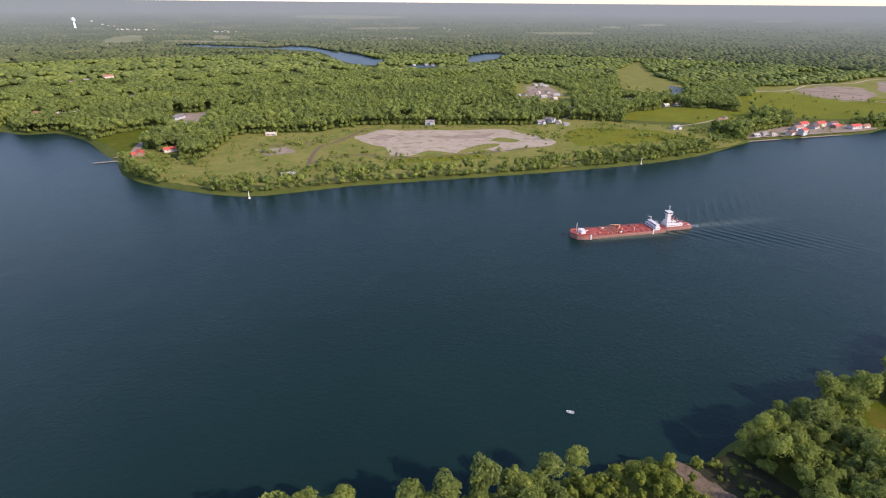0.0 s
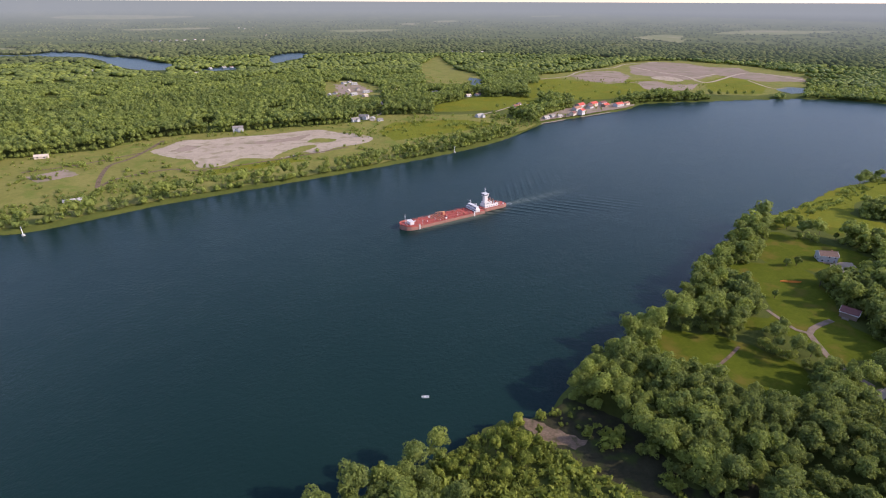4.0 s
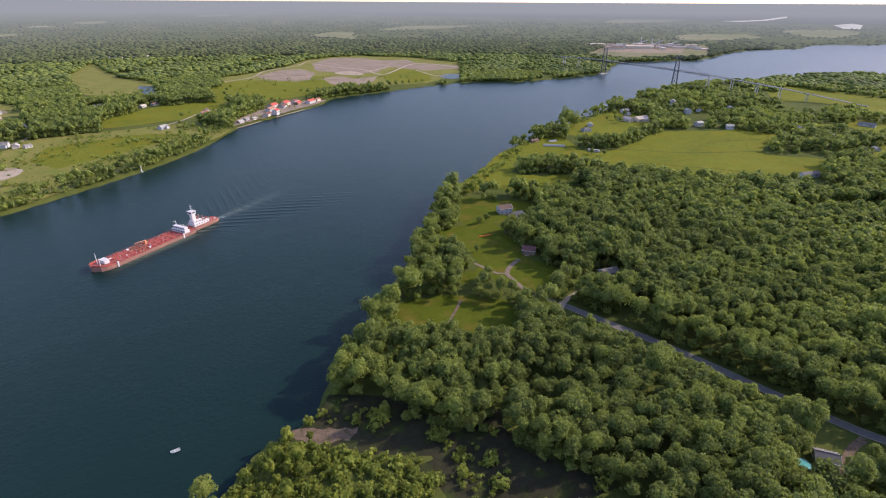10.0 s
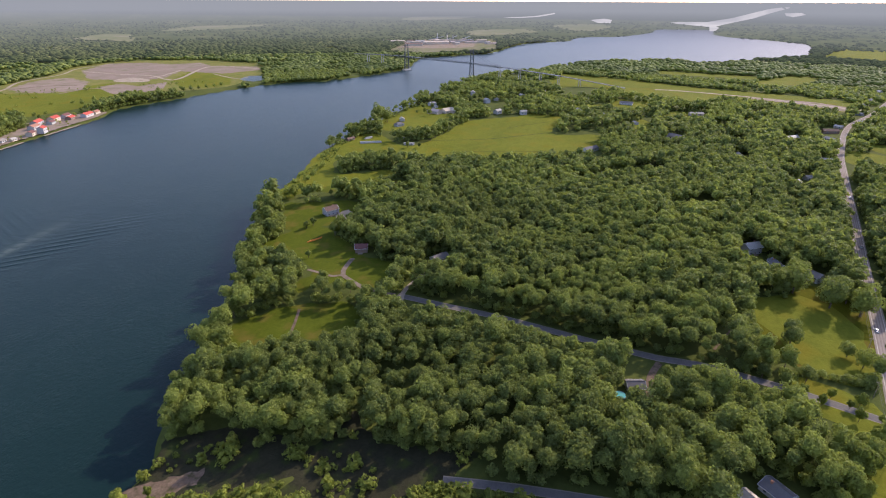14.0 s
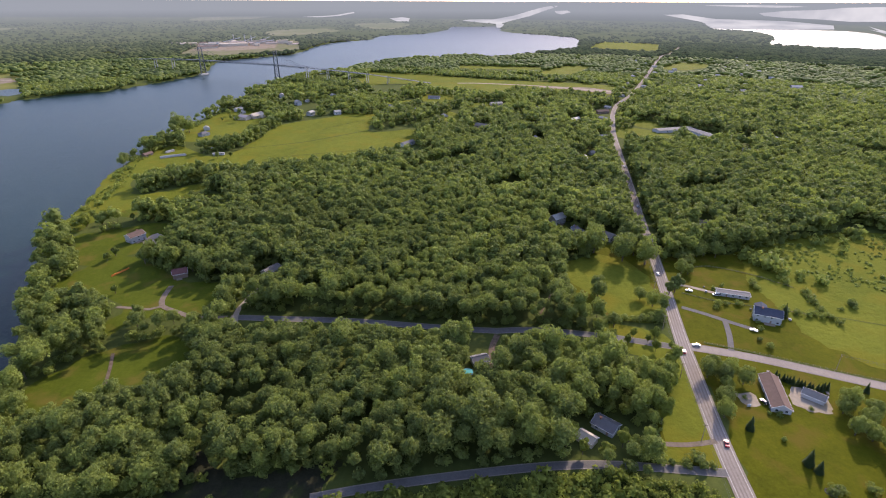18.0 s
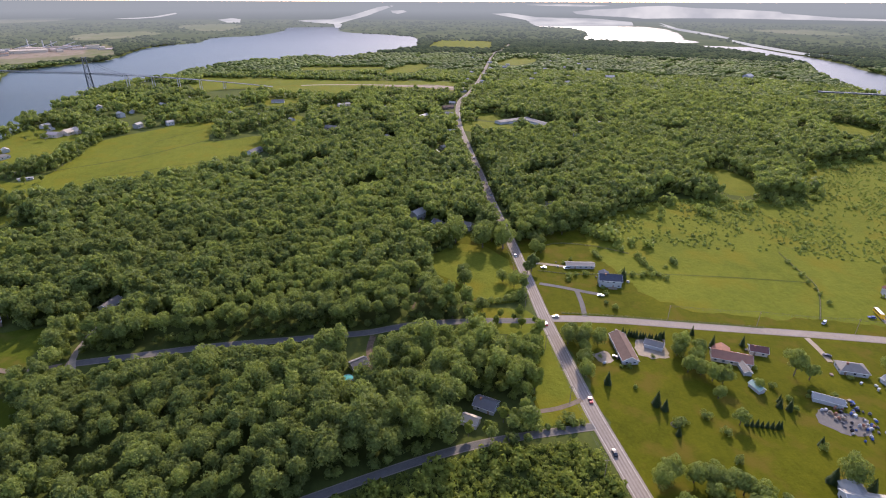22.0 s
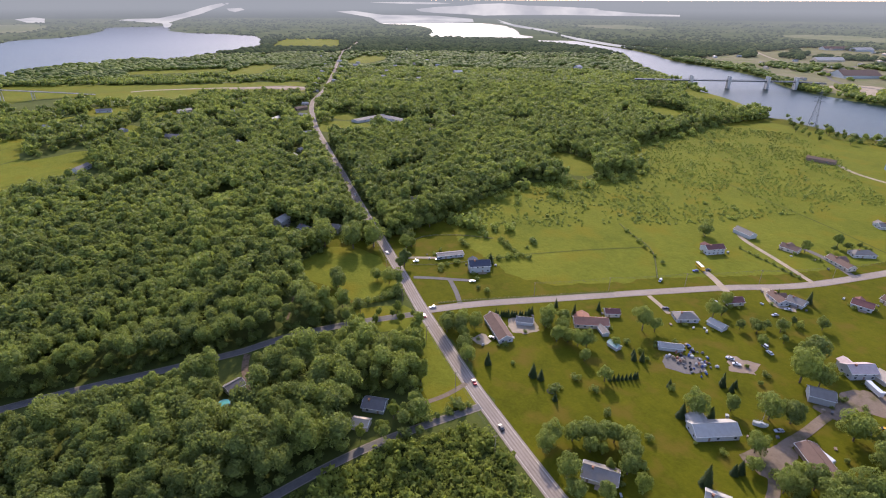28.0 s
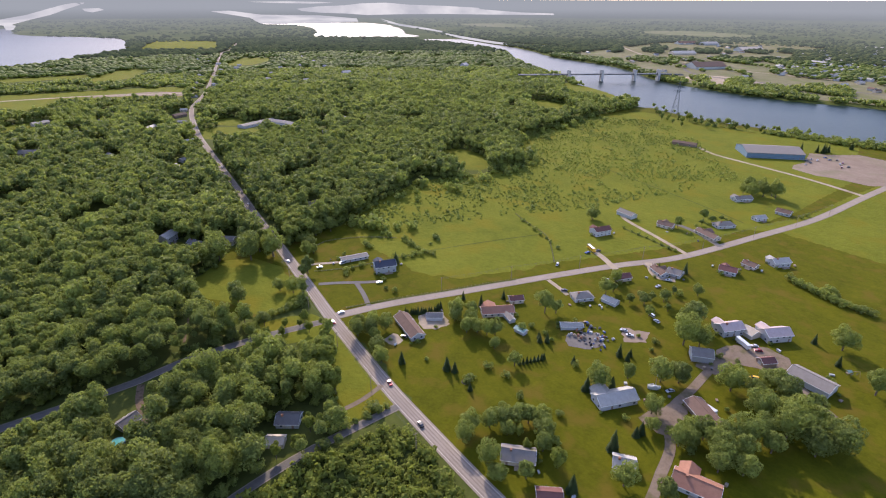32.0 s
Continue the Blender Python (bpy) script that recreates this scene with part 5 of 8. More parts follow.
def trunk_mesh(name, h, r, seed, limbs=5):
    g = random.Random(seed)
    bm = bmesh.new()
    rod(bm, (0, 0, -0.3), (0.1, 0, h * 0.55), r, r * 0.65, 7)
    rod(bm, (0.1, 0, h * 0.55), (0.2, 0.1, h), r * 0.65, r * 0.2, 6)
    for i in range(limbs):
        a = i * 2.4 + g.uniform(-0.4, 0.4)
        z = h * g.uniform(0.4, 0.75)
        l = h * g.uniform(0.22, 0.36)
        rod(bm, (0.08, 0, z), (math.cos(a) * l, math.sin(a) * l, z + l * 0.8), r * 0.4, r * 0.1, 5)
    me = bpy.data.meshes.new(name)
    bm.to_mesh(me)
    bm.free()
    me.materials.append(M["bark"])
    return me


def conifer(h, r, seed):
    """A pointed conifer of drooping sprays."""
    g = np.random.default_rng(seed)
    V, F = [], []
    n = 16
    for lay in range(n):
        t = lay / (n - 1)
        z, rr = h * (0.08 + 0.9 * t), r * (1 - t) ** 0.8 + 0.12
        m = max(5, int(13 * (1 - t)))
        for i in range(m):
            a = 2 * math.pi * (i + g.uniform(-0.3, 0.3)) / m + lay
            l = rr * g.uniform(0.75, 1.15)
            w = l * 0.35 + 0.12
            c, s = math.cos(a), math.sin(a)
            k = len(V)
            V += [(0, 0, z + 0.35), (c * l * 0.6 - s * w, s * l * 0.6 + c * w, z - 0.1), (c * l, s * l, z - 0.3 * l), (c * l * 0.6 + s * w, s * l * 0.6 - c * w, z - 0.1)]
            F.append((k, k + 1, k + 2, k + 3))
    return np.array(V), [np.array(F)]


KINDS = {}


def soft(me):
    me.polygons.foreach_set("use_smooth", np.ones(len(me.polygons), bool))
    return me


def build_tree_kinds():
    for i in range(5):
        r = (4.6, 5.2, 4.0, 5.4, 3.4)[i]
        h = (12.5, 13.5, 11.5, 15, 10.5)[i]
        q = (1.15, 1.0, 1.25, 1.1, 1.35)[i]
        v, f = leafy(r, q, 100 + i, (14, 17, 12, 18, 10)[i], 1500, 0.40)
        v = v + np.array([0, 0, h - r * q * 1.05])
        me = soft(mesh_np("crown", v, f, M["leaf_tree"]))
        KINDS["broad%d" % i] = (me, trunk_mesh("trunk", h * 0.75, 0.32, i))
    for i in range(3):
        r = (6.0, 5.3, 6.4)[i]
        v, f = leafy(r, 1.1, 170 + i, (20, 16, 22)[i], 1900, 0.44)
        KINDS["yard%d" % i] = (soft(mesh_np("crown", v + np.array([0, 0, 2.2 + r * 0.85]), f, M["leaf_tree"])), trunk_mesh("trunk", 10.5, 0.4, 70 + i))
    for i in range(3):
        r, q = (2.9, 2.4, 3.3)[i], (1.35, 1.6, 1.2)[i]
        v, f = leafy(r, q, 190 + i, (9, 8, 11)[i], 700, 0.36, 0.6)
        KINDS["bank%d" % i] = (soft(mesh_np("crown", v + np.array([0, 0, 1.2 + r * q * 0.9]), f, M["leaf_bank"])), trunk_mesh("trunk", r * q * 1.5, 0.16, 90 + i))
    for i in range(2):
        KINDS["conifer%d" % i] = (mesh_of("crown", conifer((9, 7)[i], (2.3, 1.9)[i], i), M["needles"]), trunk_mesh("trunk", (8, 6)[i], 0.16, 30 + i, 0))
    for i in range(3):
        v, f = leafy((1.6, 2.0, 1.3)[i], 0.8, 140 + i, 7, 260, 0.28, core=1)
        KINDS["bush%d" % i] = (soft(mesh_np("leaves", v + np.array([0, 0, 1.0]), f, M["leaf_tree"])), trunk_mesh("stem", 0.9, 0.07, 50 + i, 3))


build_tree_kinds()


def plant(kind, x, y, s=1.0, label="", group=""):
    gx, gy, gz, k = (float(v) for v in far(x, y))
    me, tr = KINDS[kind]
    name = "conifer" if "conifer" in kind else "bush" if "bush" in kind else "tree"
    note = {"conifer": "dark green pointed conifer standing on the lawn", "bush": "low rounded green bush", "tree": "broadleaf tree with a full green crown"}[name]
    z = float(land_height(np.array([gx]), np.array([gy]))[0]) + gz
    th = empty(name, Matrix.Translation((gx, gy, z)) @ Matrix.Rotation((x * 1.7 + y) % 6.28, 4, "Z") @ Matrix.Diagonal((s, s, s * (0.9 + 0.25 * ((x * 3.1 + y * 1.3) % 1)), 1)),
               label=label or note, category="tree" if name != "bush" else "bush", group=group)
    share("trunk" if name != "bush" else "stem", tr, th)
    share("crown" if name != "bush" else "leaves", me, th)
    return th


def row_of(text, kinds, s0, s1, label="", group="", seed=0):
    r = random.Random(seed + len(text))
    for x, y in path(text):
        plant(r.choice(kinds), x, y, r.uniform(s0, s1), label, group)


YARD = ["yard%d" % i for i in range(3)]
BROAD = ["broad%d" % i for i in range(5)]


def build_woods():
    near = [leafy((4.2, 4.8, 3.6, 4.0, 5.2, 4.3, 3.3, 4.6)[i], (1.25, 1.1, 1.4, 1.45, 1.05, 1.3, 1.5, 1.15)[i], i, (17, 20, 14, 15, 22, 17, 12, 19)[i], 700, 0.47, 0.75, 2) for i in range(8)]
    mid0 = [leafy((4.3, 4.9, 3.8, 5.2, 4.2, 3.6)[i], (1.15, 1.05, 1.3, 1.0, 1.2, 1.4)[i], 120 + i, (13, 16, 11, 17, 12, 10)[i], 330, 0.72, 0.65, 1, 0.64) for i in range(6)]
    mid = [leafy((4.6, 5.2, 4.0, 5.6, 4.4, 3.8)[i], (1.05, 0.95, 1.2, 0.9, 1.1, 1.3)[i], 20 + i, (7, 8, 6, 9, 7, 6)[i], 90, 1.2, 0.38, 1, 0.7) for i in range(6)]
    mid2 = [leafy((5.4, 4.8, 6.2, 5.0, 4.4)[i], (0.85, 1.0, 0.75, 0.9, 1.05)[i], 80 + i, 6, 36, 1.9, 0.26, 1, 0.74) for i in range(5)]
    farc = [clump((5.5, 6.2, 4.8, 5.2, 6.8, 4.4)[i], 40 + i, 1, (0.52, 0.46, 0.6, 0.54, 0.44, 0.62)[i]) for i in range(6)]
    rim_woods = [leafy((5.4, 6.2, 4.8, 5.8)[i], (0.8, 0.7, 0.95, 0.75)[i], 200 + i, 5, 13, 2.5, 0.3, 1, 0.8) for i in range(4)]
    x, y = grid(120, 330, 5.4)
    m = allowed(x, y, 4.0)
    x, y = x[m], y[m]
    s = np.clip(rng.normal(0.86, 0.22, len(x)), 0.48, 1.45) * (1 + 0.3 * patchy(y * 1.4, x * 1.4))
    z = 7.6 + 5.4 * s + rng.uniform(-2.2, 2.6, len(x)) + 1.6 * patchy(x * 1.1 + 70, y * 1.1)
    # the front of the wood: single trees
    order = np.argsort(np.hypot(x, y))[:80]
    rest = np.setdiff1d(np.arange(len(x)), order)
    for i in order:
        plant(BROAD[i % 5], x[i], y[i], 0.95 * s[i], "broadleaf forest tree in full summer leaf", "trees at the front of the wood")
    scatter("woodland", near, x[rest], y[rest], z[rest], s[rest], "dense broadleaf woodland in full summer leaf")
    skirt(x, y, [leafy(4.0, 1.1, 70 + i, 8, 240, 0.62, core=1) for i in range(4)], "leafy undergrowth along the wood's edge")
    for r0, r1, gap, temps in ((330, 480, 5.7, mid0), (480, 820, 6.4, mid), (820, 1250, 7.0, mid2)):
        x, y = grid(r0, r1, gap, -44, 174)
        m = allowed(x, y, 4.0)
        x, y = x[m], y[m]
        s = np.clip(rng.normal(0.95 if r0 < 800 else 0.84, 0.24, len(x)), 0.5, 1.6) * (1 + 0.26 * patchy(y * 1.2, x * 1.2))
        # leaf tint raised on the sunward side in place of bright haze
        scatter("woodland", temps, x, y, 7.2 + 4.6 * s + rng.uniform(-2.2, 2.4, len(x)), s, "broadleaf woodland beyond the fields", tone=0.0 if r1 < 500 else np.where(y > 450, -0.06, 0.04))
        skirt(x, y, [leafy(4.4, 1.05, 74 + i, 6, 44, 1.4, 0.4, core=1, fill=0.7) for i in range(4)], "leafy undergrowth along the wood's edge")
    for r0, r1, gap in ((1250, 1600, 10.6), (1600, 2150, 13.2), (2150, 3000, 17.0)):
        x, y = grid(r0, r1, gap, -46, 176)
        m = allowed(x, y, 4.0)
        x, y = x[m], y[m]
        s = np.clip(rng.normal(1.05, 0.22, len(x)), 0.55, 1.7) * gap / 9.8
        # sunward far woods tinted lighter, standing in for backlit haze
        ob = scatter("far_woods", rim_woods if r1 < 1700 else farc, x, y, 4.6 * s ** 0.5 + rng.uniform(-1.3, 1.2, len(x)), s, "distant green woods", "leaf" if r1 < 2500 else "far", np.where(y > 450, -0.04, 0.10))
        # the outermost band gets the painted haze too
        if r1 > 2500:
            paint_haze(ob)
    # woods on the rising distance, haze painted in as glow
    a = np.radians(rng.uniform(-50, 180, 13000))
    r = 2980 * np.exp(0.75 * rng.uniform(0, 1, 13000) ** 1.4)
    px, py = r * np.sin(a), r * np.cos(a)
    m = patchy(px * 0.2, py * 0.2) > -0.35
    for poly in CLEAR_WATER + WATERS:
        m &= ~inside(px, py, poly)
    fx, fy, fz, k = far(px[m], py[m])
    paint_haze(scatter("far_woods", farc, fx, fy, fz + 0.5, rng.uniform(0.9, 2.4, len(fx)), "woods on the horizon with painted haze", "far"))
    # brush
    bushes = [leafy(1.9, 0.95, 60 + i, 8, 84, 0.44, 0.7, core=1, fill=0.5) for i in range(4)]
    x, y = grid(135, 240, 2.9)
    m = (inside(x, y, BRUSH) & ~inside(x, y, GLADE)) | (inside(x, y, BANK_BRUSH) & (patchy(x * 4, y * 4) > rng.uniform(-1.0, 0.25, len(x))))
    m |= inside(x, y, GLADE) & (patchy(x * 3, y * 3) > 0.05) & (rng.random(len(x)) < 0.4)
    m &= ~inside(x, y, SAND) & (away(x, y, SAND, True) > 1.2) & (away(x, y, near_shore) > 3) & ~inside(x, y, south_river)
    m &= (away(x, y, ROADS["main"][0]) > 9) & (away(x, y, ROADS["lane"][0]) > 5)
    x, y = x[m], y[m]
    scatter("brush", bushes, x, y, 0.7 + rng.uniform(-0.3, 1.3, len(x)), np.clip(rng.gamma(3.0, 0.36, len(x)), 0.4, 2.6), "thick low green brush beside the road", "leaf_brush", 0.1)
    # meadow and bank scrub
    x, y = grid(230, 950, 5.2)
    pt = patchy(x * 1.6, y * 1.6)
    MEADOW = path("392,-252 420,-365 392,-446 386,-500 470,-605 485,-800 460,-920 400,-880 300,-800 225,-690 175,-640 215,-520 250,-420 290,-350 330,-280")
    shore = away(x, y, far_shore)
    bank = inside(x, y, CLEAR["far_bank"]) & (rng.random(len(x)) < np.where(shore < 16, 0.36, np.where(shore < 85, 0.5 + 1.1 * pt, 0.16 + 0.4 * pt)))
    bank &= ~inside(x, y, path("-130,788 -93,835 104,844 159,753 90,714 -18,675 -71,695")) & (away(x, y, path("-123,840 -141,776 -155,742 -170,720 -170,668 -165,629")) > 6)
    edge = (away(x, y, north_near) < 50) & (np.hypot(x, y) < 950) & inside(x, y, CLEAR["village_lawns"]) & (pt > -0.5)
    point = (away(x, y, near_shore) < 20) & ~inside(x, y, south_river) & (x > 395) & (pt > -0.1) & (away(x, y, near_shore) > 3)
    x2, y2 = grid(850, 1500, 11.0)
    rough = inside(x2, y2, CLEAR["far_fields"]) | inside(x2, y2, CLEAR["hamlet"]) | inside(x2, y2, CLEAR["village"]) | inside(x2, y2, CLEAR["marsh"])
    rough &= (patchy(x2 * 0.8, y2 * 0.8) > 0.12) & (rng.random(len(x2)) < 0.4)
    tufts = [leafy(1.8, 0.62, 64 + i, 5, 20, 0.75, core=1, fill=0.7) for i in range(4)]
    x3, y3 = grid(230, 960, 4.0)
    mead = inside(x3, y3, MEADOW) & (patchy(x3 * 1.7, y3 * 1.7) > rng.uniform(-0.7, 0.5, len(x3)))
    x3, y3 = x3[mead], y3[mead]
    ts = rng.uniform(0.3, 0.95, mead.sum()) * np.where(rng.random(mead.sum()) < 0.05, 1.8, 1.0)
    scatter("meadow_tufts", tufts, x3, y3, 0.35 * ts, ts, "clumps of taller weeds in the meadow", tone=0.3)
    rim = away(x, y, path("330,-250 392,-252 417,-363 388,-446 382,-495 471,-601 490,-810 475,-950"))
    edge |= inside(x, y, CLEAR["village_lawns"]) & (y < -235) & (rng.random(len(x)) < 0.55 * np.exp(-rim / 14.0))
    m = np.concatenate([bank | edge | point, rough])
    x, y = np.concatenate([x, x2]), np.concatenate([y, y2])
    s = rng.gamma(3.6, 0.25, m.sum())
    s *= np.where((y[m] < -235) & (np.hypot(x[m], y[m]) < 960), 1.7, 1.0)
    scatter("scrub", bushes, x[m], y[m], 0.9 * s, s, "scattered small bushes in rough grass", tone=0.4)


build_woods()

# ---- the tanker barge and its tug ----
def hull_mesh(L, B, depth, sheer, bow, stern, n=26):
    """A hull lofted from bow (x = 0) to stern (x = L), open above; deck edge returned."""
    bm = bmesh.new()
    rings = []
    for i in range(n + 1):
        x = L * i / n
        t = min(1, x / bow) if bow else 1
        u = min(1, (L - x) / stern) if stern else 1
        w = B / 2 * math.sqrt(max(0.02, 1 - (1 - t) ** 2)) * (0.72 + 0.28 * u)
        top = depth + sheer * (1 - t) ** 1.5
        rings.append([bm.verts.new(p) for p in ((x + (1 - t) * 1.5, -w * 0.86, -1.2), (x, -w, 0.4), (x, -w, top), (x, w, top), (x, w, 0.4), (x + (1 - t) * 1.5, w * 0.86, -1.2))])
    for a, b in zip(rings, rings[1:]):
        for k in (0, 1, 3, 4, 5):
            j = (k + 1) % 6
            bm.faces.new((a[k], b[k], b[j], a[j]))
    bm.faces.new(rings[0][::-1])
    bm.faces.new(rings[-1])
    return bm


def deck_mesh(L, B, z, sheer, bow, stern, n=26, lower=0.0):
    bm = bmesh.new()
    prev = None
    for i in range(n + 1):
        x = L * i / n
        t, u = min(1, x / bow), min(1, (L - x) / stern) if stern else 1
        w = (B / 2 - 0.25) * math.sqrt(max(0.02, 1 - (1 - t) ** 2)) * (0.72 + 0.28 * u)
        top = z + sheer * (1 - t) ** 1.5 - lower
        cur = [bm.verts.new((x, -w, top)), bm.verts.new((x, 0, top + 0.15)), bm.verts.new((x, w, top))]
        if prev:
            for k in (0, 1):
                bm.faces.new((prev[k], cur[k], cur[k + 1], prev[k + 1]))
        prev = cur
    return bm


def boxes(*dims):
    bm = bmesh.new()
    for d in dims:
        box(bm, *d)
    bmesh.ops.bevel(bm, geom=list(bm.edges), offset=0.08, segments=1, affect="EDGES")
    return bm


def build_ship():
    place = pose(111, 421, -3.0, 0, 0, 13.2)
    sh = empty("tanker_barge", place, label="long red-decked tanker barge with low rust-brown sides, under way", category="ship")
    part("hull", hull_mesh(88, 17, 3.0, 1.6, 11, 0), M["ship_hull"], sh, "weathered rust-brown hull side")
    part("deck", deck_mesh(88, 17, 3.0, 1.6, 11, 0, lower=0.12), M["ship_red"], sh, "faded red steel deck")
    bm = bmesh.new()
    for s in (-1, 1):
        pts = []
        for i in range(13):
            x = 14 * i / 12
            t = min(1, x / 11)
            pts.append((x, s * 8.5 * math.sqrt(max(0.02, 1 - (1 - t) ** 2)), 3.0 + 1.6 * (1 - t) ** 1.5))
        for a, b in zip(pts, pts[1:]):
            vs = [bm.verts.new(p) for p in (a, b, (b[0], b[1], b[2] + 1.1), (a[0], a[1], a[2] + 1.1))]
            bm.faces.new(vs)
            vs = [bm.verts.new((p[0], p[1] - s * 0.2, p[2])) for p in (a, b, (b[0], b[1], b[2] + 1.1), (a[0], a[1], a[2] + 1.1))]
            bm.faces.new(vs[::-1])
    part("bulwark", bm, M["ship_red"], sh, "red bow bulwark")
    bh = part("bow_house", boxes((8.5, -3.2, 3.4, 12.5, 3.2, 6.2)), M["ship_white"], sh, "small white house on the bow")
    part("bow_house_roof", boxes((8.2, -3.5, 6.2, 12.8, 3.5, 6.4)), M["ship_white"], bh)
    for x, y, h in ((5.5, -2.4, 9.5), (6.2, 2.0, 12.5)):
        bm = bmesh.new()
        rod(bm, (x, y, 3.6), (x, y, h), 0.3, 0.18, 8)
        rod(bm, (x, y - 1.2, h * 0.82), (x, y + 1.2, h * 0.82), 0.12, 0.12, 6)
        part("mast", bm, M["ship_white"], sh, "white bow mast")
    for y in (-4.6, -1.4, 1.4, 4.6):
        bm = bmesh.new()
        rod(bm, (15, y, 3.55), (75, y, 3.55), 0.24, 0.24, 8)
        for x in range(16, 75, 6):
            rod(bm, (x, y, 3.0), (x, y, 3.5), 0.12, 0.12, 5)
        part("cargo_pipe", bm, M["ship_red"], sh)
    for x in (36, 38.5, 41, 43.5):
        bm = bmesh.new()
        rod(bm, (x, -7.2, 4.1), (x, 7.2, 4.1), 0.3, 0.3, 8)
        for y in (-7.0, 7.0):
            rod(bm, (x, y, 3.0), (x, y, 4.3), 0.22, 0.22, 6)
        part("manifold_pipe", bm, M["yellow"], sh, "orange-brown manifold pipe")
    for x in (18, 25, 31, 48, 54, 60, 66, 72):
        for y in (-6.2, 6.2, 0):
            bm = bmesh.new()
            rod(bm, (x, y, 3.0), (x, y, 3.8), 0.75, 0.7, 10)
            rod(bm, (x, y, 3.8), (x, y, 3.95), 0.85, 0.85, 10)
            part("hatch", bm, M["ship_red"], sh)
    cr = part("deck_crane", boxes((47, 2.2, 3.0, 48.4, 3.6, 6.8)), M["yellow"], sh, "orange-brown deck crane")
    bm = bmesh.new()
    rod(bm, (47.7, 2.9, 6.6), (38, 2.2, 7.8), 0.35, 0.2, 6)
    part("jib", bm, M["yellow"], cr)
    for s in (-1, 1):
        bm = bmesh.new()
        for x in range(14, 77, 3):
            rod(bm, (x, s * 8.3, 3.0), (x, s * 8.3, 4.1), 0.05, 0.05, 4)
        for z in (3.55, 4.1):
            rod(bm, (14, s * 8.3, z), (77, s * 8.3, z), 0.05, 0.05, 4)
        part("rail", bm, M["ship_red"], sh)
    for x in (14.5, 74.5):
        part("side_post", boxes((x, -9.0, -0.5, x + 1.2, -8.45, 4.6)), M["ship_white"], sh, "white post on the hull side")
    ac = part("deckhouse", boxes((77, -8.2, 3.0, 82, 8.2, 5.6), (78, -7.0, 5.6, 81.5, 7.0, 7.8)), M["ship_white"], sh, "white deckhouse across the stern of the barge")
    for z in (4.6, 6.9):
        for k in range(7):
            y = -6.3 + k * 2.1
            part("window", boxes((76.92 if z < 6 else 77.92, y - 0.6, z - 0.4, 77.02 if z < 6 else 78.02, y + 0.6, z + 0.4)), M["glass"], ac)
    for x, y in ((79, -6), (80.5, 5.5)):
        bm = bmesh.new()
        rod(bm, (x, y, 7.8), (x, y, 11.2), 0.3, 0.15, 6)
        rod(bm, (x, y, 10.5), (x - 4, y, 11.8), 0.15, 0.1, 5)
        part("davit", bm, M["ship_white"], ac)

    r = random.Random(9)
    for k in range(46):
        x, y = r.uniform(14, 74), r.uniform(-7.4, 7.4)
        w, d, h = r.uniform(0.5, 2.2), r.uniform(0.4, 1.4), r.uniform(0.5, 1.5)
        part("deck_gear", boxes((x, y, 3.0, x + w, y + d, 3.0 + h)), M[r.choice(("ship_white", "ship_red", "ship_hull", "ship_red", "roof_rust", "cable"))], sh)
    for x in (20, 33, 46, 58):
        bm = bmesh.new()
        rod(bm, (x, -5.5, 3.0), (x, -5.5, 6.5), 0.14, 0.1, 6)
        rod(bm, (x, -6.3, 6.2), (x, -4.7, 6.2), 0.08, 0.08, 5)
        part("vent_mast", bm, M["ship_white"], sh)

    tug = empty("tug", place @ Matrix.Translation((4, 0, 0)), label="white-housed tug pushing in the stern notch of the barge", category="tug")
    bm = hull_mesh(31, 11, 3.2, 1.0, 6, 5)
    bm.transform(Matrix.Translation((82.5, 0, 0)))
    part("hull", bm, M["ship_hull"], tug)
    bm = deck_mesh(31, 11, 3.2, 1.0, 6, 5, lower=0.15)
    bm.transform(Matrix.Translation((82.5, 0, 0)))
    part("deck", bm, M["ship_red"], tug)
    part("cabin", boxes((87, -4.2, 3.2, 103, 4.2, 5.8)), M["ship_white"], tug, "long white lower cabin")
    part("upper_cabin", boxes((87.5, -3.2, 5.8, 96, 3.2, 8.2)), M["ship_white"], tug)
    part("tower", boxes((88, -1.7, 8.2, 91.6, 1.7, 14.2)), M["ship_white"], tug, "tall white wheelhouse column")
    wh = part("wheelhouse", boxes((87.2, -2.6, 14.2, 92, 2.6, 16.6), (86.9, -2.9, 16.6, 92.3, 2.9, 16.9)), M["ship_white"], tug)
    for y in (-1.7, 0, 1.7):
        part("window", boxes((87.1, y - 0.7, 15.2, 87.22, y + 0.7, 16.3)), M["glass"], wh)
    for y in (-2.62, 2.5):
        part("window", boxes((87.8, y, 15.2, 91.4, y + 0.12, 16.3)), M["glass"], wh)
    bm = bmesh.new()
    rod(bm, (89.5, 0, 16.9), (89.5, 0, 23), 0.22, 0.1, 8)
    rod(bm, (89.5, -1.8, 19.5), (89.5, 1.8, 19.5), 0.1, 0.1, 5)
    rod(bm, (89.5, -1.0, 21.2), (89.5, 1.0, 21.2), 0.35, 0.35, 6)
    part("mast", bm, M["ship_white"], tug, "thin mast with radar arms")
    for y in (-2.2, 2.2):
        bm = bmesh.new()
        rod(bm, (97, y, 5.8), (97.4, y, 10.5), 0.8, 0.7, 10)
        part("funnel", bm, M["ship_hull"], tug, "dark exhaust funnel")
    r = random.Random(4)
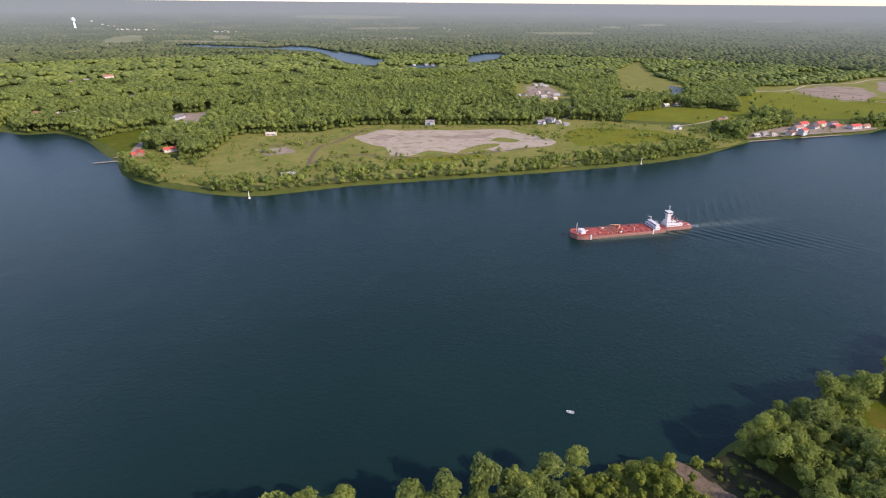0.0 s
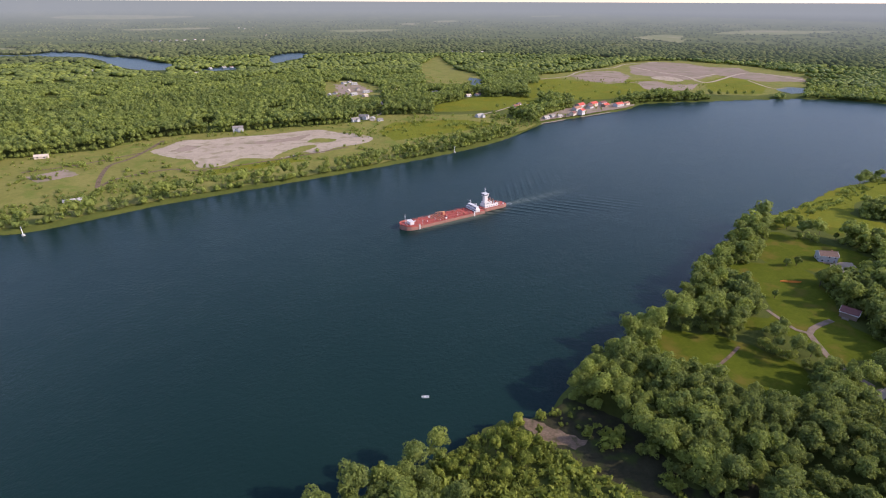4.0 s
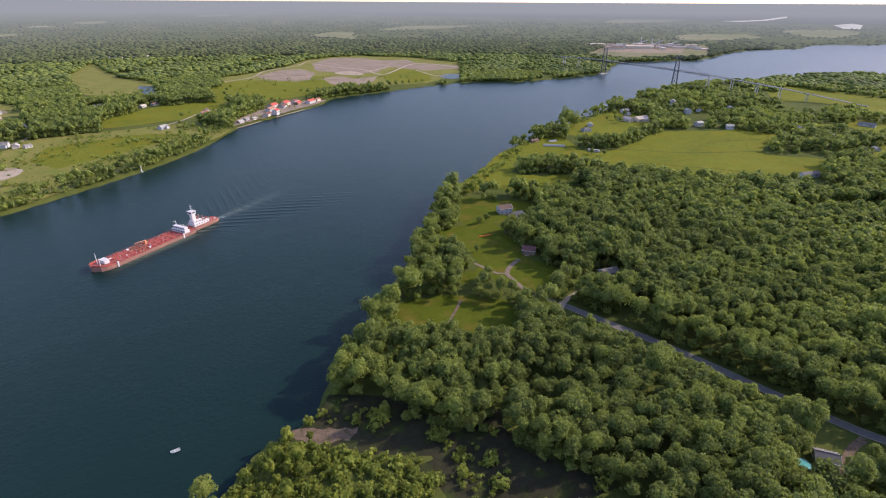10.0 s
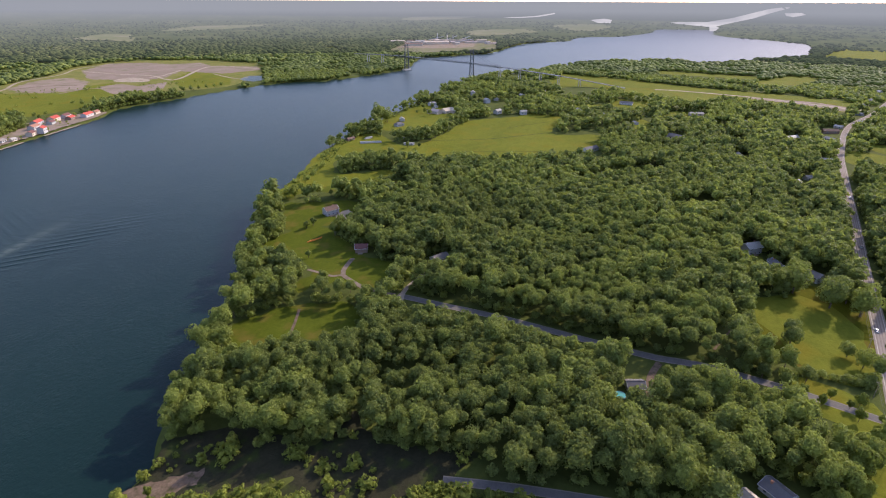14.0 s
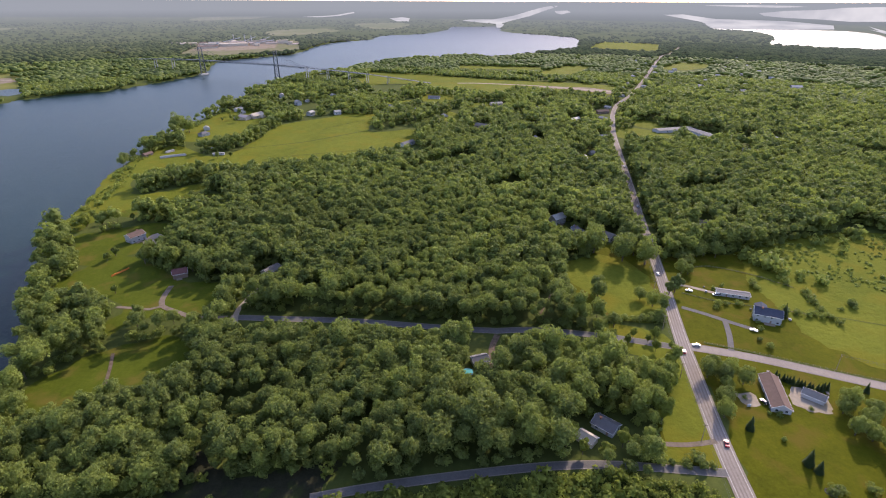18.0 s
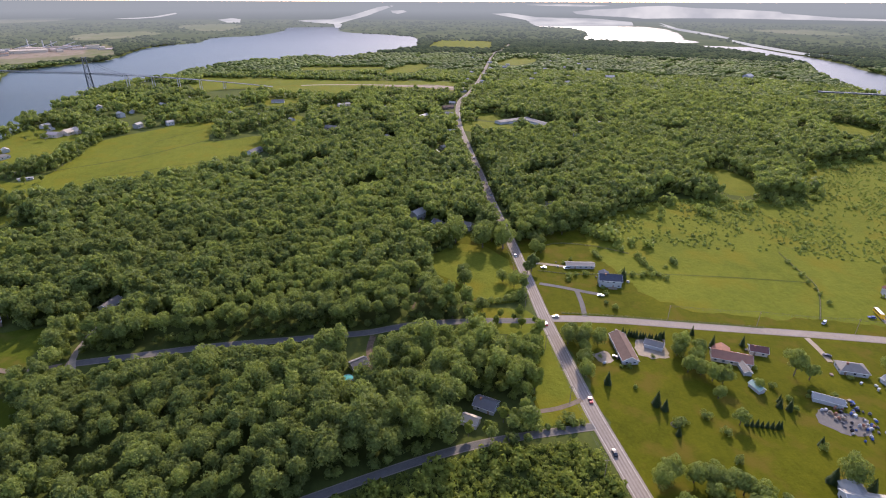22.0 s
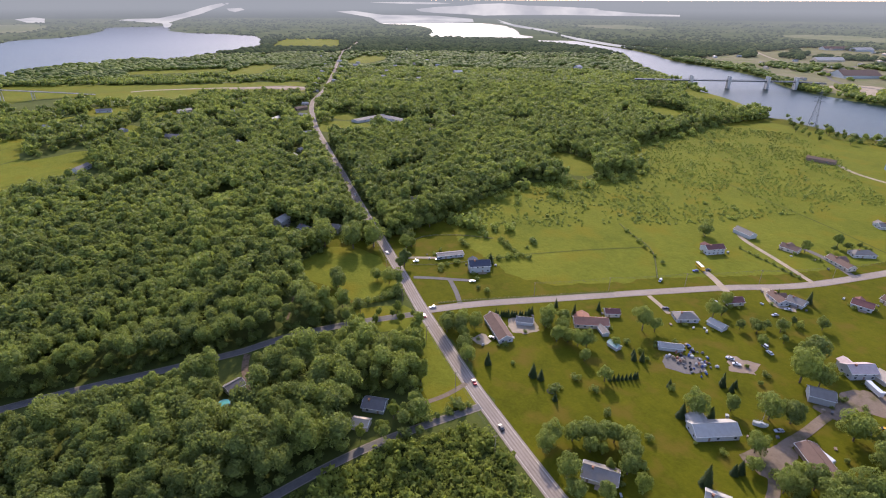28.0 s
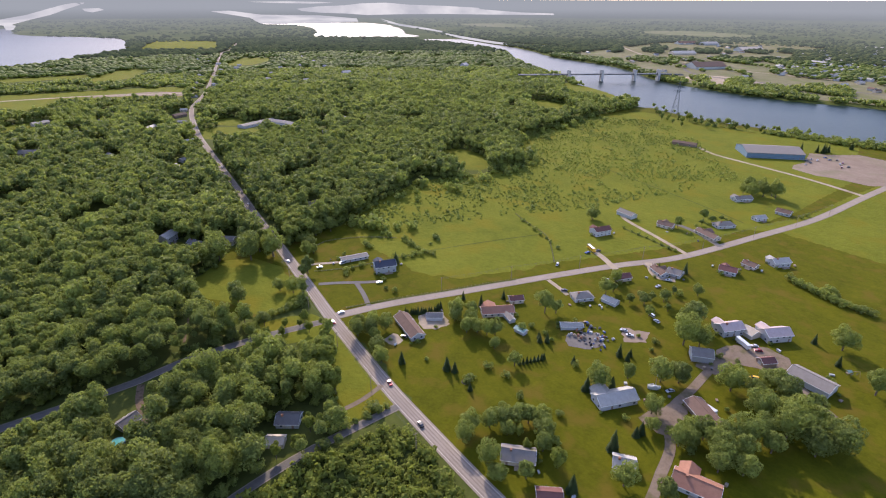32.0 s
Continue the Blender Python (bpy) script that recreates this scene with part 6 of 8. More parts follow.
    for k in range(16):
        x, y, z = r.choice(((r.uniform(97, 103), r.uniform(-3.8, 3), 5.8), (r.uniform(92, 95.5), r.uniform(-3, 2.2), 8.2), (r.uniform(103, 110), r.uniform(-3.5, 3), 3.2)))
        part("deck_gear", boxes((x, y, z, x + r.uniform(0.5, 1.4), y + r.uniform(0.4, 1.2), z + r.uniform(0.5, 1.6))), M[r.choice(("ship_red", "ship_hull", "ship_white", "cable", "yellow"))], tug)
    for z, x0, x1, y in ((4.6, 88, 102, 4.22), (7.0, 88.2, 95.5, 3.22)):
        for s in (-1, 1):
            for k in range(5):
                x = x0 + (x1 - x0) * (k + 0.5) / 5
                part("window", boxes((x - 0.4, s * y - 0.06, z - 0.35, x + 0.4, s * y + 0.06, z + 0.35)), M["glass"], tug)
    part("winch", boxes((105, -1.6, 3.2, 107.5, 1.6, 4.6)), M["ship_hull"], tug)
    bm = bmesh.new()
    for s in (-1, 1):
        for x in range(86, 111, 3):
            rod(bm, (x, s * 4.9, 3.2), (x, s * 4.9, 4.2), 0.05, 0.05, 4)
        rod(bm, (86, s * 4.9, 4.2), (110, s * 4.9, 4.2), 0.05, 0.05, 4)
    part("rail", bm, M["ship_white"], tug)


build_ship()


def build_wake():
    """Low waves that spread from the ship, and the pale churned trail astern."""
    n, m = 190, 110
    u = np.linspace(-25, 250, n)
    v = np.linspace(-95, 95, m)
    U, V = np.meshgrid(u, v, indexing="ij")
    a = np.abs(V)
    start = 84.0
    back = np.maximum(U - start, 0)
    arm = back * 0.36 + 6
    ridge = np.exp(-((a - arm) / (7 + back * 0.10)) ** 2) * (back > 0)
    ph = 2 * np.pi / 8.5 * (0.82 * U - 0.57 * a)
    trans = np.exp(-(a / (10 + back * 0.2)) ** 2) * np.clip(back / 25, 0, 1)
    edge = np.clip((250 - U) / 90, 0, 1) * np.clip((U + 25) / 15, 0, 1) * np.clip((95 - a) / 15, 0, 1)
    Z = (0.34 * ridge * np.sin(ph) + 0.04 * trans * np.sin(2 * np.pi / 11 * U)) * edge
    bowx = np.clip(U, 0, 80)
    side = np.exp(-((a - 9 - bowx * 0.16) / 3.0) ** 2) * (U > 2) * (U < 84)
    Z += 0.16 * side * np.sin(2 * np.pi / 6.0 * (U - 0.8 * a)) * edge
    w = np.stack([U, V, Z + 0.03], -1).reshape(-1, 3)
    i, j = np.meshgrid(np.arange(n - 1), np.arange(m - 1), indexing="ij")
    f = np.stack([i * m + j, (i + 1) * m + j, (i + 1) * m + j + 1, i * m + j + 1], -1).reshape(-1, 4)
    cu, cv = u[:-1] + 0.7, v[:-1] + 0.8
    CU, CV = np.meshgrid(cu, cv, indexing="ij")
    trail = np.exp(-((CV - 0.5 * np.sin(CU / 9)) / (3.2 + 0.035 * np.maximum(CU - 112, 0))) ** 2) * np.clip((CU - 108) / 5, 0, 1) * np.clip((225 - CU) / 100, 0, 1)
    # pale band along both sides of the hull
    hull_band = np.exp(-((np.abs(CV) - 9.5) / 4.5) ** 2) * np.clip((CU - 2) / 20, 0, 1) * np.clip((122 - CU) / 20, 0, 1)
    fleck = 0.88 + 0.12 * np.sin(CU * 1.9 + 3 * np.sin(CV * 1.3)) * np.cos(CV * 2.3 + CU * 0.4)
    me = mesh_np("wake", w, f, M["wake_water"], (np.clip(0.8 * trail + 0.9 * hull_band, 0, 1) * fleck).ravel())
    me.polygons.foreach_set("use_smooth", np.ones(len(me.polygons), bool))
    ob = tagged(new("wake", me), "spreading ripples of the ship's wake", "wake", kind="structure")
    ob.matrix_basis = pose(111, 421, -3.0, 0, 0, 13.2)
    bm = bmesh.new()
    r = random.Random(3)
    for k in range(24):
        x = 111.5 + 16 * (k / 24) ** 1.3
        y = r.uniform(-1, 1) * (1.4 + 0.03 * (x - 112))
        s = r.uniform(0.3, 0.9)
        vs = [bm.verts.new((x + s * 2.4 * math.cos(t), y + s * 0.8 * math.sin(t) * r.uniform(0.6, 1.2), 0.10 + 0.004 * k)) for t in np.linspace(0, 2 * math.pi, 9)[:-1]]
        bm.faces.new(vs)
    ob = part("churned_water", bm, M["foam"])
    tagged(ob, "pale green churned water behind the tug", "wake", kind="structure")
    ob.matrix_basis = pose(111, 421, -3.0, 0, 0, 13.2)


M["foam"] = paint("aerated_water", (0.16, 0.18, 0.17), 0.35, 0, 0.4, 0.3)
build_wake()


def build_boat():
    b = empty("motor_boat", pose(62, 204, -3.0, 0, 0, -15) @ Matrix.Diagonal((0.62, 0.62, 0.62, 1)), label="small white open motor boat resting on the river", category="boat")
    bm = hull_mesh(6.4, 2.3, 0.85, 0.35, 2.6, 0, 14)
    part("hull", bm, M["white"], b)
    part("deck", deck_mesh(6.4, 2.3, 0.8, 0.35, 2.6, 0, 14, lower=0.35), M["wall_grey"], b)
    part("console", boxes((2.6, -0.5, 0.45, 3.3, 0.5, 1.5)), M["white"], b)
    part("windscreen", boxes((2.5, -0.55, 1.5, 2.58, 0.55, 1.9)), M["glass"], b)
    part("seat", boxes((4.2, -0.9, 0.45, 4.8, 0.9, 0.9)), M["wall_grey"], b)
    part("outboard", boxes((6.35, -0.25, 0.2, 6.8, 0.25, 1.3)), M["car_black"], b)


build_boat()

# ---- bridges ----
def build_suspension_bridge():
    br = empty("suspension_bridge", pose(1425, 400, -3), label="grey steel suspension bridge with two slender towers over the river", category="bridge")
    o = Vector((1425, 400, -3))
    A, B = Vector((1425, 400, 36)), Vector((1533, 631, 36))
    ax = (B - A).normalized()
    nn = Vector((-ax.y, ax.x, 0))
    line = [B + ax * 250 - Vector((0, 0, 8)), B + ax * 110 - Vector((0, 0, 2)), B, A, A - ax * 95 - Vector((0, 0, 3)), Vector((1346, 160, 22)), Vector((1345, 60, 9)), Vector((1350, 5, 0.5))]
    for a, b in zip(line, line[1:]):
        bm = bmesh.new()
        beam(bm, a - o, b - o, 11, 0.8)
        part("deck_span", bm, M["steel"], br)
    for a, b in ((line[1], B), (B, A), (A, line[4])):
        for s in (-1, 1):
            bm = bmesh.new()
            off = nn * 5.2 * s
            n = max(4, int((b - a).length / 7))
            for i in range(n):
                p, q = a + (b - a) * (i / n) + off - o, a + (b - a) * ((i + 1) / n) + off - o
                beam(bm, p, q, 0.5, 0.5)
                beam(bm, p - Vector((0, 0, 3.2)), q - Vector((0, 0, 3.2)), 0.5, 0.5)
                rod(bm, p - Vector((0, 0, 3.4)), q - Vector((0, 0, 0.2)), 0.22, 0.22, 4)
                rod(bm, p - Vector((0, 0, 3.4)), p, 0.2, 0.2, 4)
            part("truss", bm, M["steel"], br, "dark steel stiffening truss")
    for t in (A, B):
        bm = bmesh.new()
        for s in (-1, 1):
            rod(bm, t - o + nn * 8.5 * s - Vector((0, 0, 40)), t - o + nn * 5.6 * s + Vector((0, 0, 33)), 1.7, 1.1, 6)
        for z0, z1 in ((-36, -18), (-18, -5), (3, 17), (17, 31)):
            for s in (-1, 1):
                f0, f1 = 8.5 - 2.9 * (z0 + 43) / 76, 8.5 - 2.9 * (z1 + 43) / 76
                rod(bm, t - o + nn * f0 * s + Vector((0, 0, z0)), t - o - nn * f1 * s + Vector((0, 0, z1)), 0.5, 0.5, 5)
            rod(bm, t - o + nn * f1 + Vector((0, 0, z1)), t - o - nn * f1 + Vector((0, 0, z1)), 0.7, 0.7, 6)
        tw = part("tower", bm, M["steel"], br, "cross-braced steel tower")
        bm = bmesh.new()
        box(bm, -6, -14, -6, 6, 14, 3.5)
        bmesh.ops.bevel(bm, geom=list(bm.edges), offset=1.2, segments=2, affect="EDGES")
        bm.transform(Matrix.Translation(Vector((t.x, t.y, -3)) - o) @ Matrix.Rotation(math.atan2(ax.y, ax.x), 4, "Z"))
        part("pier", bm, M["concrete"], tw, "concrete tower pier in the water")
    for s in (-1, 1):
        bm = bmesh.new()
        off = nn * 5.6 * s
        spans = [(A + Vector((0, 0, 33)), B + Vector((0, 0, 33)), 30), (A + Vector((0, 0, 33)), line[4] + Vector((0, 0, 1)), 7), (B + Vector((0, 0, 33)), line[1] + Vector((0, 0, 1)), 7)]
        for a, b, sag in spans:
            prev = None
            for i in range(25):
                t = i / 24
                p = a + (b - a) * t - Vector((0, 0, 4 * sag * t * (1 - t))) + off - o
                if prev is not None:
                    rod(bm, prev, p, 0.22, 0.22, 5)
                prev = p
                base = A.z if sag > 10 else (a.z - 33) + (b.z - 1 - a.z + 33) * t
                if i % 2 == 0 and p.z + o.z - base > 1.5:
                    hg = bmesh.new()
                    rod(hg, p, (p.x, p.y, base - o.z), 0.07, 0.07, 4)
                    part("hanger", hg, M["cable"], br)
        part("main_cable", bm, M["cable"], br)
    for p in (line[4], line[4] + (line[5] - line[4]) * 0.35, line[4] + (line[5] - line[4]) * 0.7, line[5], (line[5] + line[6]) / 2, line[1], (line[0] + line[1]) / 2):
        bm = bmesh.new()
        for s in (-1, 1):
            rod(bm, Vector((p.x, p.y, -2)) - o + nn * 4.2 * s, p - o + nn * 3.6 * s - Vector((0, 0, 0.8)), 1.0, 0.8, 8)
        rod(bm, p - o + nn * 4.4 - Vector((0, 0, 1.6)), p - o - nn * 4.4 - Vector((0, 0, 1.6)), 0.9, 0.9, 6)
        part("approach_pier", bm, M["concrete"], br)
    bm = bmesh.new()
    for a, b in zip(line, line[1:]):
        for s in (-1, 1):
            off = nn * 5.3 * s + Vector((0, 0, 1.0)) - o
            rod(bm, a + off, b + off, 0.14, 0.14, 4)
    part("railing", bm, M["steel"], br)


def build_north_bridge():
    P = [Vector((862, -1088, 15)), Vector((782, -1189, 15)), Vector((729, -1256, 15)), Vector((675, -1323, 15)), Vector((636, -1372, 15)), Vector((596, -1424, 12))]
    br = empty("girder_bridge", pose(P[1].x, P[1].y, -3), label="low steel girder bridge on tall concrete piers", category="bridge")
    o = Vector((P[1].x, P[1].y, -3))
    for a, b in zip(P, P[1:]):
        bm = bmesh.new()
        beam(bm, a - o, b - o, 9, 2.6)
        part("deck_span", bm, M["steel"], br, "dark steel deck girder")
    ax = (P[4] - P[0]).normalized()
    nn = Vector((-ax.y, ax.x, 0))
    for p in P[1:5]:
        bm = bmesh.new()
        for s in (-1, 1):
            beam(bm, p - o + nn * (5.6 * s) - ax * 3 + Vector((0, 0, 9)), p - o + nn * (5.6 * s) + ax * 3 + Vector((0, 0, 9)), 2.2, 27)
        beam(bm, p - o - nn * 5 + Vector((0, 0, -3)), p - o + nn * 5 + Vector((0, 0, -3)), 5, 16)
        part("pier", bm, M["concrete"], br, "tall grey concrete pier")
    bm = bmesh.new()
    for a, b in zip(P, P[1:]):
        for s in (-1, 1):
            rod(bm, a - o + nn * 4.2 * s + Vector((0, 0, 1.1)), b - o + nn * 4.2 * s + Vector((0, 0, 1.1)), 0.15, 0.15, 4)
    part("railing", bm, M["steel"], br)


build_suspension_bridge()
build_north_bridge()


def build_pylon(x, y, h):
    py = empty("transmission_tower", pose(x, y, 0, 0, 0, 35), label="tall grey lattice power transmission tower on the river bank", category="power tower")
    bm = bmesh.new()
    prev = None
    for k in range(9):
        t = k / 8
        w = 5.0 * (1 - t) ** 1.2 + 0.7
        ring = [(-w, -w, h * t), (w, -w, h * t), (w, w, h * t), (-w, w, h * t)]
        if prev:
            for i in range(4):
                j = (i + 1) % 4
                rod(bm, prev[i], ring[i], 0.22, 0.2, 4)
                rod(bm, prev[i], ring[j], 0.12, 0.12, 4)
                rod(bm, ring[i], ring[j], 0.12, 0.12, 4)
        prev = ring
    part("lattice", bm, M["steel"], py)
    for z, w in ((h * 0.72, 9), (h * 0.83, 7.5), (h * 0.94, 6)):
        bm = bmesh.new()
        for s in (-1, 1):
            rod(bm, (0, 0, z + 1.2), (s * w, 0, z), 0.2, 0.12, 4)
            rod(bm, (0, 0, z - 1.0), (s * w, 0, z), 0.2, 0.12, 4)
            rod(bm, (s * w, 0, z), (s * w, 0, z - 1.8), 0.12, 0.12, 5)
        part("cross_arm", bm, M["steel"], py)


build_pylon(394, -938, 58)

# ---- trees and bushes round the houses ----
def belt(text, s0, s1, label):
    """Distant trees standing together, joined into one belt."""
    x, y = np.array(path(text)).T
    s = rng.uniform(s0, s1, len(x))
    scatter("tree_belt", [leafy(4.8, 1.1, 230 + i, 9, 120, 0.95, 0.45, 1, 0.66) for i in range(3)], x, y, 6.4 * s, s, label)


def grove(text, kinds, label="", group=""):
    """Single trees: place and size."""
    for k, (x, y, size) in enumerate(path(text)):
        plant(kinds[k % len(kinds)], x, y, size, label, group)


grove("80,-235,1.05 73,-241,1.1 86,-276,1.3 79,-281,0.95 92,-300,1.4 52,-254,1.2 38,-269,1.1 30,-262,1.35 35,-244,1.15 24,-251,1.25 13,-250,1.3 4,-246,1.2 41,-257,0.9 18,-264,1.0 22,-238,1.2 10,-236,1.1", YARD, "leafy yard tree beside the gravel drive", "yard trees")
grove("54,-207,0.8 48,-210,0.95 43,-208,0.85 54,-198,0.7 50,-202,0.75 38,-203,0.9 40,-214,0.95 32,-212,1.0 33,-222,1.05 60,-161,0.85 45,-167,0.85 36,-196,0.8 28,-202,0.9 24,-224,1.0 30,-232,0.9", YARD, "dense tree below the gravel drive", "yard trees")
grove("100,-207,0.95 93,-225,0.7 72,-209,0.75 67,-199,0.6", YARD, "leafy tree beside the white-roofed house", "yard trees")
grove("21,-337,1.15 0,-304,1.1 -14,-312,1.0", YARD, "round tree standing alone on the lawn", "lawn trees")
grove("125,-138,0.8 120,-146,0.85 117,-152,0.8 113,-157,0.85 109,-161,0.85 104,-164,0.8 99,-159,0.85 94,-152,0.8 106,-129,0.8 98,-126,0.7 90,-135,0.75 122,-131,0.7 111,-148,0.6", YARD, "dense tree of a clump round a house", "clump round the house")
grove("99,-147,0.8 95,-145,0.75 84,-149,1.25 107,-151,0.9", ["bank0", "bank1", "bank2"], "light green young tree beside the house", "clump round the house")
grove("223,-145,0.8 219,-151,0.85 217,-161,0.75 223,-155,0.8 213,-150,0.7 203,-144,0.75 193,-139,0.7 229,-151,0.75", YARD, "full-crowned tree near the road corner", "roadside trees")
grove("199,-203,0.8 192,-210,0.85 195,-198,0.7 177,-199,0.75 181,-194,0.8 171,-201,0.7 168,-205,0.75 159,-194,0.6 186,-203,0.7", YARD, "garden tree beside the orange-roofed house", "garden trees")
grove("141,-190,0.85 162,-246,1.2 157,-251,0.95 147,-294,0.9 146,-302,0.85 131,-297,0.65 123,-301,0.7 123,-311,0.65 116,-314,0.7 116,-329,0.6 114,-290,0.7 127,-305,0.6 109,-305,0.55 159,-219,0.5", BROAD, "slender garden tree behind the roadside houses", "garden trees")
grove("227,-407,0.9 166,-446,0.8 152,-316,0.7 104,-339,0.6", YARD, "garden tree behind the roadside houses", "garden trees")
grove("103,-201,1.15 94,-210,1.35 73,-175,1.25 70,-190,1.0 69,-193,0.95 73,-143,1.45 164,-161,1.1 160,-163,1.05 185,-147,0.95 120,-215,0.8 106,-239,0.9 102,-244,0.8 101,-239,0.7 210,-221,0.85 195,-222,0.95 192,-241,0.9 145,-218,0.75 148,-221,0.7 142,-221,0.75 139,-354,1.0 124,-365,1.0 34,-333,0.95 19,-318,0.8 144,-158,0.8 282,-222,1.1", ["conifer0", "conifer1"], "", "conifers on the lawns")
row_of("313,-165 310,-160", ["broad4"], 1.2, 1.4, "tall narrow tree shading the road", "roadside trees")
row_of("159,-583 150,-580 142,-589 137,-599 151,-610 158,-597 132,-594", YARD, 0.9, 1.2, "tall tree of a grove behind the houses", "grove")
row_of("140,-193 139,-195 138,-197 137,-199 136,-201 135,-203 134,-205 134,-207", ["conifer1"], 0.55, 0.65, "small clipped conifer in a straight row", "row of small conifers")
row_of("149,-162 151,-163 150,-166 194,-166 178,-159 150,-178 323,-225 330,-228 318,-225 97,-550 95,-560 267,-199 229,-173 118,-214 249,-194 256,-192 293,-184", ["bush0", "bush1", "bush2"], 0.8, 1.5, "", "garden bushes")
row_of("311,-254 303,-253 295,-252 288,-250 282,-250 278,-251 273,-252 280,-245 282,-238 285,-232 287,-226 296,-200 297,-193 297,-187 307,-253 299,-252 291,-251 284,-242", ["bush0", "bush1"], 0.9, 1.6, "ragged hedge bush on a field boundary", "boundary hedge")
row_of("156,-461 154,-467 152,-473 150,-479 148,-485 146,-491 144,-497 140,-497 157,-479 152,-493", ["bush1", "broad2"], 0.5, 1.1, "shrub of a thick garden hedge", "garden hedge")
row_of("67,-409 62,-405 57,-403 52,-401 48,-400 44,-398 40,-397 36,-396 32,-395 27,-395 23,-394 18,-394 43,-408 39,-406", ["bush0", "bush1"], 1.3, 2.2, "dark bush of a hedge band in the meadow", "meadow hedge")
row_of("222,-181 221,-182 220,-184 219,-185 218,-186 217,-187 216,-189 215,-190 214,-191 213,-193 212,-194 211,-196 211,-198 212,-200 212,-202", ["conifer1"], 0.62, 0.78, "dark clipped conifer of a tall dense hedge", "conifer hedge")
row_of("260,-356 249,-350 239,-345 231,-342 224,-338 213,-333 269,-359", ["bush0", "bush2"], 0.8, 1.3, "low bush along a field edge", "field edge bushes")
row_of("198,-410 189,-408 182,-406 174,-405 167,-403 159,-400 152,-398 146,-397", ["bush0", "bush2"], 0.6, 1.1, "low brownish bush along a ditch", "ditch bushes")
grove("377,-127,1.45 380,-115,1.2 362,-145,1.5 356,-160,1.45 372,-157,1.1 295,-143,0.8 304,-138,0.75 306,-110,1.0", YARD, "broad shade tree on the roadside lawn", "roadside trees")
grove("168,-74,1.25 175,-84,1.35 170,-88,1.2 176,-59,1.5 171,-65,1.1 181,-62,1.2", ["bank0", "bank1", "bank2"], "light green young tree beside the lane", "lane trees")
grove("168,-93,1.5 166,-97,1.7 165,-102,1.2 164,-108,1.4 166,-114,2.0 163,-115,1.6 163,-119,1.0", ["bush0", "bush1", "bush2"], "rounded bush between the driveway and the lane", "lane bushes")
grove("224,-124,2.0 206,-113,2.1 189,-107,2.0 199,-103,2.2 213,-121,1.7 219,-115,1.9", ["bank1", "bank0"], "tall slender tree at the edge of the roadside wood", "roadside trees")
row_of("276,-82 268,-89 283,-103 271,-110 316,-112 295,-95 288,-88 262,-98 280,-95", BROAD, 0.75, 1.0, "tree at the wood's edge beside the lawn", "roadside trees")
row_of("278,-109 279,-114 279,-119 278,-124 278,-128 278,-132 277,-136 277,-140", ["bush0", "bush1"], 1.3, 2.0, "ragged dark hedge bush beside the lawn", "lawn hedge")
row_of("260,-118 258,-130 259,-106 255,-125 248,-136 252,-112 246,-126", ["bank0", "bank1", "bank2"], 0.7, 1.0, "young light green tree in rough grass", "young trees")
row_of("358,-189 351,-190 369,-206 372,-213 368,-220 338,-180 340,-186 392,-193 396,-201 380,-215 385,-205", YARD, 0.7, 1.0, "tree beside the main road", "roadside trees")
row_of("346,283 446,312 366,249 374,247 361,218 372,219 365,205 420,224 294,253 300,257 291,242 284,232 270,221 268,211 276,226 299,219 292,212 253,228 258,232 237,219 246,205 254,197 219,216 226,214 264,203", BROAD, 0.7, 1.05, "shoreline tree above the river", "shore trees")
row_of("271,178 277,182 284,184 316,216 272,165 278,160 286,205 348,177 450,272 457,264 461,255 464,245 448,285 440,294 312,268 330,279 322,274 436,309 452,308", BROAD, 0.6, 0.95, "tree between the shore lawns", "shore trees")
grove("795,378,1.9 812,386,1.9 826,390,1.6 803,368,1.5", YARD, "tall spreading tree at the river's edge", "point trees")
grove("900,338,0.8 930,352,0.9 912,330,0.7 880,322,0.8 892,350,0.6 946,340,0.9", BROAD, "small garden tree on the open point", "point trees")
grove("360,283,2.0 354,285,1.7 357,278,1.6 262,225,1.6 436,305,1.6 430,302,1.4", ["bank1", "bank0"], "tall light green poplar above the river", "shore trees")
row_of("97,165 88,159 74,152 81,155 80,149 90,144 100,152 67,152 58,151 78,140 104,158 62,146 70,143 52,149 48,145 93,152 86,150 96,146", ["bank0", "bank1", "bank2"], 0.65, 1.25, "young yellow-green tree on the sandy river bank", "bank trees")
row_of("804,390 820,387 842,386 679,371 618,369 630,372 657,377 659,273 666,259 708,258 728,257 770,254 800,255 738,279 805,275", BROAD, 0.7, 1.1, "tree on the river point", "point trees")

belt("758,951 777,950 801,946 816,935 831,933 839,919 873,925 894,924 912,920 932,929 948,918 961,909 983,908 1003,904 1022,899 1045,898 786,986 872,971 921,961 972,949 616,1083 599,1033 606,1016 615,1002 628,994 636,988 668,1185 648,1127 747,970", 0.75, 1.25, "belt of broadleaf trees: far shore trees")
belt("407,866 404,842 409,827 430,849 422,817 443,840 445,826 457,831 472,902 494,916 493,887 489,862 372,795 344,753 342,774 394,780 440,924 462,939 294,787 306,789", 0.5, 0.95, "belt of broadleaf trees: far bank trees")
row_of("230,-410", YARD, 0.8, 0.9, "single full tree in the meadow", "lawn trees")

row_of("138,-180 123,-172 102,-176 93,-160 96,-257 108,-265 98,-266 67,-279 58,-281 42,-251 60,-213 60,-204 49,-199 59,-230 158,-227 148,-227 141,-224 119,-298 116,-317 113,-331", ["bush0", "bush1", "bush2"], 0.8, 1.6, "", "garden bushes")

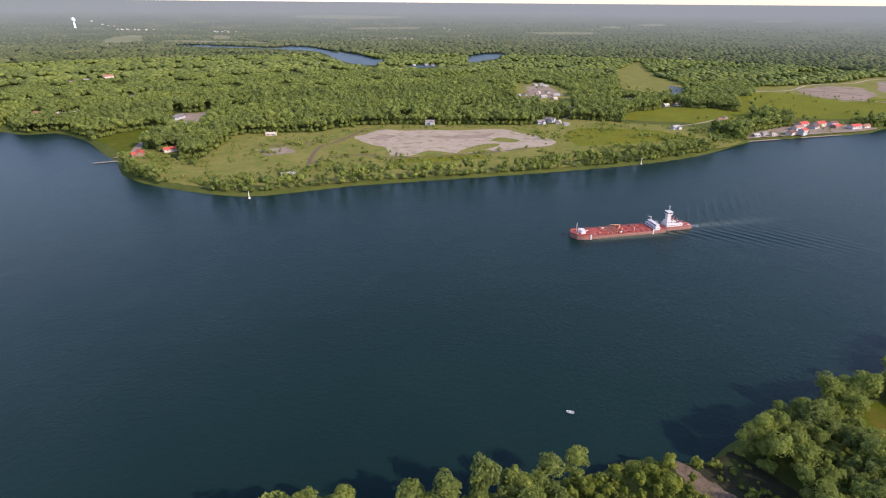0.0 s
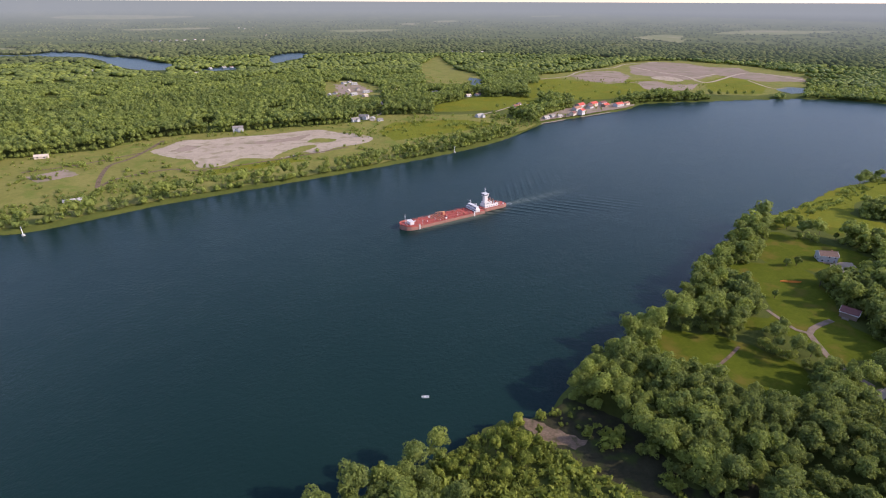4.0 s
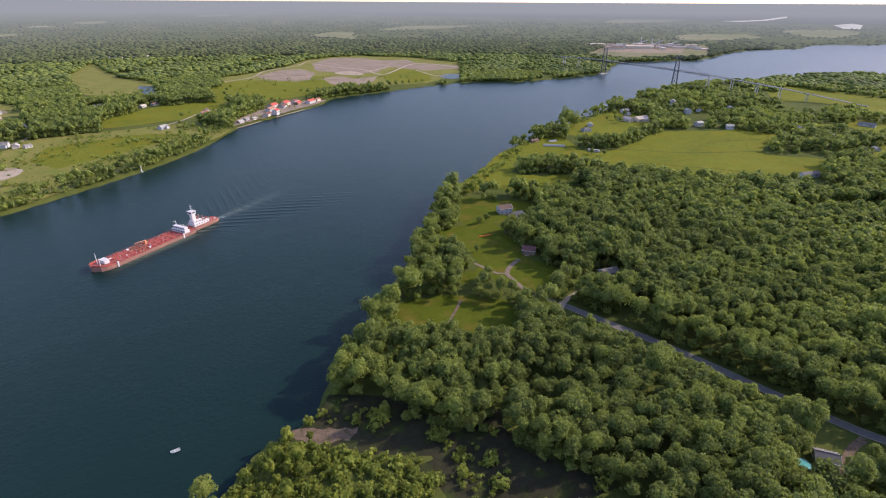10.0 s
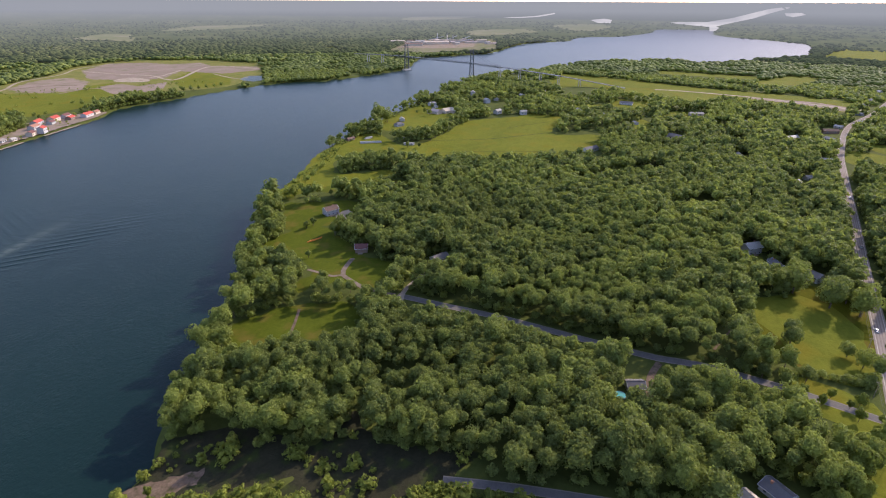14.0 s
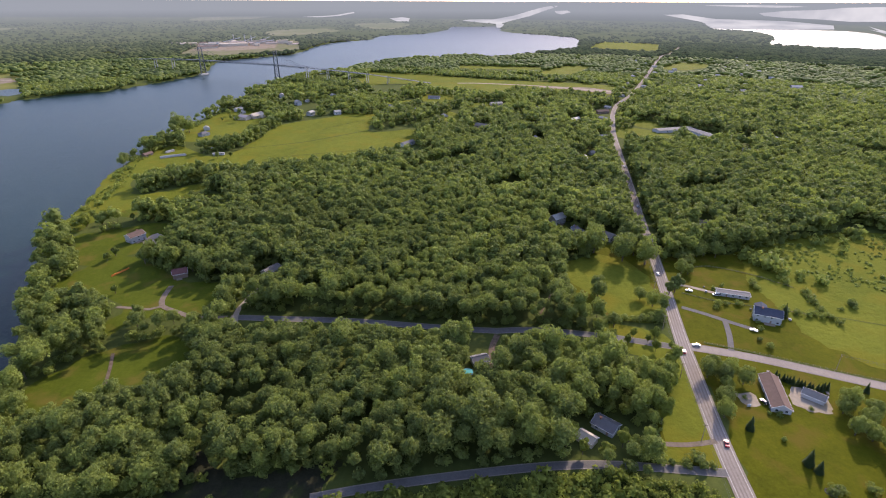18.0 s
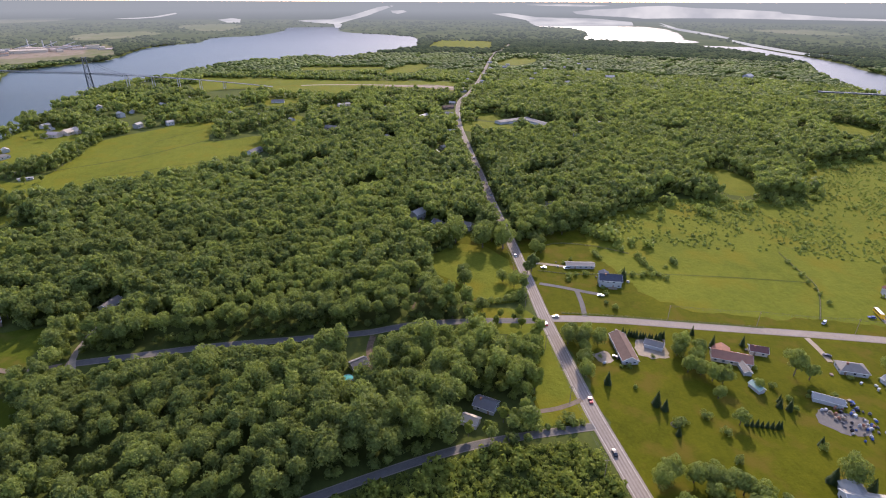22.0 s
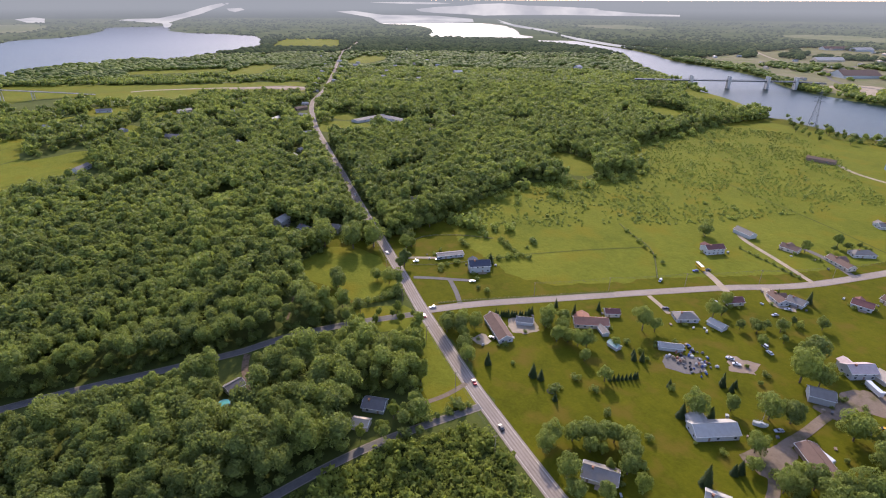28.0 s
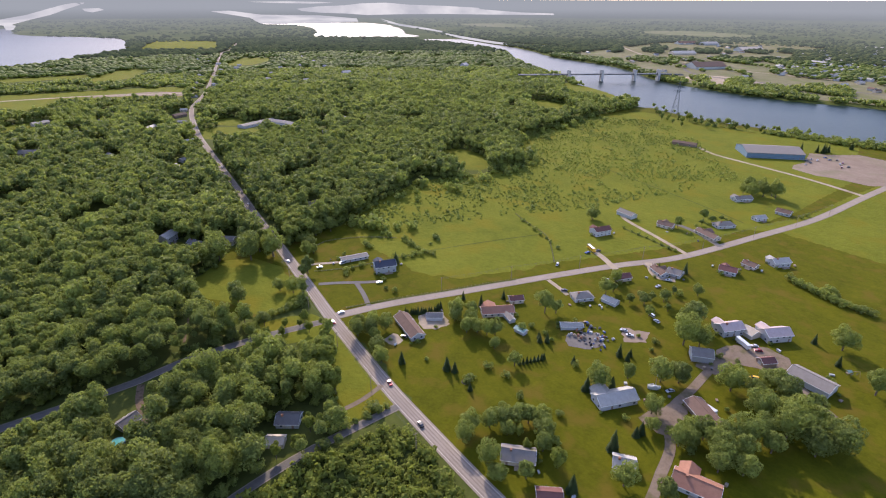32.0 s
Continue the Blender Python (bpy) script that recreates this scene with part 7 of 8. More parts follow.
belt("455,-985 430,-972 405,-962 380,-952 350,-942 320,-936 296,-936 262,-940 236,-936 190,-940 150,-940", 0.45, 0.85, "belt of broadleaf trees: north bank trees")
row_of("442,-968 418,-958 392,-950 366,-940 335,-934 308,-932 280,-936 250,-934 215,-936 172,-938", ["bush0", "bush1", "bush2"], 1.4, 2.6, "spreading bush on the north river bank", "north bank bushes")


row_of("368,-895 362,-915 348,-916 336,-909 323,-911 310,-912 296,-909 282,-906 264,-902 245,-905 227,-924 206,-930 345,-856 312,-873 380,-881 393,-888 354,-905 342,-900 330,-896 318,-900 372,-908 386,-900 400,-905 410,-915 420,-925 356,-880 366,-870", BROAD, 0.6, 1.0, "leafy tree beside the north river", "north bank trees")
row_of("153,-833 146,-832 143,-844 145,-838 168,-817 125,-884", ["conifer0"], 1.1, 1.5, "dark conifer beside the parking lot", "lot conifers")

# ---- vehicles ----
def prism(bm, prof, w):
    """A side profile drawn out across the width."""
    a = [bm.verts.new((x, -w / 2, z)) for x, z in prof]
    b = [bm.verts.new((x, w / 2, z)) for x, z in prof]
    bm.faces.new(a)
    bm.faces.new(b[::-1])
    n = len(prof)
    for i in range(n):
        bm.faces.new((a[(i + 1) % n], a[i], b[i], b[(i + 1) % n]))


def wheel_meshes(r, w):
    out = []
    for nm, rr, ww, mat in (("tyre", r, w, M["tyre"]), ("rim", r * 0.6, w + 0.02, M["hub"])):
        bm = bmesh.new()
        rod(bm, (0, -ww / 2, 0), (0, ww / 2, 0), rr, rr, 14)
        me = bpy.data.meshes.new(nm)
        bm.to_mesh(me)
        bm.free()
        me.materials.append(mat)
        out.append(me)
    return out


TYRE, RIM = wheel_meshes(0.34, 0.24)
BIG_TYRE, BIG_RIM = wheel_meshes(0.48, 0.3)


def wheels(th, xs, y, r, big=False):
    for x in xs:
        for s in (-1, 1):
            w = share("wheel", BIG_TYRE if big else TYRE, th, pose(x, s * y, r))
            share("rim", BIG_RIM if big else RIM, w)


def car(x, y, rot, colour, kind="car", z=0.17):
    names = {"car": "parked %s saloon car", "pickup": "%s pickup truck", "van": "%s passenger van"}
    th = empty("pickup_truck" if kind == "pickup" else kind, pose(x, y, z, 0, 0, rot), label=(names[kind] % colour) + " on the drive", category="car", group="vehicles")
    bm = bmesh.new()
    prism(bm, [(-2.2, 0.35), (2.2, 0.35), (2.25, 0.75), (2.05, 0.9), (1.0, 0.98), (-1.9, 0.98), (-2.25, 0.85)], 1.75)
    bmesh.ops.bevel(bm, geom=list(bm.edges), offset=0.06, segments=2, affect="EDGES")
    part("body", bm, M["car_" + colour], th)
    bm = bmesh.new()
    prof = {"car": [(1.0, 0.96), (0.35, 1.42), (-1.1, 1.45), (-1.8, 0.96)], "pickup": [(1.05, 0.96), (0.55, 1.6), (-0.5, 1.62), (-0.6, 0.96)], "van": [(1.5, 0.96), (0.9, 1.75), (-2.1, 1.78), (-2.2, 0.96)]}[kind]
    prism(bm, prof[::-1], 1.55)
    part("cabin", bm, M["glass"], th, "dark glass cabin")
    bm = bmesh.new()
    box(bm, prof[2][0] + 0.05, -0.72, prof[2][1] - 0.03, prof[1][0] - 0.05, 0.72, prof[1][1] + 0.05)
    part("roof", bm, M["car_" + colour], th)
    for s in (-0.62, 0.62):
        bm = bmesh.new()
        box(bm, 2.2, s - 0.16, 0.62, 2.27, s + 0.16, 0.78)
        part("headlight", bm, M["car_silver"], th)
    wheels(th, (1.4, -1.4), 0.8, 0.34)


for cx, cy, cr, cc, ck in ((315, -176, 70, "white", "pickup"), (309, -192, 75, "white", "van"), (251, -152, 70, "white", "car"), (266, -194, 60, "white", "pickup"), (203, -164, 15, "black", "car"), (113, -292, -20, "white", "van"),
                           (108, -288, -20, "white", "car"), (117, -264, 20, "silver", "car"), (112, -262, 30, "white", "pickup"), (128, -331, 70, "silver", "car"), (170, -279, 40, "black", "car"), (57, -304, 30, "white", "car"),
                           (54, -301, 40, "red", "car"), (63, -302, 30, "silver", "pickup"), (51, -264, 10, "black", "car"), (47, -273, 20, "yellow", "van"), (73, -231, 60, "silver", "car"), (188, -352, 70, "black", "pickup"),
                           (192, -343, 60, "blue", "car"), (127, -345, 40, "white", "car")):
    car(cx, cy, cr, cc, ck)
for cx, cy, cr, cc, ck in ((245, -142, -12, "red", "car"), (176, -131.5, -18, "red", "pickup"), (340, -164, -12, "white", "car"), (480, -199, 166, "white", "pickup"), (143, -123.5, -14, "black", "car"), (620, -232, 166, "silver", "car"), (196, -308, 112, "white", "van")):
    car(cx, cy, cr, cc, ck, 0.185)


for k, (cx, cy) in enumerate(path("151,-775 148,-787 141,-786 138,-809 124,-804 116,-794 107,-779 146,-755 117,-786 131,-800 144,-768 112,-770")):
    car(cx, cy, 60 + 20 * (k % 3), ("black", "silver", "white", "blue", "black", "red")[k % 6], ("car", "pickup", "van")[k % 3])


def school_bus(x, y, rot):
    th = empty("school_bus", pose(x, y, 0.2, 0, 0, rot), label="long yellow school bus parked beside the house", category="bus")
    bm = bmesh.new()
    prism(bm, [(-5.4, 0.6), (5.6, 0.6), (5.6, 1.5), (4.2, 1.7), (4.0, 2.9), (3.7, 3.05), (-5.2, 3.05), (-5.4, 2.9)], 2.4)
    bmesh.ops.bevel(bm, geom=list(bm.edges), offset=0.08, segments=2, affect="EDGES")
    part("body", bm, M["car_yellow"], th)
    bm = bmesh.new()
    box(bm, -5.2, -1.1, 3.05, 3.7, 1.1, 3.13)
    part("roof_panel", bm, M["white"], th, "white roof")
    for s in (-1, 1):
        for i in range(9):
            bm = bmesh.new()
            box(bm, -4.9 + i * 0.95, s * 1.2 - 0.03, 1.9, -4.1 + i * 0.95, s * 1.2 + 0.03, 2.65)
            part("window", bm, M["glass"], th)
    wheels(th, (3.9, -3.4), 1.05, 0.48, True)


school_bus(193, -350, 150)


# ---- poles, wires, docks and marks ----
POLES = [(133, -112), (178, -121), (222, -130), (268, -139), (312, -150), (356, -161), (402, -171), (448, -181), (496, -192), (545, -204)]
SIDE_POLES = [(228, -218), (206, -266), (182, -316), (157, -365), (132, -415), (112, -470), (95, -525), (82, -580)]


def pole_mesh():
    bm = bmesh.new()
    rod(bm, (0, 0, -0.5), (0, 0, 10.5), 0.17, 0.11, 8)
    me = bpy.data.meshes.new("post")
    bm.to_mesh(me)
    bm.free()
    me.materials.append(M["timber"])
    bm = bmesh.new()
    box(bm, -1.2, -0.07, 9.6, 1.2, 0.07, 9.8)
    for x in (-1.1, -0.4, 0.4, 1.1):
        rod(bm, (x, 0, 9.8), (x, 0, 10.0), 0.05, 0.04, 5)
    m2 = bpy.data.meshes.new("crossarm")
    bm.to_mesh(m2)
    bm.free()
    m2.materials.append(M["timber"])
    return me, m2


POST_ME, ARM_ME = pole_mesh()
for pts in (POLES, SIDE_POLES):
    for i, (px, py) in enumerate(pts):
        q = pts[min(i + 1, len(pts) - 1)] if i + 1 < len(pts) else pts[i - 1]
        th = empty("utility_pole", pose(px, py, 0, 0, 0, math.degrees(math.atan2(q[1] - py, q[0] - px)) + 90), label="weathered timber utility pole beside the road", category="utility pole", group="utility poles")
        share("post", POST_ME, th)
        share("crossarm", ARM_ME, th)
    for (ax, ay), (bx, by) in zip(pts, pts[1:]):
        th = empty("overhead_wires", pose(ax, ay, 0), label="thin dark wires slung between two poles", category="wires", group="overhead wires")
        d = Vector((bx - ax, by - ay, 0))
        nn = Vector((-d.y, d.x, 0)).normalized()
        for off in (-1.1, 0.4, 1.1):
            bm = bmesh.new()
            tube(bm, [d * (k / 8) + nn * off + Vector((0, 0, 10.0 - 3.2 * (k / 8) * (1 - k / 8))) for k in range(9)], 0.035)
            part("wire", bm, M["cable"], th)


def dock(x0, y0, x1, y1, w, label):
    d = Vector((x1 - x0, y1 - y0, 0))
    L = d.length
    th = empty("dock", pose(x0, y0, -3, 0, 0, math.degrees(math.atan2(d.y, d.x))), label=label, category="dock")
    n = max(4, int(L / 3))
    bm = bmesh.new()
    box(bm, 0, -w / 2, 0.75, 1, w / 2, 0.95)
    me = bpy.data.meshes.new("plank")
    bm.to_mesh(me)
    bm.free()
    me.materials.append(M["timber"])
    step = L / n
    for i in range(n):
        o = share("deck_panel", me, th, Matrix.Translation((i * step, 0, 0)) @ Matrix.Diagonal((step - 0.08, 1, 1, 1)))
    for i in range(0, n + 1, 2):
        for s in (-1, 1):
            bm = bmesh.new()
            rod(bm, (i * step, s * w / 2, -2.5), (i * step, s * w / 2, 1.6), 0.16, 0.16, 7)
            part("post", bm, M["timber"], th)


dock(-407, 649, -434, 637, 3.4, "long pale timber jetty reaching into the river")
dock(455, 783, 512, 800, 4.0, "pale quay along the river bank")
dock(551, 811, 628, 833, 4.0, "pale quay below the red-roofed buildings")


def beacon(x, y):
    th = empty("channel_beacon", pose(x, y, -3), label="slim white channel beacon in the shallows", category="beacon")
    bm = bmesh.new()
    rod(bm, (0, 0, -1), (0, 0, 1.2), 1.6, 1.3, 10)
    part("base", bm, M["concrete"], th)
    bm = bmesh.new()
    rod(bm, (0, 0, 1.2), (0, 0, 7.4), 0.36, 0.26, 8)
    part("mast", bm, M["white"], th)
    bm = bmesh.new()
    rod(bm, (0, 0, 7.4), (0, 0, 8.2), 0.5, 0.4, 8)
    part("lantern", bm, M["car_silver"], th)


beacon(252, 656)
beacon(-199, 514)


def water_tower(x, y, h):
    gx, gy, gz, k = (float(v) for v in far(x, y))
    th = empty("water_tower", Matrix.Translation((gx, gy, gz)), label="tall white municipal water tower above distant woods", category="water tower")
    bm = bmesh.new()
    rod(bm, (0, 0, 0), (0, 0, h * 0.62), 6, 4.5, 16)
    part("column", bm, M["white"], th)
    bm = bmesh.new()
    rod(bm, (0, 0, h * 0.6), (0, 0, h * 0.72), 4.5, 11, 20)
    rod(bm, (0, 0, h * 0.72), (0, 0, h * 0.9), 11, 11, 20)
    rod(bm, (0, 0, h * 0.9), (0, 0, h), 11, 3, 20)
    part("tank", bm, M["white"], th)


water_tower(-2666, 4127, 62)


def build_works():
    """The large factory beyond the bridge."""
    r = random.Random(17)
    halls = [(2560, 900, 120, 50, 10, "tan"), (2720, 830, 120, 45, 10, "grey"), (2420, 960, 80, 40, 8, "brown")]
    for k in range(34):
        u, w = r.uniform(-260, 260), r.uniform(-70, 110)
        halls.append((2590 + u * 0.45 + w * 0.9, 905 - u * 0.9 + w * 0.45, r.uniform(14, 70), r.uniform(10, 32), r.uniform(4, 15), r.choice(("silver", "tan", "grey", "brown", "pink", "tan"))))
    for x, y, L, W, H, col in halls:
        th = empty("factory_building", pose(x, y, 0, 0, 0, -63), label="long low pale factory hall on bare ground", category="factory", group="factory halls")
        bm = bmesh.new()
        box(bm, -L / 2, -W / 2, -0.3, L / 2, W / 2, H)
        part("wall", bm, M["wall_white" if col == "silver" else "wall_tan"], th)
        bm = bmesh.new()
        gable(bm, L, W, H, W * 0.06, 0.8, 0.4)
        part("roof", bm, M["roof_" + col], th)
    for x, y, h in ((2750, 960, 40), (2700, 860, 36), (2820, 930, 32)):
        th = empty("factory_chimney", pose(x, y, 0), label="tall thin factory chimney", category="chimney", group="factory chimneys")
        bm = bmesh.new()
        rod(bm, (0, 0, -0.5), (0, 0, h), 3.0, 1.8, 12)
        part("stack", bm, M["concrete"], th)
        bm = bmesh.new()
        rod(bm, (0, 0, h), (0, 0, h + 1.5), 2.2, 2.2, 12)
        part("cap", bm, M["steel"], th)

    for x, y, L, h, rot in ((2780, 980, 80, 20, -70), (2790, 900, 70, 24, -50), (2700, 800, 90, 16, -66), (2830, 840, 60, 22, -80)):
        th = empty("conveyor", pose(x, y, 0, 0, 0, rot), label="pale sloping conveyor gantry between the factory halls", category="conveyor", group="factory conveyors")
        bm = bmesh.new()
        rod(bm, (-L / 2, 0, 3), (L / 2, 0, h), 1.3, 1.3, 4)
        part("gallery", bm, M["ship_white"], th)
        for k in (0.1, 0.3, 0.5):
            bm = bmesh.new()
            for e in (-2.5, 2.5):
                rod(bm, (L * k, e, 0), (L * k, 0, 3 + (h - 3) * (k + 0.5)), 0.6, 0.5, 5)
            part("trestle", bm, M["steel"], th)


build_works()


def build_town():
    """Houses and sheds across the north channel."""
    r = random.Random(11)
    made = 0
    while made < 105:
        x, y = r.uniform(-500, 1250), r.uniform(-2800, -1400)
        if not inside(np.array([x]), np.array([y]), CLEAR["town"])[0] or away(np.array([x]), np.array([y]), north_far)[0] < 60:
            continue
        big = r.random() < 0.14
        L = r.uniform(40, 110) if big else r.uniform(12, 20)
        house(x, y, r.choice((-30, 60)) + r.uniform(-4, 4), L, L * r.uniform(0.35, 0.6) if big else r.uniform(8, 11), r.uniform(5, 8) if big else 4.5, r.choice(("silver", "silver", "grey", "brown", "slate", "tan")), r.choice(("white", "tan", "grey")), kind="barn" if big else "house")
        made += 1


build_town()


def build_estate():
    """Close-set houses on the wooded slope behind the town, too many and too far off to count."""
    r = random.Random(21)
    xs, ys = [p[0] for p in ESTATE], [p[1] for p in ESTATE]
    walls, roofs = bmesh.new(), bmesh.new()
    made = 0
    while made < 170:
        x, y = r.uniform(min(xs), max(xs)), r.uniform(min(ys), max(ys))
        if not inside(np.array([x]), np.array([y]), ESTATE)[0]:
            continue
        gx, gy, gz, k = (float(v) for v in far(x, y))
        L, W, H = r.uniform(11, 17), r.uniform(8, 11), r.uniform(4.5, 6.5)
        m = pose(gx, gy, gz, 0, 0, r.choice((-30, 60)) + r.uniform(-8, 8))
        for bm, build in ((walls, lambda b: shell(b, L, W, H, W * 0.27, False)), (roofs, lambda b: gable(b, L, W, H, W * 0.27))):
            one = bmesh.new()
            build(one)
            one.transform(m)
            tmp = bpy.data.meshes.new("one")
            one.to_mesh(tmp)
            one.free()
            bm.from_mesh(tmp)
            bpy.data.meshes.remove(tmp)
        made += 1
    th = empty("housing_estate", pose(0, 0, 0), label="close-set pale houses among trees on a far slope", category="houses", kind="stuff")
    part("walls", walls, M["wall_white"], th)
    part("roofs", roofs, M["roof_silver"], th)


build_estate()


def junk_yard():
    r = random.Random(5)
    for i in range(60):
        x, y = 127 + r.uniform(-12, 11), -246 + r.uniform(-10, 11)
        th = bmesh.new()
        w, d, h = r.uniform(0.6, 2.2), r.uniform(0.5, 1.4), r.uniform(0.4, 1.2)
        box(th, -w / 2, -d / 2, 0, w / 2, d / 2, h)
        box(th, -w / 4, -d / 2.5, h, w / 3, d / 3, h * 1.4)
        bmesh.ops.bevel(th, geom=list(th.edges), offset=0.06, segments=1, affect="EDGES")
        ob = part("discarded_crate", th, M[r.choice(("wall_white", "wall_grey", "car_blue", "timber", "roof_silver", "roof_rust", "car_black", "roof_slate", "timber"))])
        ob.matrix_basis = pose(x, y, 0.14, 0, 0, r.uniform(0, 180))
        tagged(ob, "weathered discarded crate in the cluttered yard", "crate", "discarded crates")


junk_yard()


def rail_fence(text, step=3.0, h=1.2):
    pts = smooth(path(text), step)
    th = empty("fence", pose(pts[0][0], pts[0][1], 0), label="dark weathered post fence along the field", category="fence")
    o = Vector((pts[0][0], pts[0][1], 0))
    bm = bmesh.new()
    rod(bm, (0, 0, -0.3), (0, 0, h), 0.09, 0.08, 6)
    me = bpy.data.meshes.new("post")
    bm.to_mesh(me)
    bm.free()
    me.materials.append(M["timber"])
    for p in pts:
        share("post", me, th, Matrix.Translation(Vector((p[0], p[1], 0)) - o))
    for z in (h * 0.5, h * 0.9):
        bm = bmesh.new()
        tube(bm, [Vector((p[0], p[1], z)) - o for p in pts], 0.03)
        part("rail", bm, M["timber"], th)


rail_fence("254,-158 244,-182 225,-222 212,-250 203,-268")
rail_fence("312,-170 300,-190 292,-215 280,-250")
rail_fence("200,-310 232,-345 262,-358 285,-368")
rail_fence("345,-185 352,-205 340,-230 318,-252")
b = bmesh.new()
box(b, 0, -0.04, 0, 14.4, 0.04, 1.2)
bmesh.ops.subdivide_edges(b, edges=list(b.edges), cuts=5)
for v in b.verts:
    v.co.y += 0.25 * math.sin(v.co.x * 0.9)
ob = part("safety_fence", b, M["orange"])
ob.matrix_basis = pose(340, 232, 0.1, 0, 0, -25)
tagged(ob, "bright orange mesh barrier across the lawn", "barrier")
th = empty("swimming_pool", pose(228, -18, 0, 0, 0, 20), label="small turquoise above-ground pool beside the house", category="pool")
b = bmesh.new()
rod(b, (0, 0, 0), (0, 0, 1.15), 3.0, 3.0, 24)
part("pool_wall", b, M["wall_blue"], th)
b = bmesh.new()
rod(b, (0, 0, 1.1), (0, 0, 1.2), 2.8, 2.8, 24)
part("pool_water", b, M["pool"], th)

# shrubs against the house walls, and small things in the yards
yard = random.Random(31)
for hx, hy, L, H in HOUSES:
    if math.hypot(hx, hy) < 480 and hy < -100 and L > 9:
        for k in range(3):
            a = yard.uniform(0, 6.28)
            plant("bush%d" % yard.randrange(3), hx + math.cos(a) * L * 0.62, hy + math.sin(a) * L * 0.62, yard.uniform(0.5, 0.95), "clipped green shrub beside a house wall", "house shrubs")
        for k in range(2):
            a = yard.uniform(0, 6.28)
            d = L * 0.6 + yard.uniform(2, 6)
            w, e, h = yard.uniform(0.8, 2.4), yard.uniform(0.6, 1.4), yard.uniform(0.5, 1.3)
            bm = bmesh.new()
            box(bm, -w / 2, -e / 2, 0, w / 2, e / 2, h)
            box(bm, -w / 2 - 0.06, -e / 2 - 0.06, h, w / 2 + 0.06, e / 2 + 0.06, h + 0.07)
            ob = part("storage_bin", bm, M[yard.choice(("timber", "wall_grey", "wall_white", "roof_slate", "wall_brown"))])
            ob.matrix_basis = pose(hx + math.cos(a) * d, hy + math.sin(a) * d, 0.1, 0, 0, yard.uniform(0, 180))
            tagged(ob, "low lidded storage bin standing in a yard", "bin", "yard bins")


def flower_bed(x, y, r):
    """A round bed edged with stones."""
    th = empty("flower_bed", pose(x, y, 0.08), label="round stone-edged flower bed on the lawn", category="flower bed")
    bm = bmesh.new()
    rod(bm, (0, 0, -0.1), (0, 0, 0.22), r, r * 0.8, 20)
    part("soil", bm, M["dirt"], th)
    bm = bmesh.new()
    bmesh.ops.create_icosphere(bm, subdivisions=1, radius=0.24)
    me = bpy.data.meshes.new("stone")
    bm.to_mesh(me)
    bm.free()
    me.materials.append(M["roof_slate"])
    for k in range(18):
        a = k * 2 * math.pi / 18
        share("stone", me, th, pose(math.cos(a) * r, math.sin(a) * r, 0.12, 0, 0, k * 40) @ Matrix.Diagonal((1.3, 0.9, 0.7, 1)))
    g = random.Random(2)
    for k in range(7):
        a, d = g.uniform(0, 6.28), g.uniform(0, r * 0.6)
        share("shrub", KINDS["bush2"][0], th, pose(math.cos(a) * d, math.sin(a) * d, 0, 0, 0, k * 50) @ Matrix.Diagonal((0.5, 0.5, 0.45, 1)))


flower_bed(150, -161, 1.9)
flower_bed(152, -167, 1.4)


def camper(x, y, rot):
    th = empty("camper_trailer", pose(x, y, 0.1, 0, 0, rot), label="white camper trailer parked beside the drive", category="trailer")
    bm = bmesh.new()
    prism(bm, [(-3.2, 0.6), (2.6, 0.6), (3.2, 1.3), (2.8, 2.6), (-3.0, 2.7), (-3.2, 2.3)], 2.2)
    bmesh.ops.bevel(bm, geom=list(bm.edges), offset=0.1, segments=2, affect="EDGES")
    part("body", bm, M["car_white"], th)
    for s in (-1, 1):
        for px in (-2.0, 0.2, 1.6):
            bm = bmesh.new()
            box(bm, px - 0.45, s * 1.11 - 0.03, 1.5, px + 0.45, s * 1.11 + 0.03, 2.2)
            part("window", bm, M["glass"], th)
    bm = bmesh.new()
    rod(bm, (2.7, 0, 0.65), (4.2, 0, 0.55), 0.08, 0.06, 6)
    part("drawbar", bm, M["cable"], th)
    wheels(th, (-0.4,), 1.0, 0.34)


camper(53, -231, -12)


def box_trailer(x, y, rot, L=11.0):
    th = empty("box_trailer", pose(x, y, 0.1, 0, 0, rot), label="long white box trailer beside the farm buildings", category="trailer")
    part("body", boxes((-L / 2, -1.2, 1.0, L / 2, 1.2, 3.6)), M["car_white"], th)
    part("chassis", boxes((-L / 2 + 0.4, -0.5, 0.75, L / 2 - 0.2, 0.5, 1.0)), M["car_black"], th)
    part("rear_door", boxes((-L / 2 - 0.06, -1.1, 1.1, -L / 2 + 0.02, 1.1, 3.5)), M["wall_grey"], th)
    wheels(th, (-L / 2 + 1.6, -L / 2 + 2.9), 1.0, 0.48, True)
    for s in (-0.7, 0.7):
        bm = bmesh.new()
        rod(bm, (L / 2 - 2.0, s, 0.0), (L / 2 - 2.0, s, 1.0), 0.08, 0.08, 6)
        part("landing_leg", bm, M["cable"], th)


box_trailer(62, -300, 148, 10.0)


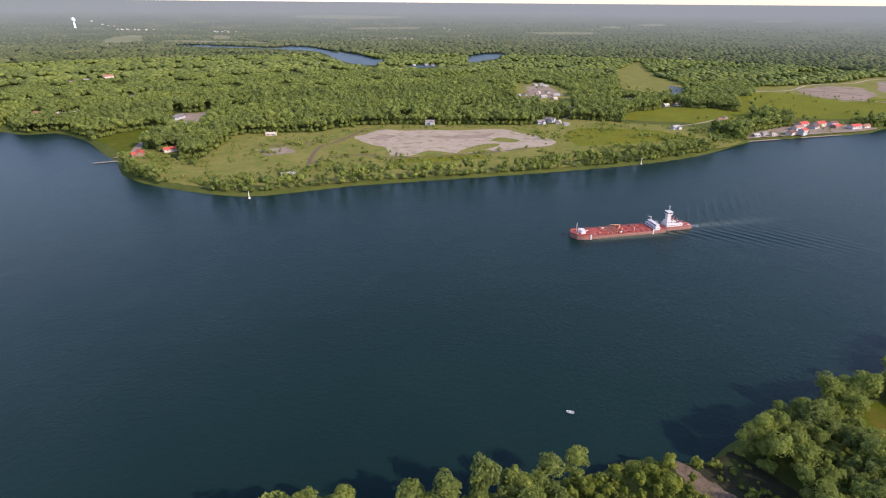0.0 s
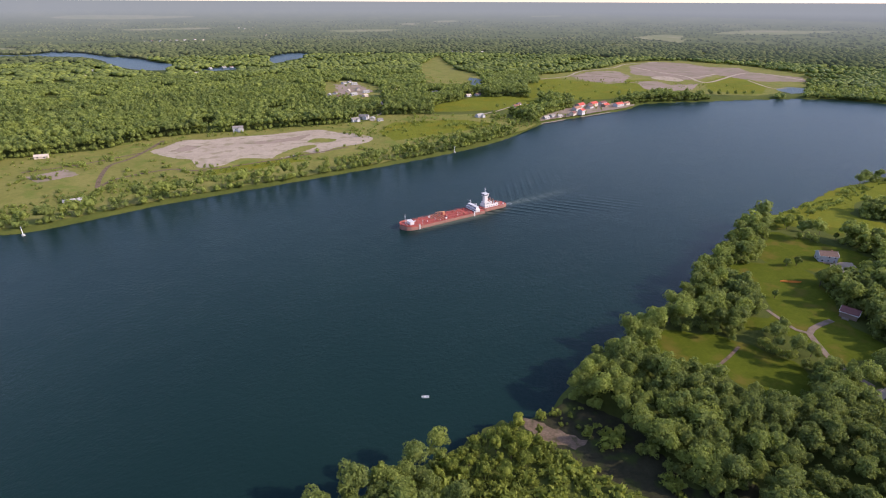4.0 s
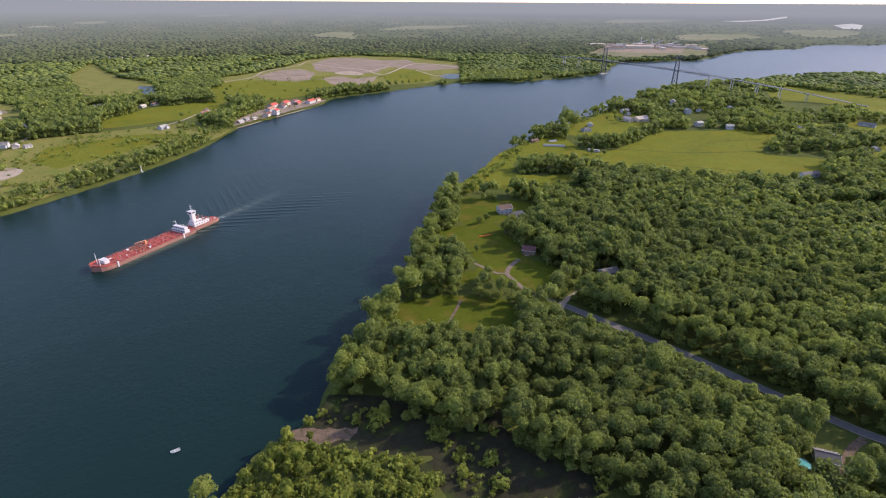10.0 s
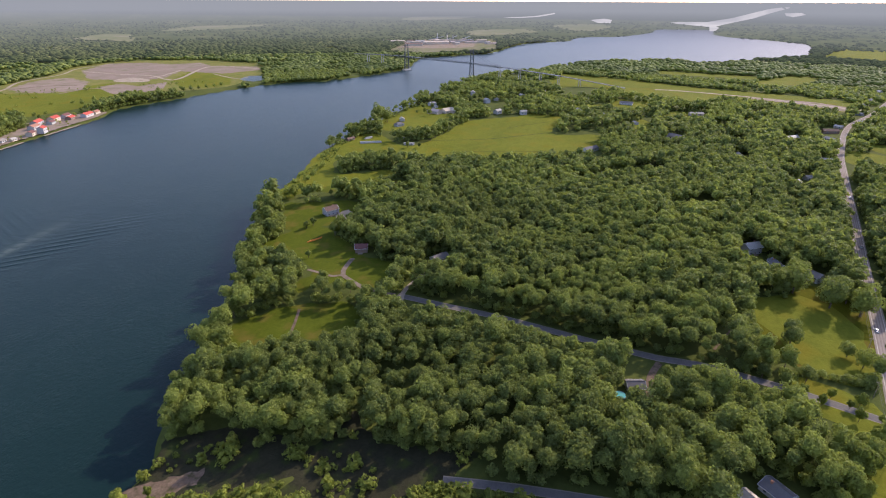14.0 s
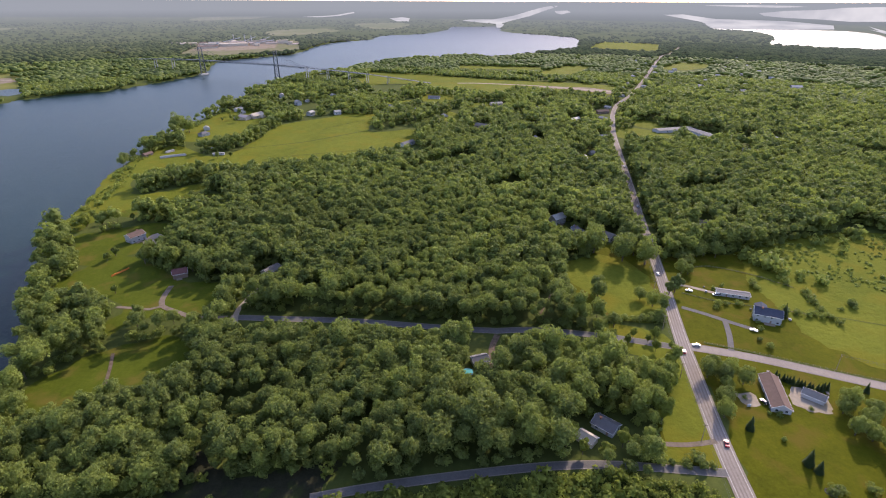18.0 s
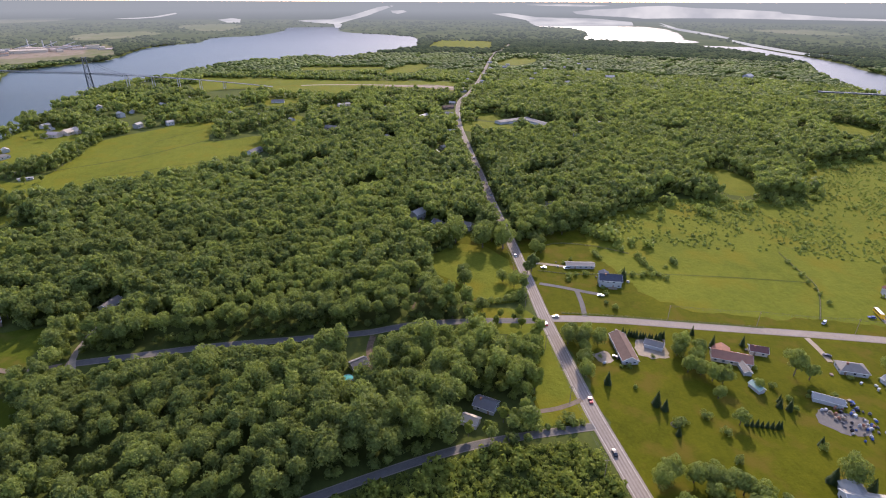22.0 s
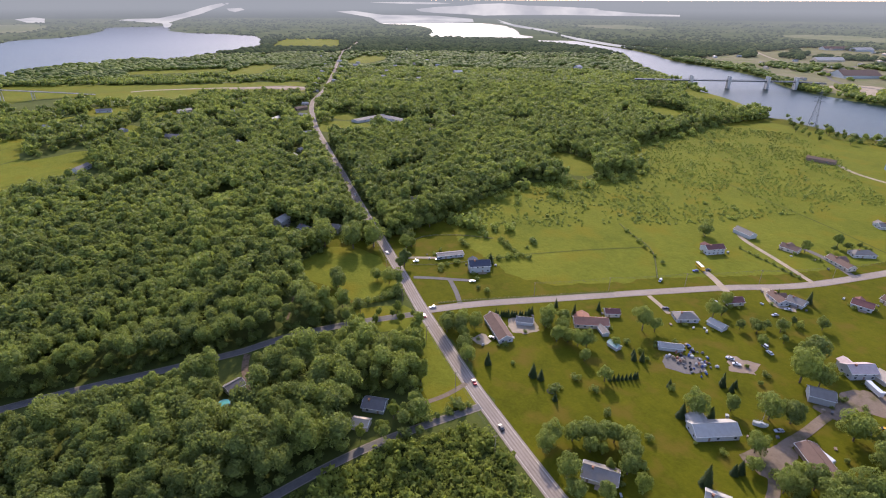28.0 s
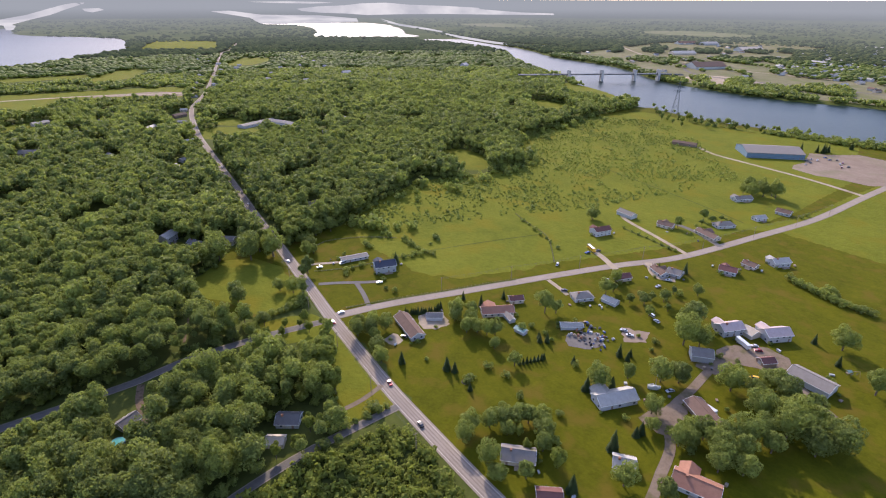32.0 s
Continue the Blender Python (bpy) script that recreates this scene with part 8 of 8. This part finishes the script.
def sail_boat(x, y, rot):
    th = empty("sailing_boat", pose(x, y, 0.7, 0, 0, rot), label="small white sailing boat with a bare mast on a cradle", category="boat")
    part("hull", hull_mesh(6.4, 2.2, 1.1, 0.35, 3.0, 1.0, 14), M["car_white"], th)
    part("deck", deck_mesh(6.4, 2.2, 1.1, 0.35, 3.0, 1.0, 14, lower=0.12), M["wall_grey"], th)
    part("cabin", boxes((2.0, -0.6, 1.0, 3.8, 0.6, 1.6)), M["car_white"], th)
    bm = bmesh.new()
    rod(bm, (2.8, 0, 1.5), (2.8, 0, 9.0), 0.09, 0.06, 8)
    part("mast", bm, M["car_silver"], th)
    bm = bmesh.new()
    rod(bm, (2.8, 0, 2.4), (5.8, 0, 2.5), 0.06, 0.05, 6)
    part("boom", bm, M["car_silver"], th)
    for px in (1.6, 4.6):
        bm = bmesh.new()
        for s in (-1, 1):
            rod(bm, (px, s * 1.0, -0.75), (px, s * 0.7, 0.2), 0.07, 0.07, 5)
        rod(bm, (px, -1.0, -0.6), (px, 1.0, -0.6), 0.06, 0.06, 5)
        part("cradle", bm, M["timber"], th)


sail_boat(77, -229, 30)


def play_frame(x, y, rot):
    th = empty("swing_set", pose(x, y, 0.05, 0, 0, rot), label="timber swing set standing on the lawn", category="swing set")
    for px in (-2.2, 2.2):
        for s in (-1, 1):
            bm = bmesh.new()
            rod(bm, (px, s * 1.2, 0), (px, 0, 2.6), 0.09, 0.09, 6)
            part("leg", bm, M["timber"], th)
    bm = bmesh.new()
    rod(bm, (-2.5, 0, 2.6), (2.5, 0, 2.6), 0.1, 0.1, 6)
    part("beam", bm, M["timber"], th)
    for px in (-1.0, 1.0):
        bm = bmesh.new()
        for e in (-0.25, 0.25):
            rod(bm, (px + e, 0, 2.6), (px + e, 0, 0.6), 0.025, 0.025, 4)
        box(bm, px - 0.3, -0.12, 0.55, px + 0.3, 0.12, 0.62)
        part("swing", bm, M["car_blue"], th)
    part("platform", boxes((2.4, -0.9, 1.3, 4.2, 0.9, 1.45), (2.4, -0.9, 0, 2.55, -0.75, 2.7), (4.05, -0.9, 0, 4.2, -0.75, 2.7), (2.4, 0.75, 0, 2.55, 0.9, 2.7), (4.05, 0.75, 0, 4.2, 0.9, 2.7)), M["timber"], th)
    bm = bmesh.new()
    gable(bm, 1.9, 1.9, 2.7, 0.7, 0.2, 0.08)
    bm.transform(Matrix.Translation((3.3, 0, 0)))
    part("roof", bm, M["roof_green"], th)


play_frame(11, -315, 40)


def tarp_pile(x, y, rot):
    th = empty("covered_pile", pose(x, y, 0.05, 0, 0, rot), label="pile of gear under a blue tarpaulin in the garden", category="tarpaulin")
    bm = bmesh.new()
    bmesh.ops.create_grid(bm, x_segments=10, y_segments=7, size=1.0)
    for v in bm.verts:
        px, py = v.co.x * 3.2, v.co.y * 1.9
        v.co = Vector((px, py, max(0.03, 1.25 * (1 - (px / 3.2) ** 4) * (1 - (py / 1.9) ** 4) + 0.18 * math.sin(px * 2.3) * math.cos(py * 2.0))))
    part("tarpaulin", bm, M["car_blue"], th)


tarp_pile(186, -200, 35)


def log_stack(x, y, rot, n, length):
    th = empty("log_stack", pose(x, y, 0.05, 0, 0, rot), label="stack of long pale barked logs on rough grass", category="logs", group="stacked logs")
    g = random.Random(int(x + y))
    for lay in range(3):
        for i in range(n - lay):
            bm = bmesh.new()
            l, d = length * g.uniform(0.86, 1.0), g.uniform(-0.6, 0.6)
            yy, zz = (i - (n - lay) / 2) * 1.0, 0.5 + lay * 0.86
            rod(bm, (-l / 2 + d, yy, zz), (l / 2 + d, yy, zz), g.uniform(0.42, 0.5), g.uniform(0.36, 0.44), 7)
            part("log", bm, M["concrete"], th)


for lx, ly, lr, ln, ll in ((664, 339, -62, 5, 15), (671, 326, -64, 4, 17), (690, 347, -30, 4, 13), (706, 297, -70, 3, 12)):
    log_stack(lx, ly, lr, ln, ll)
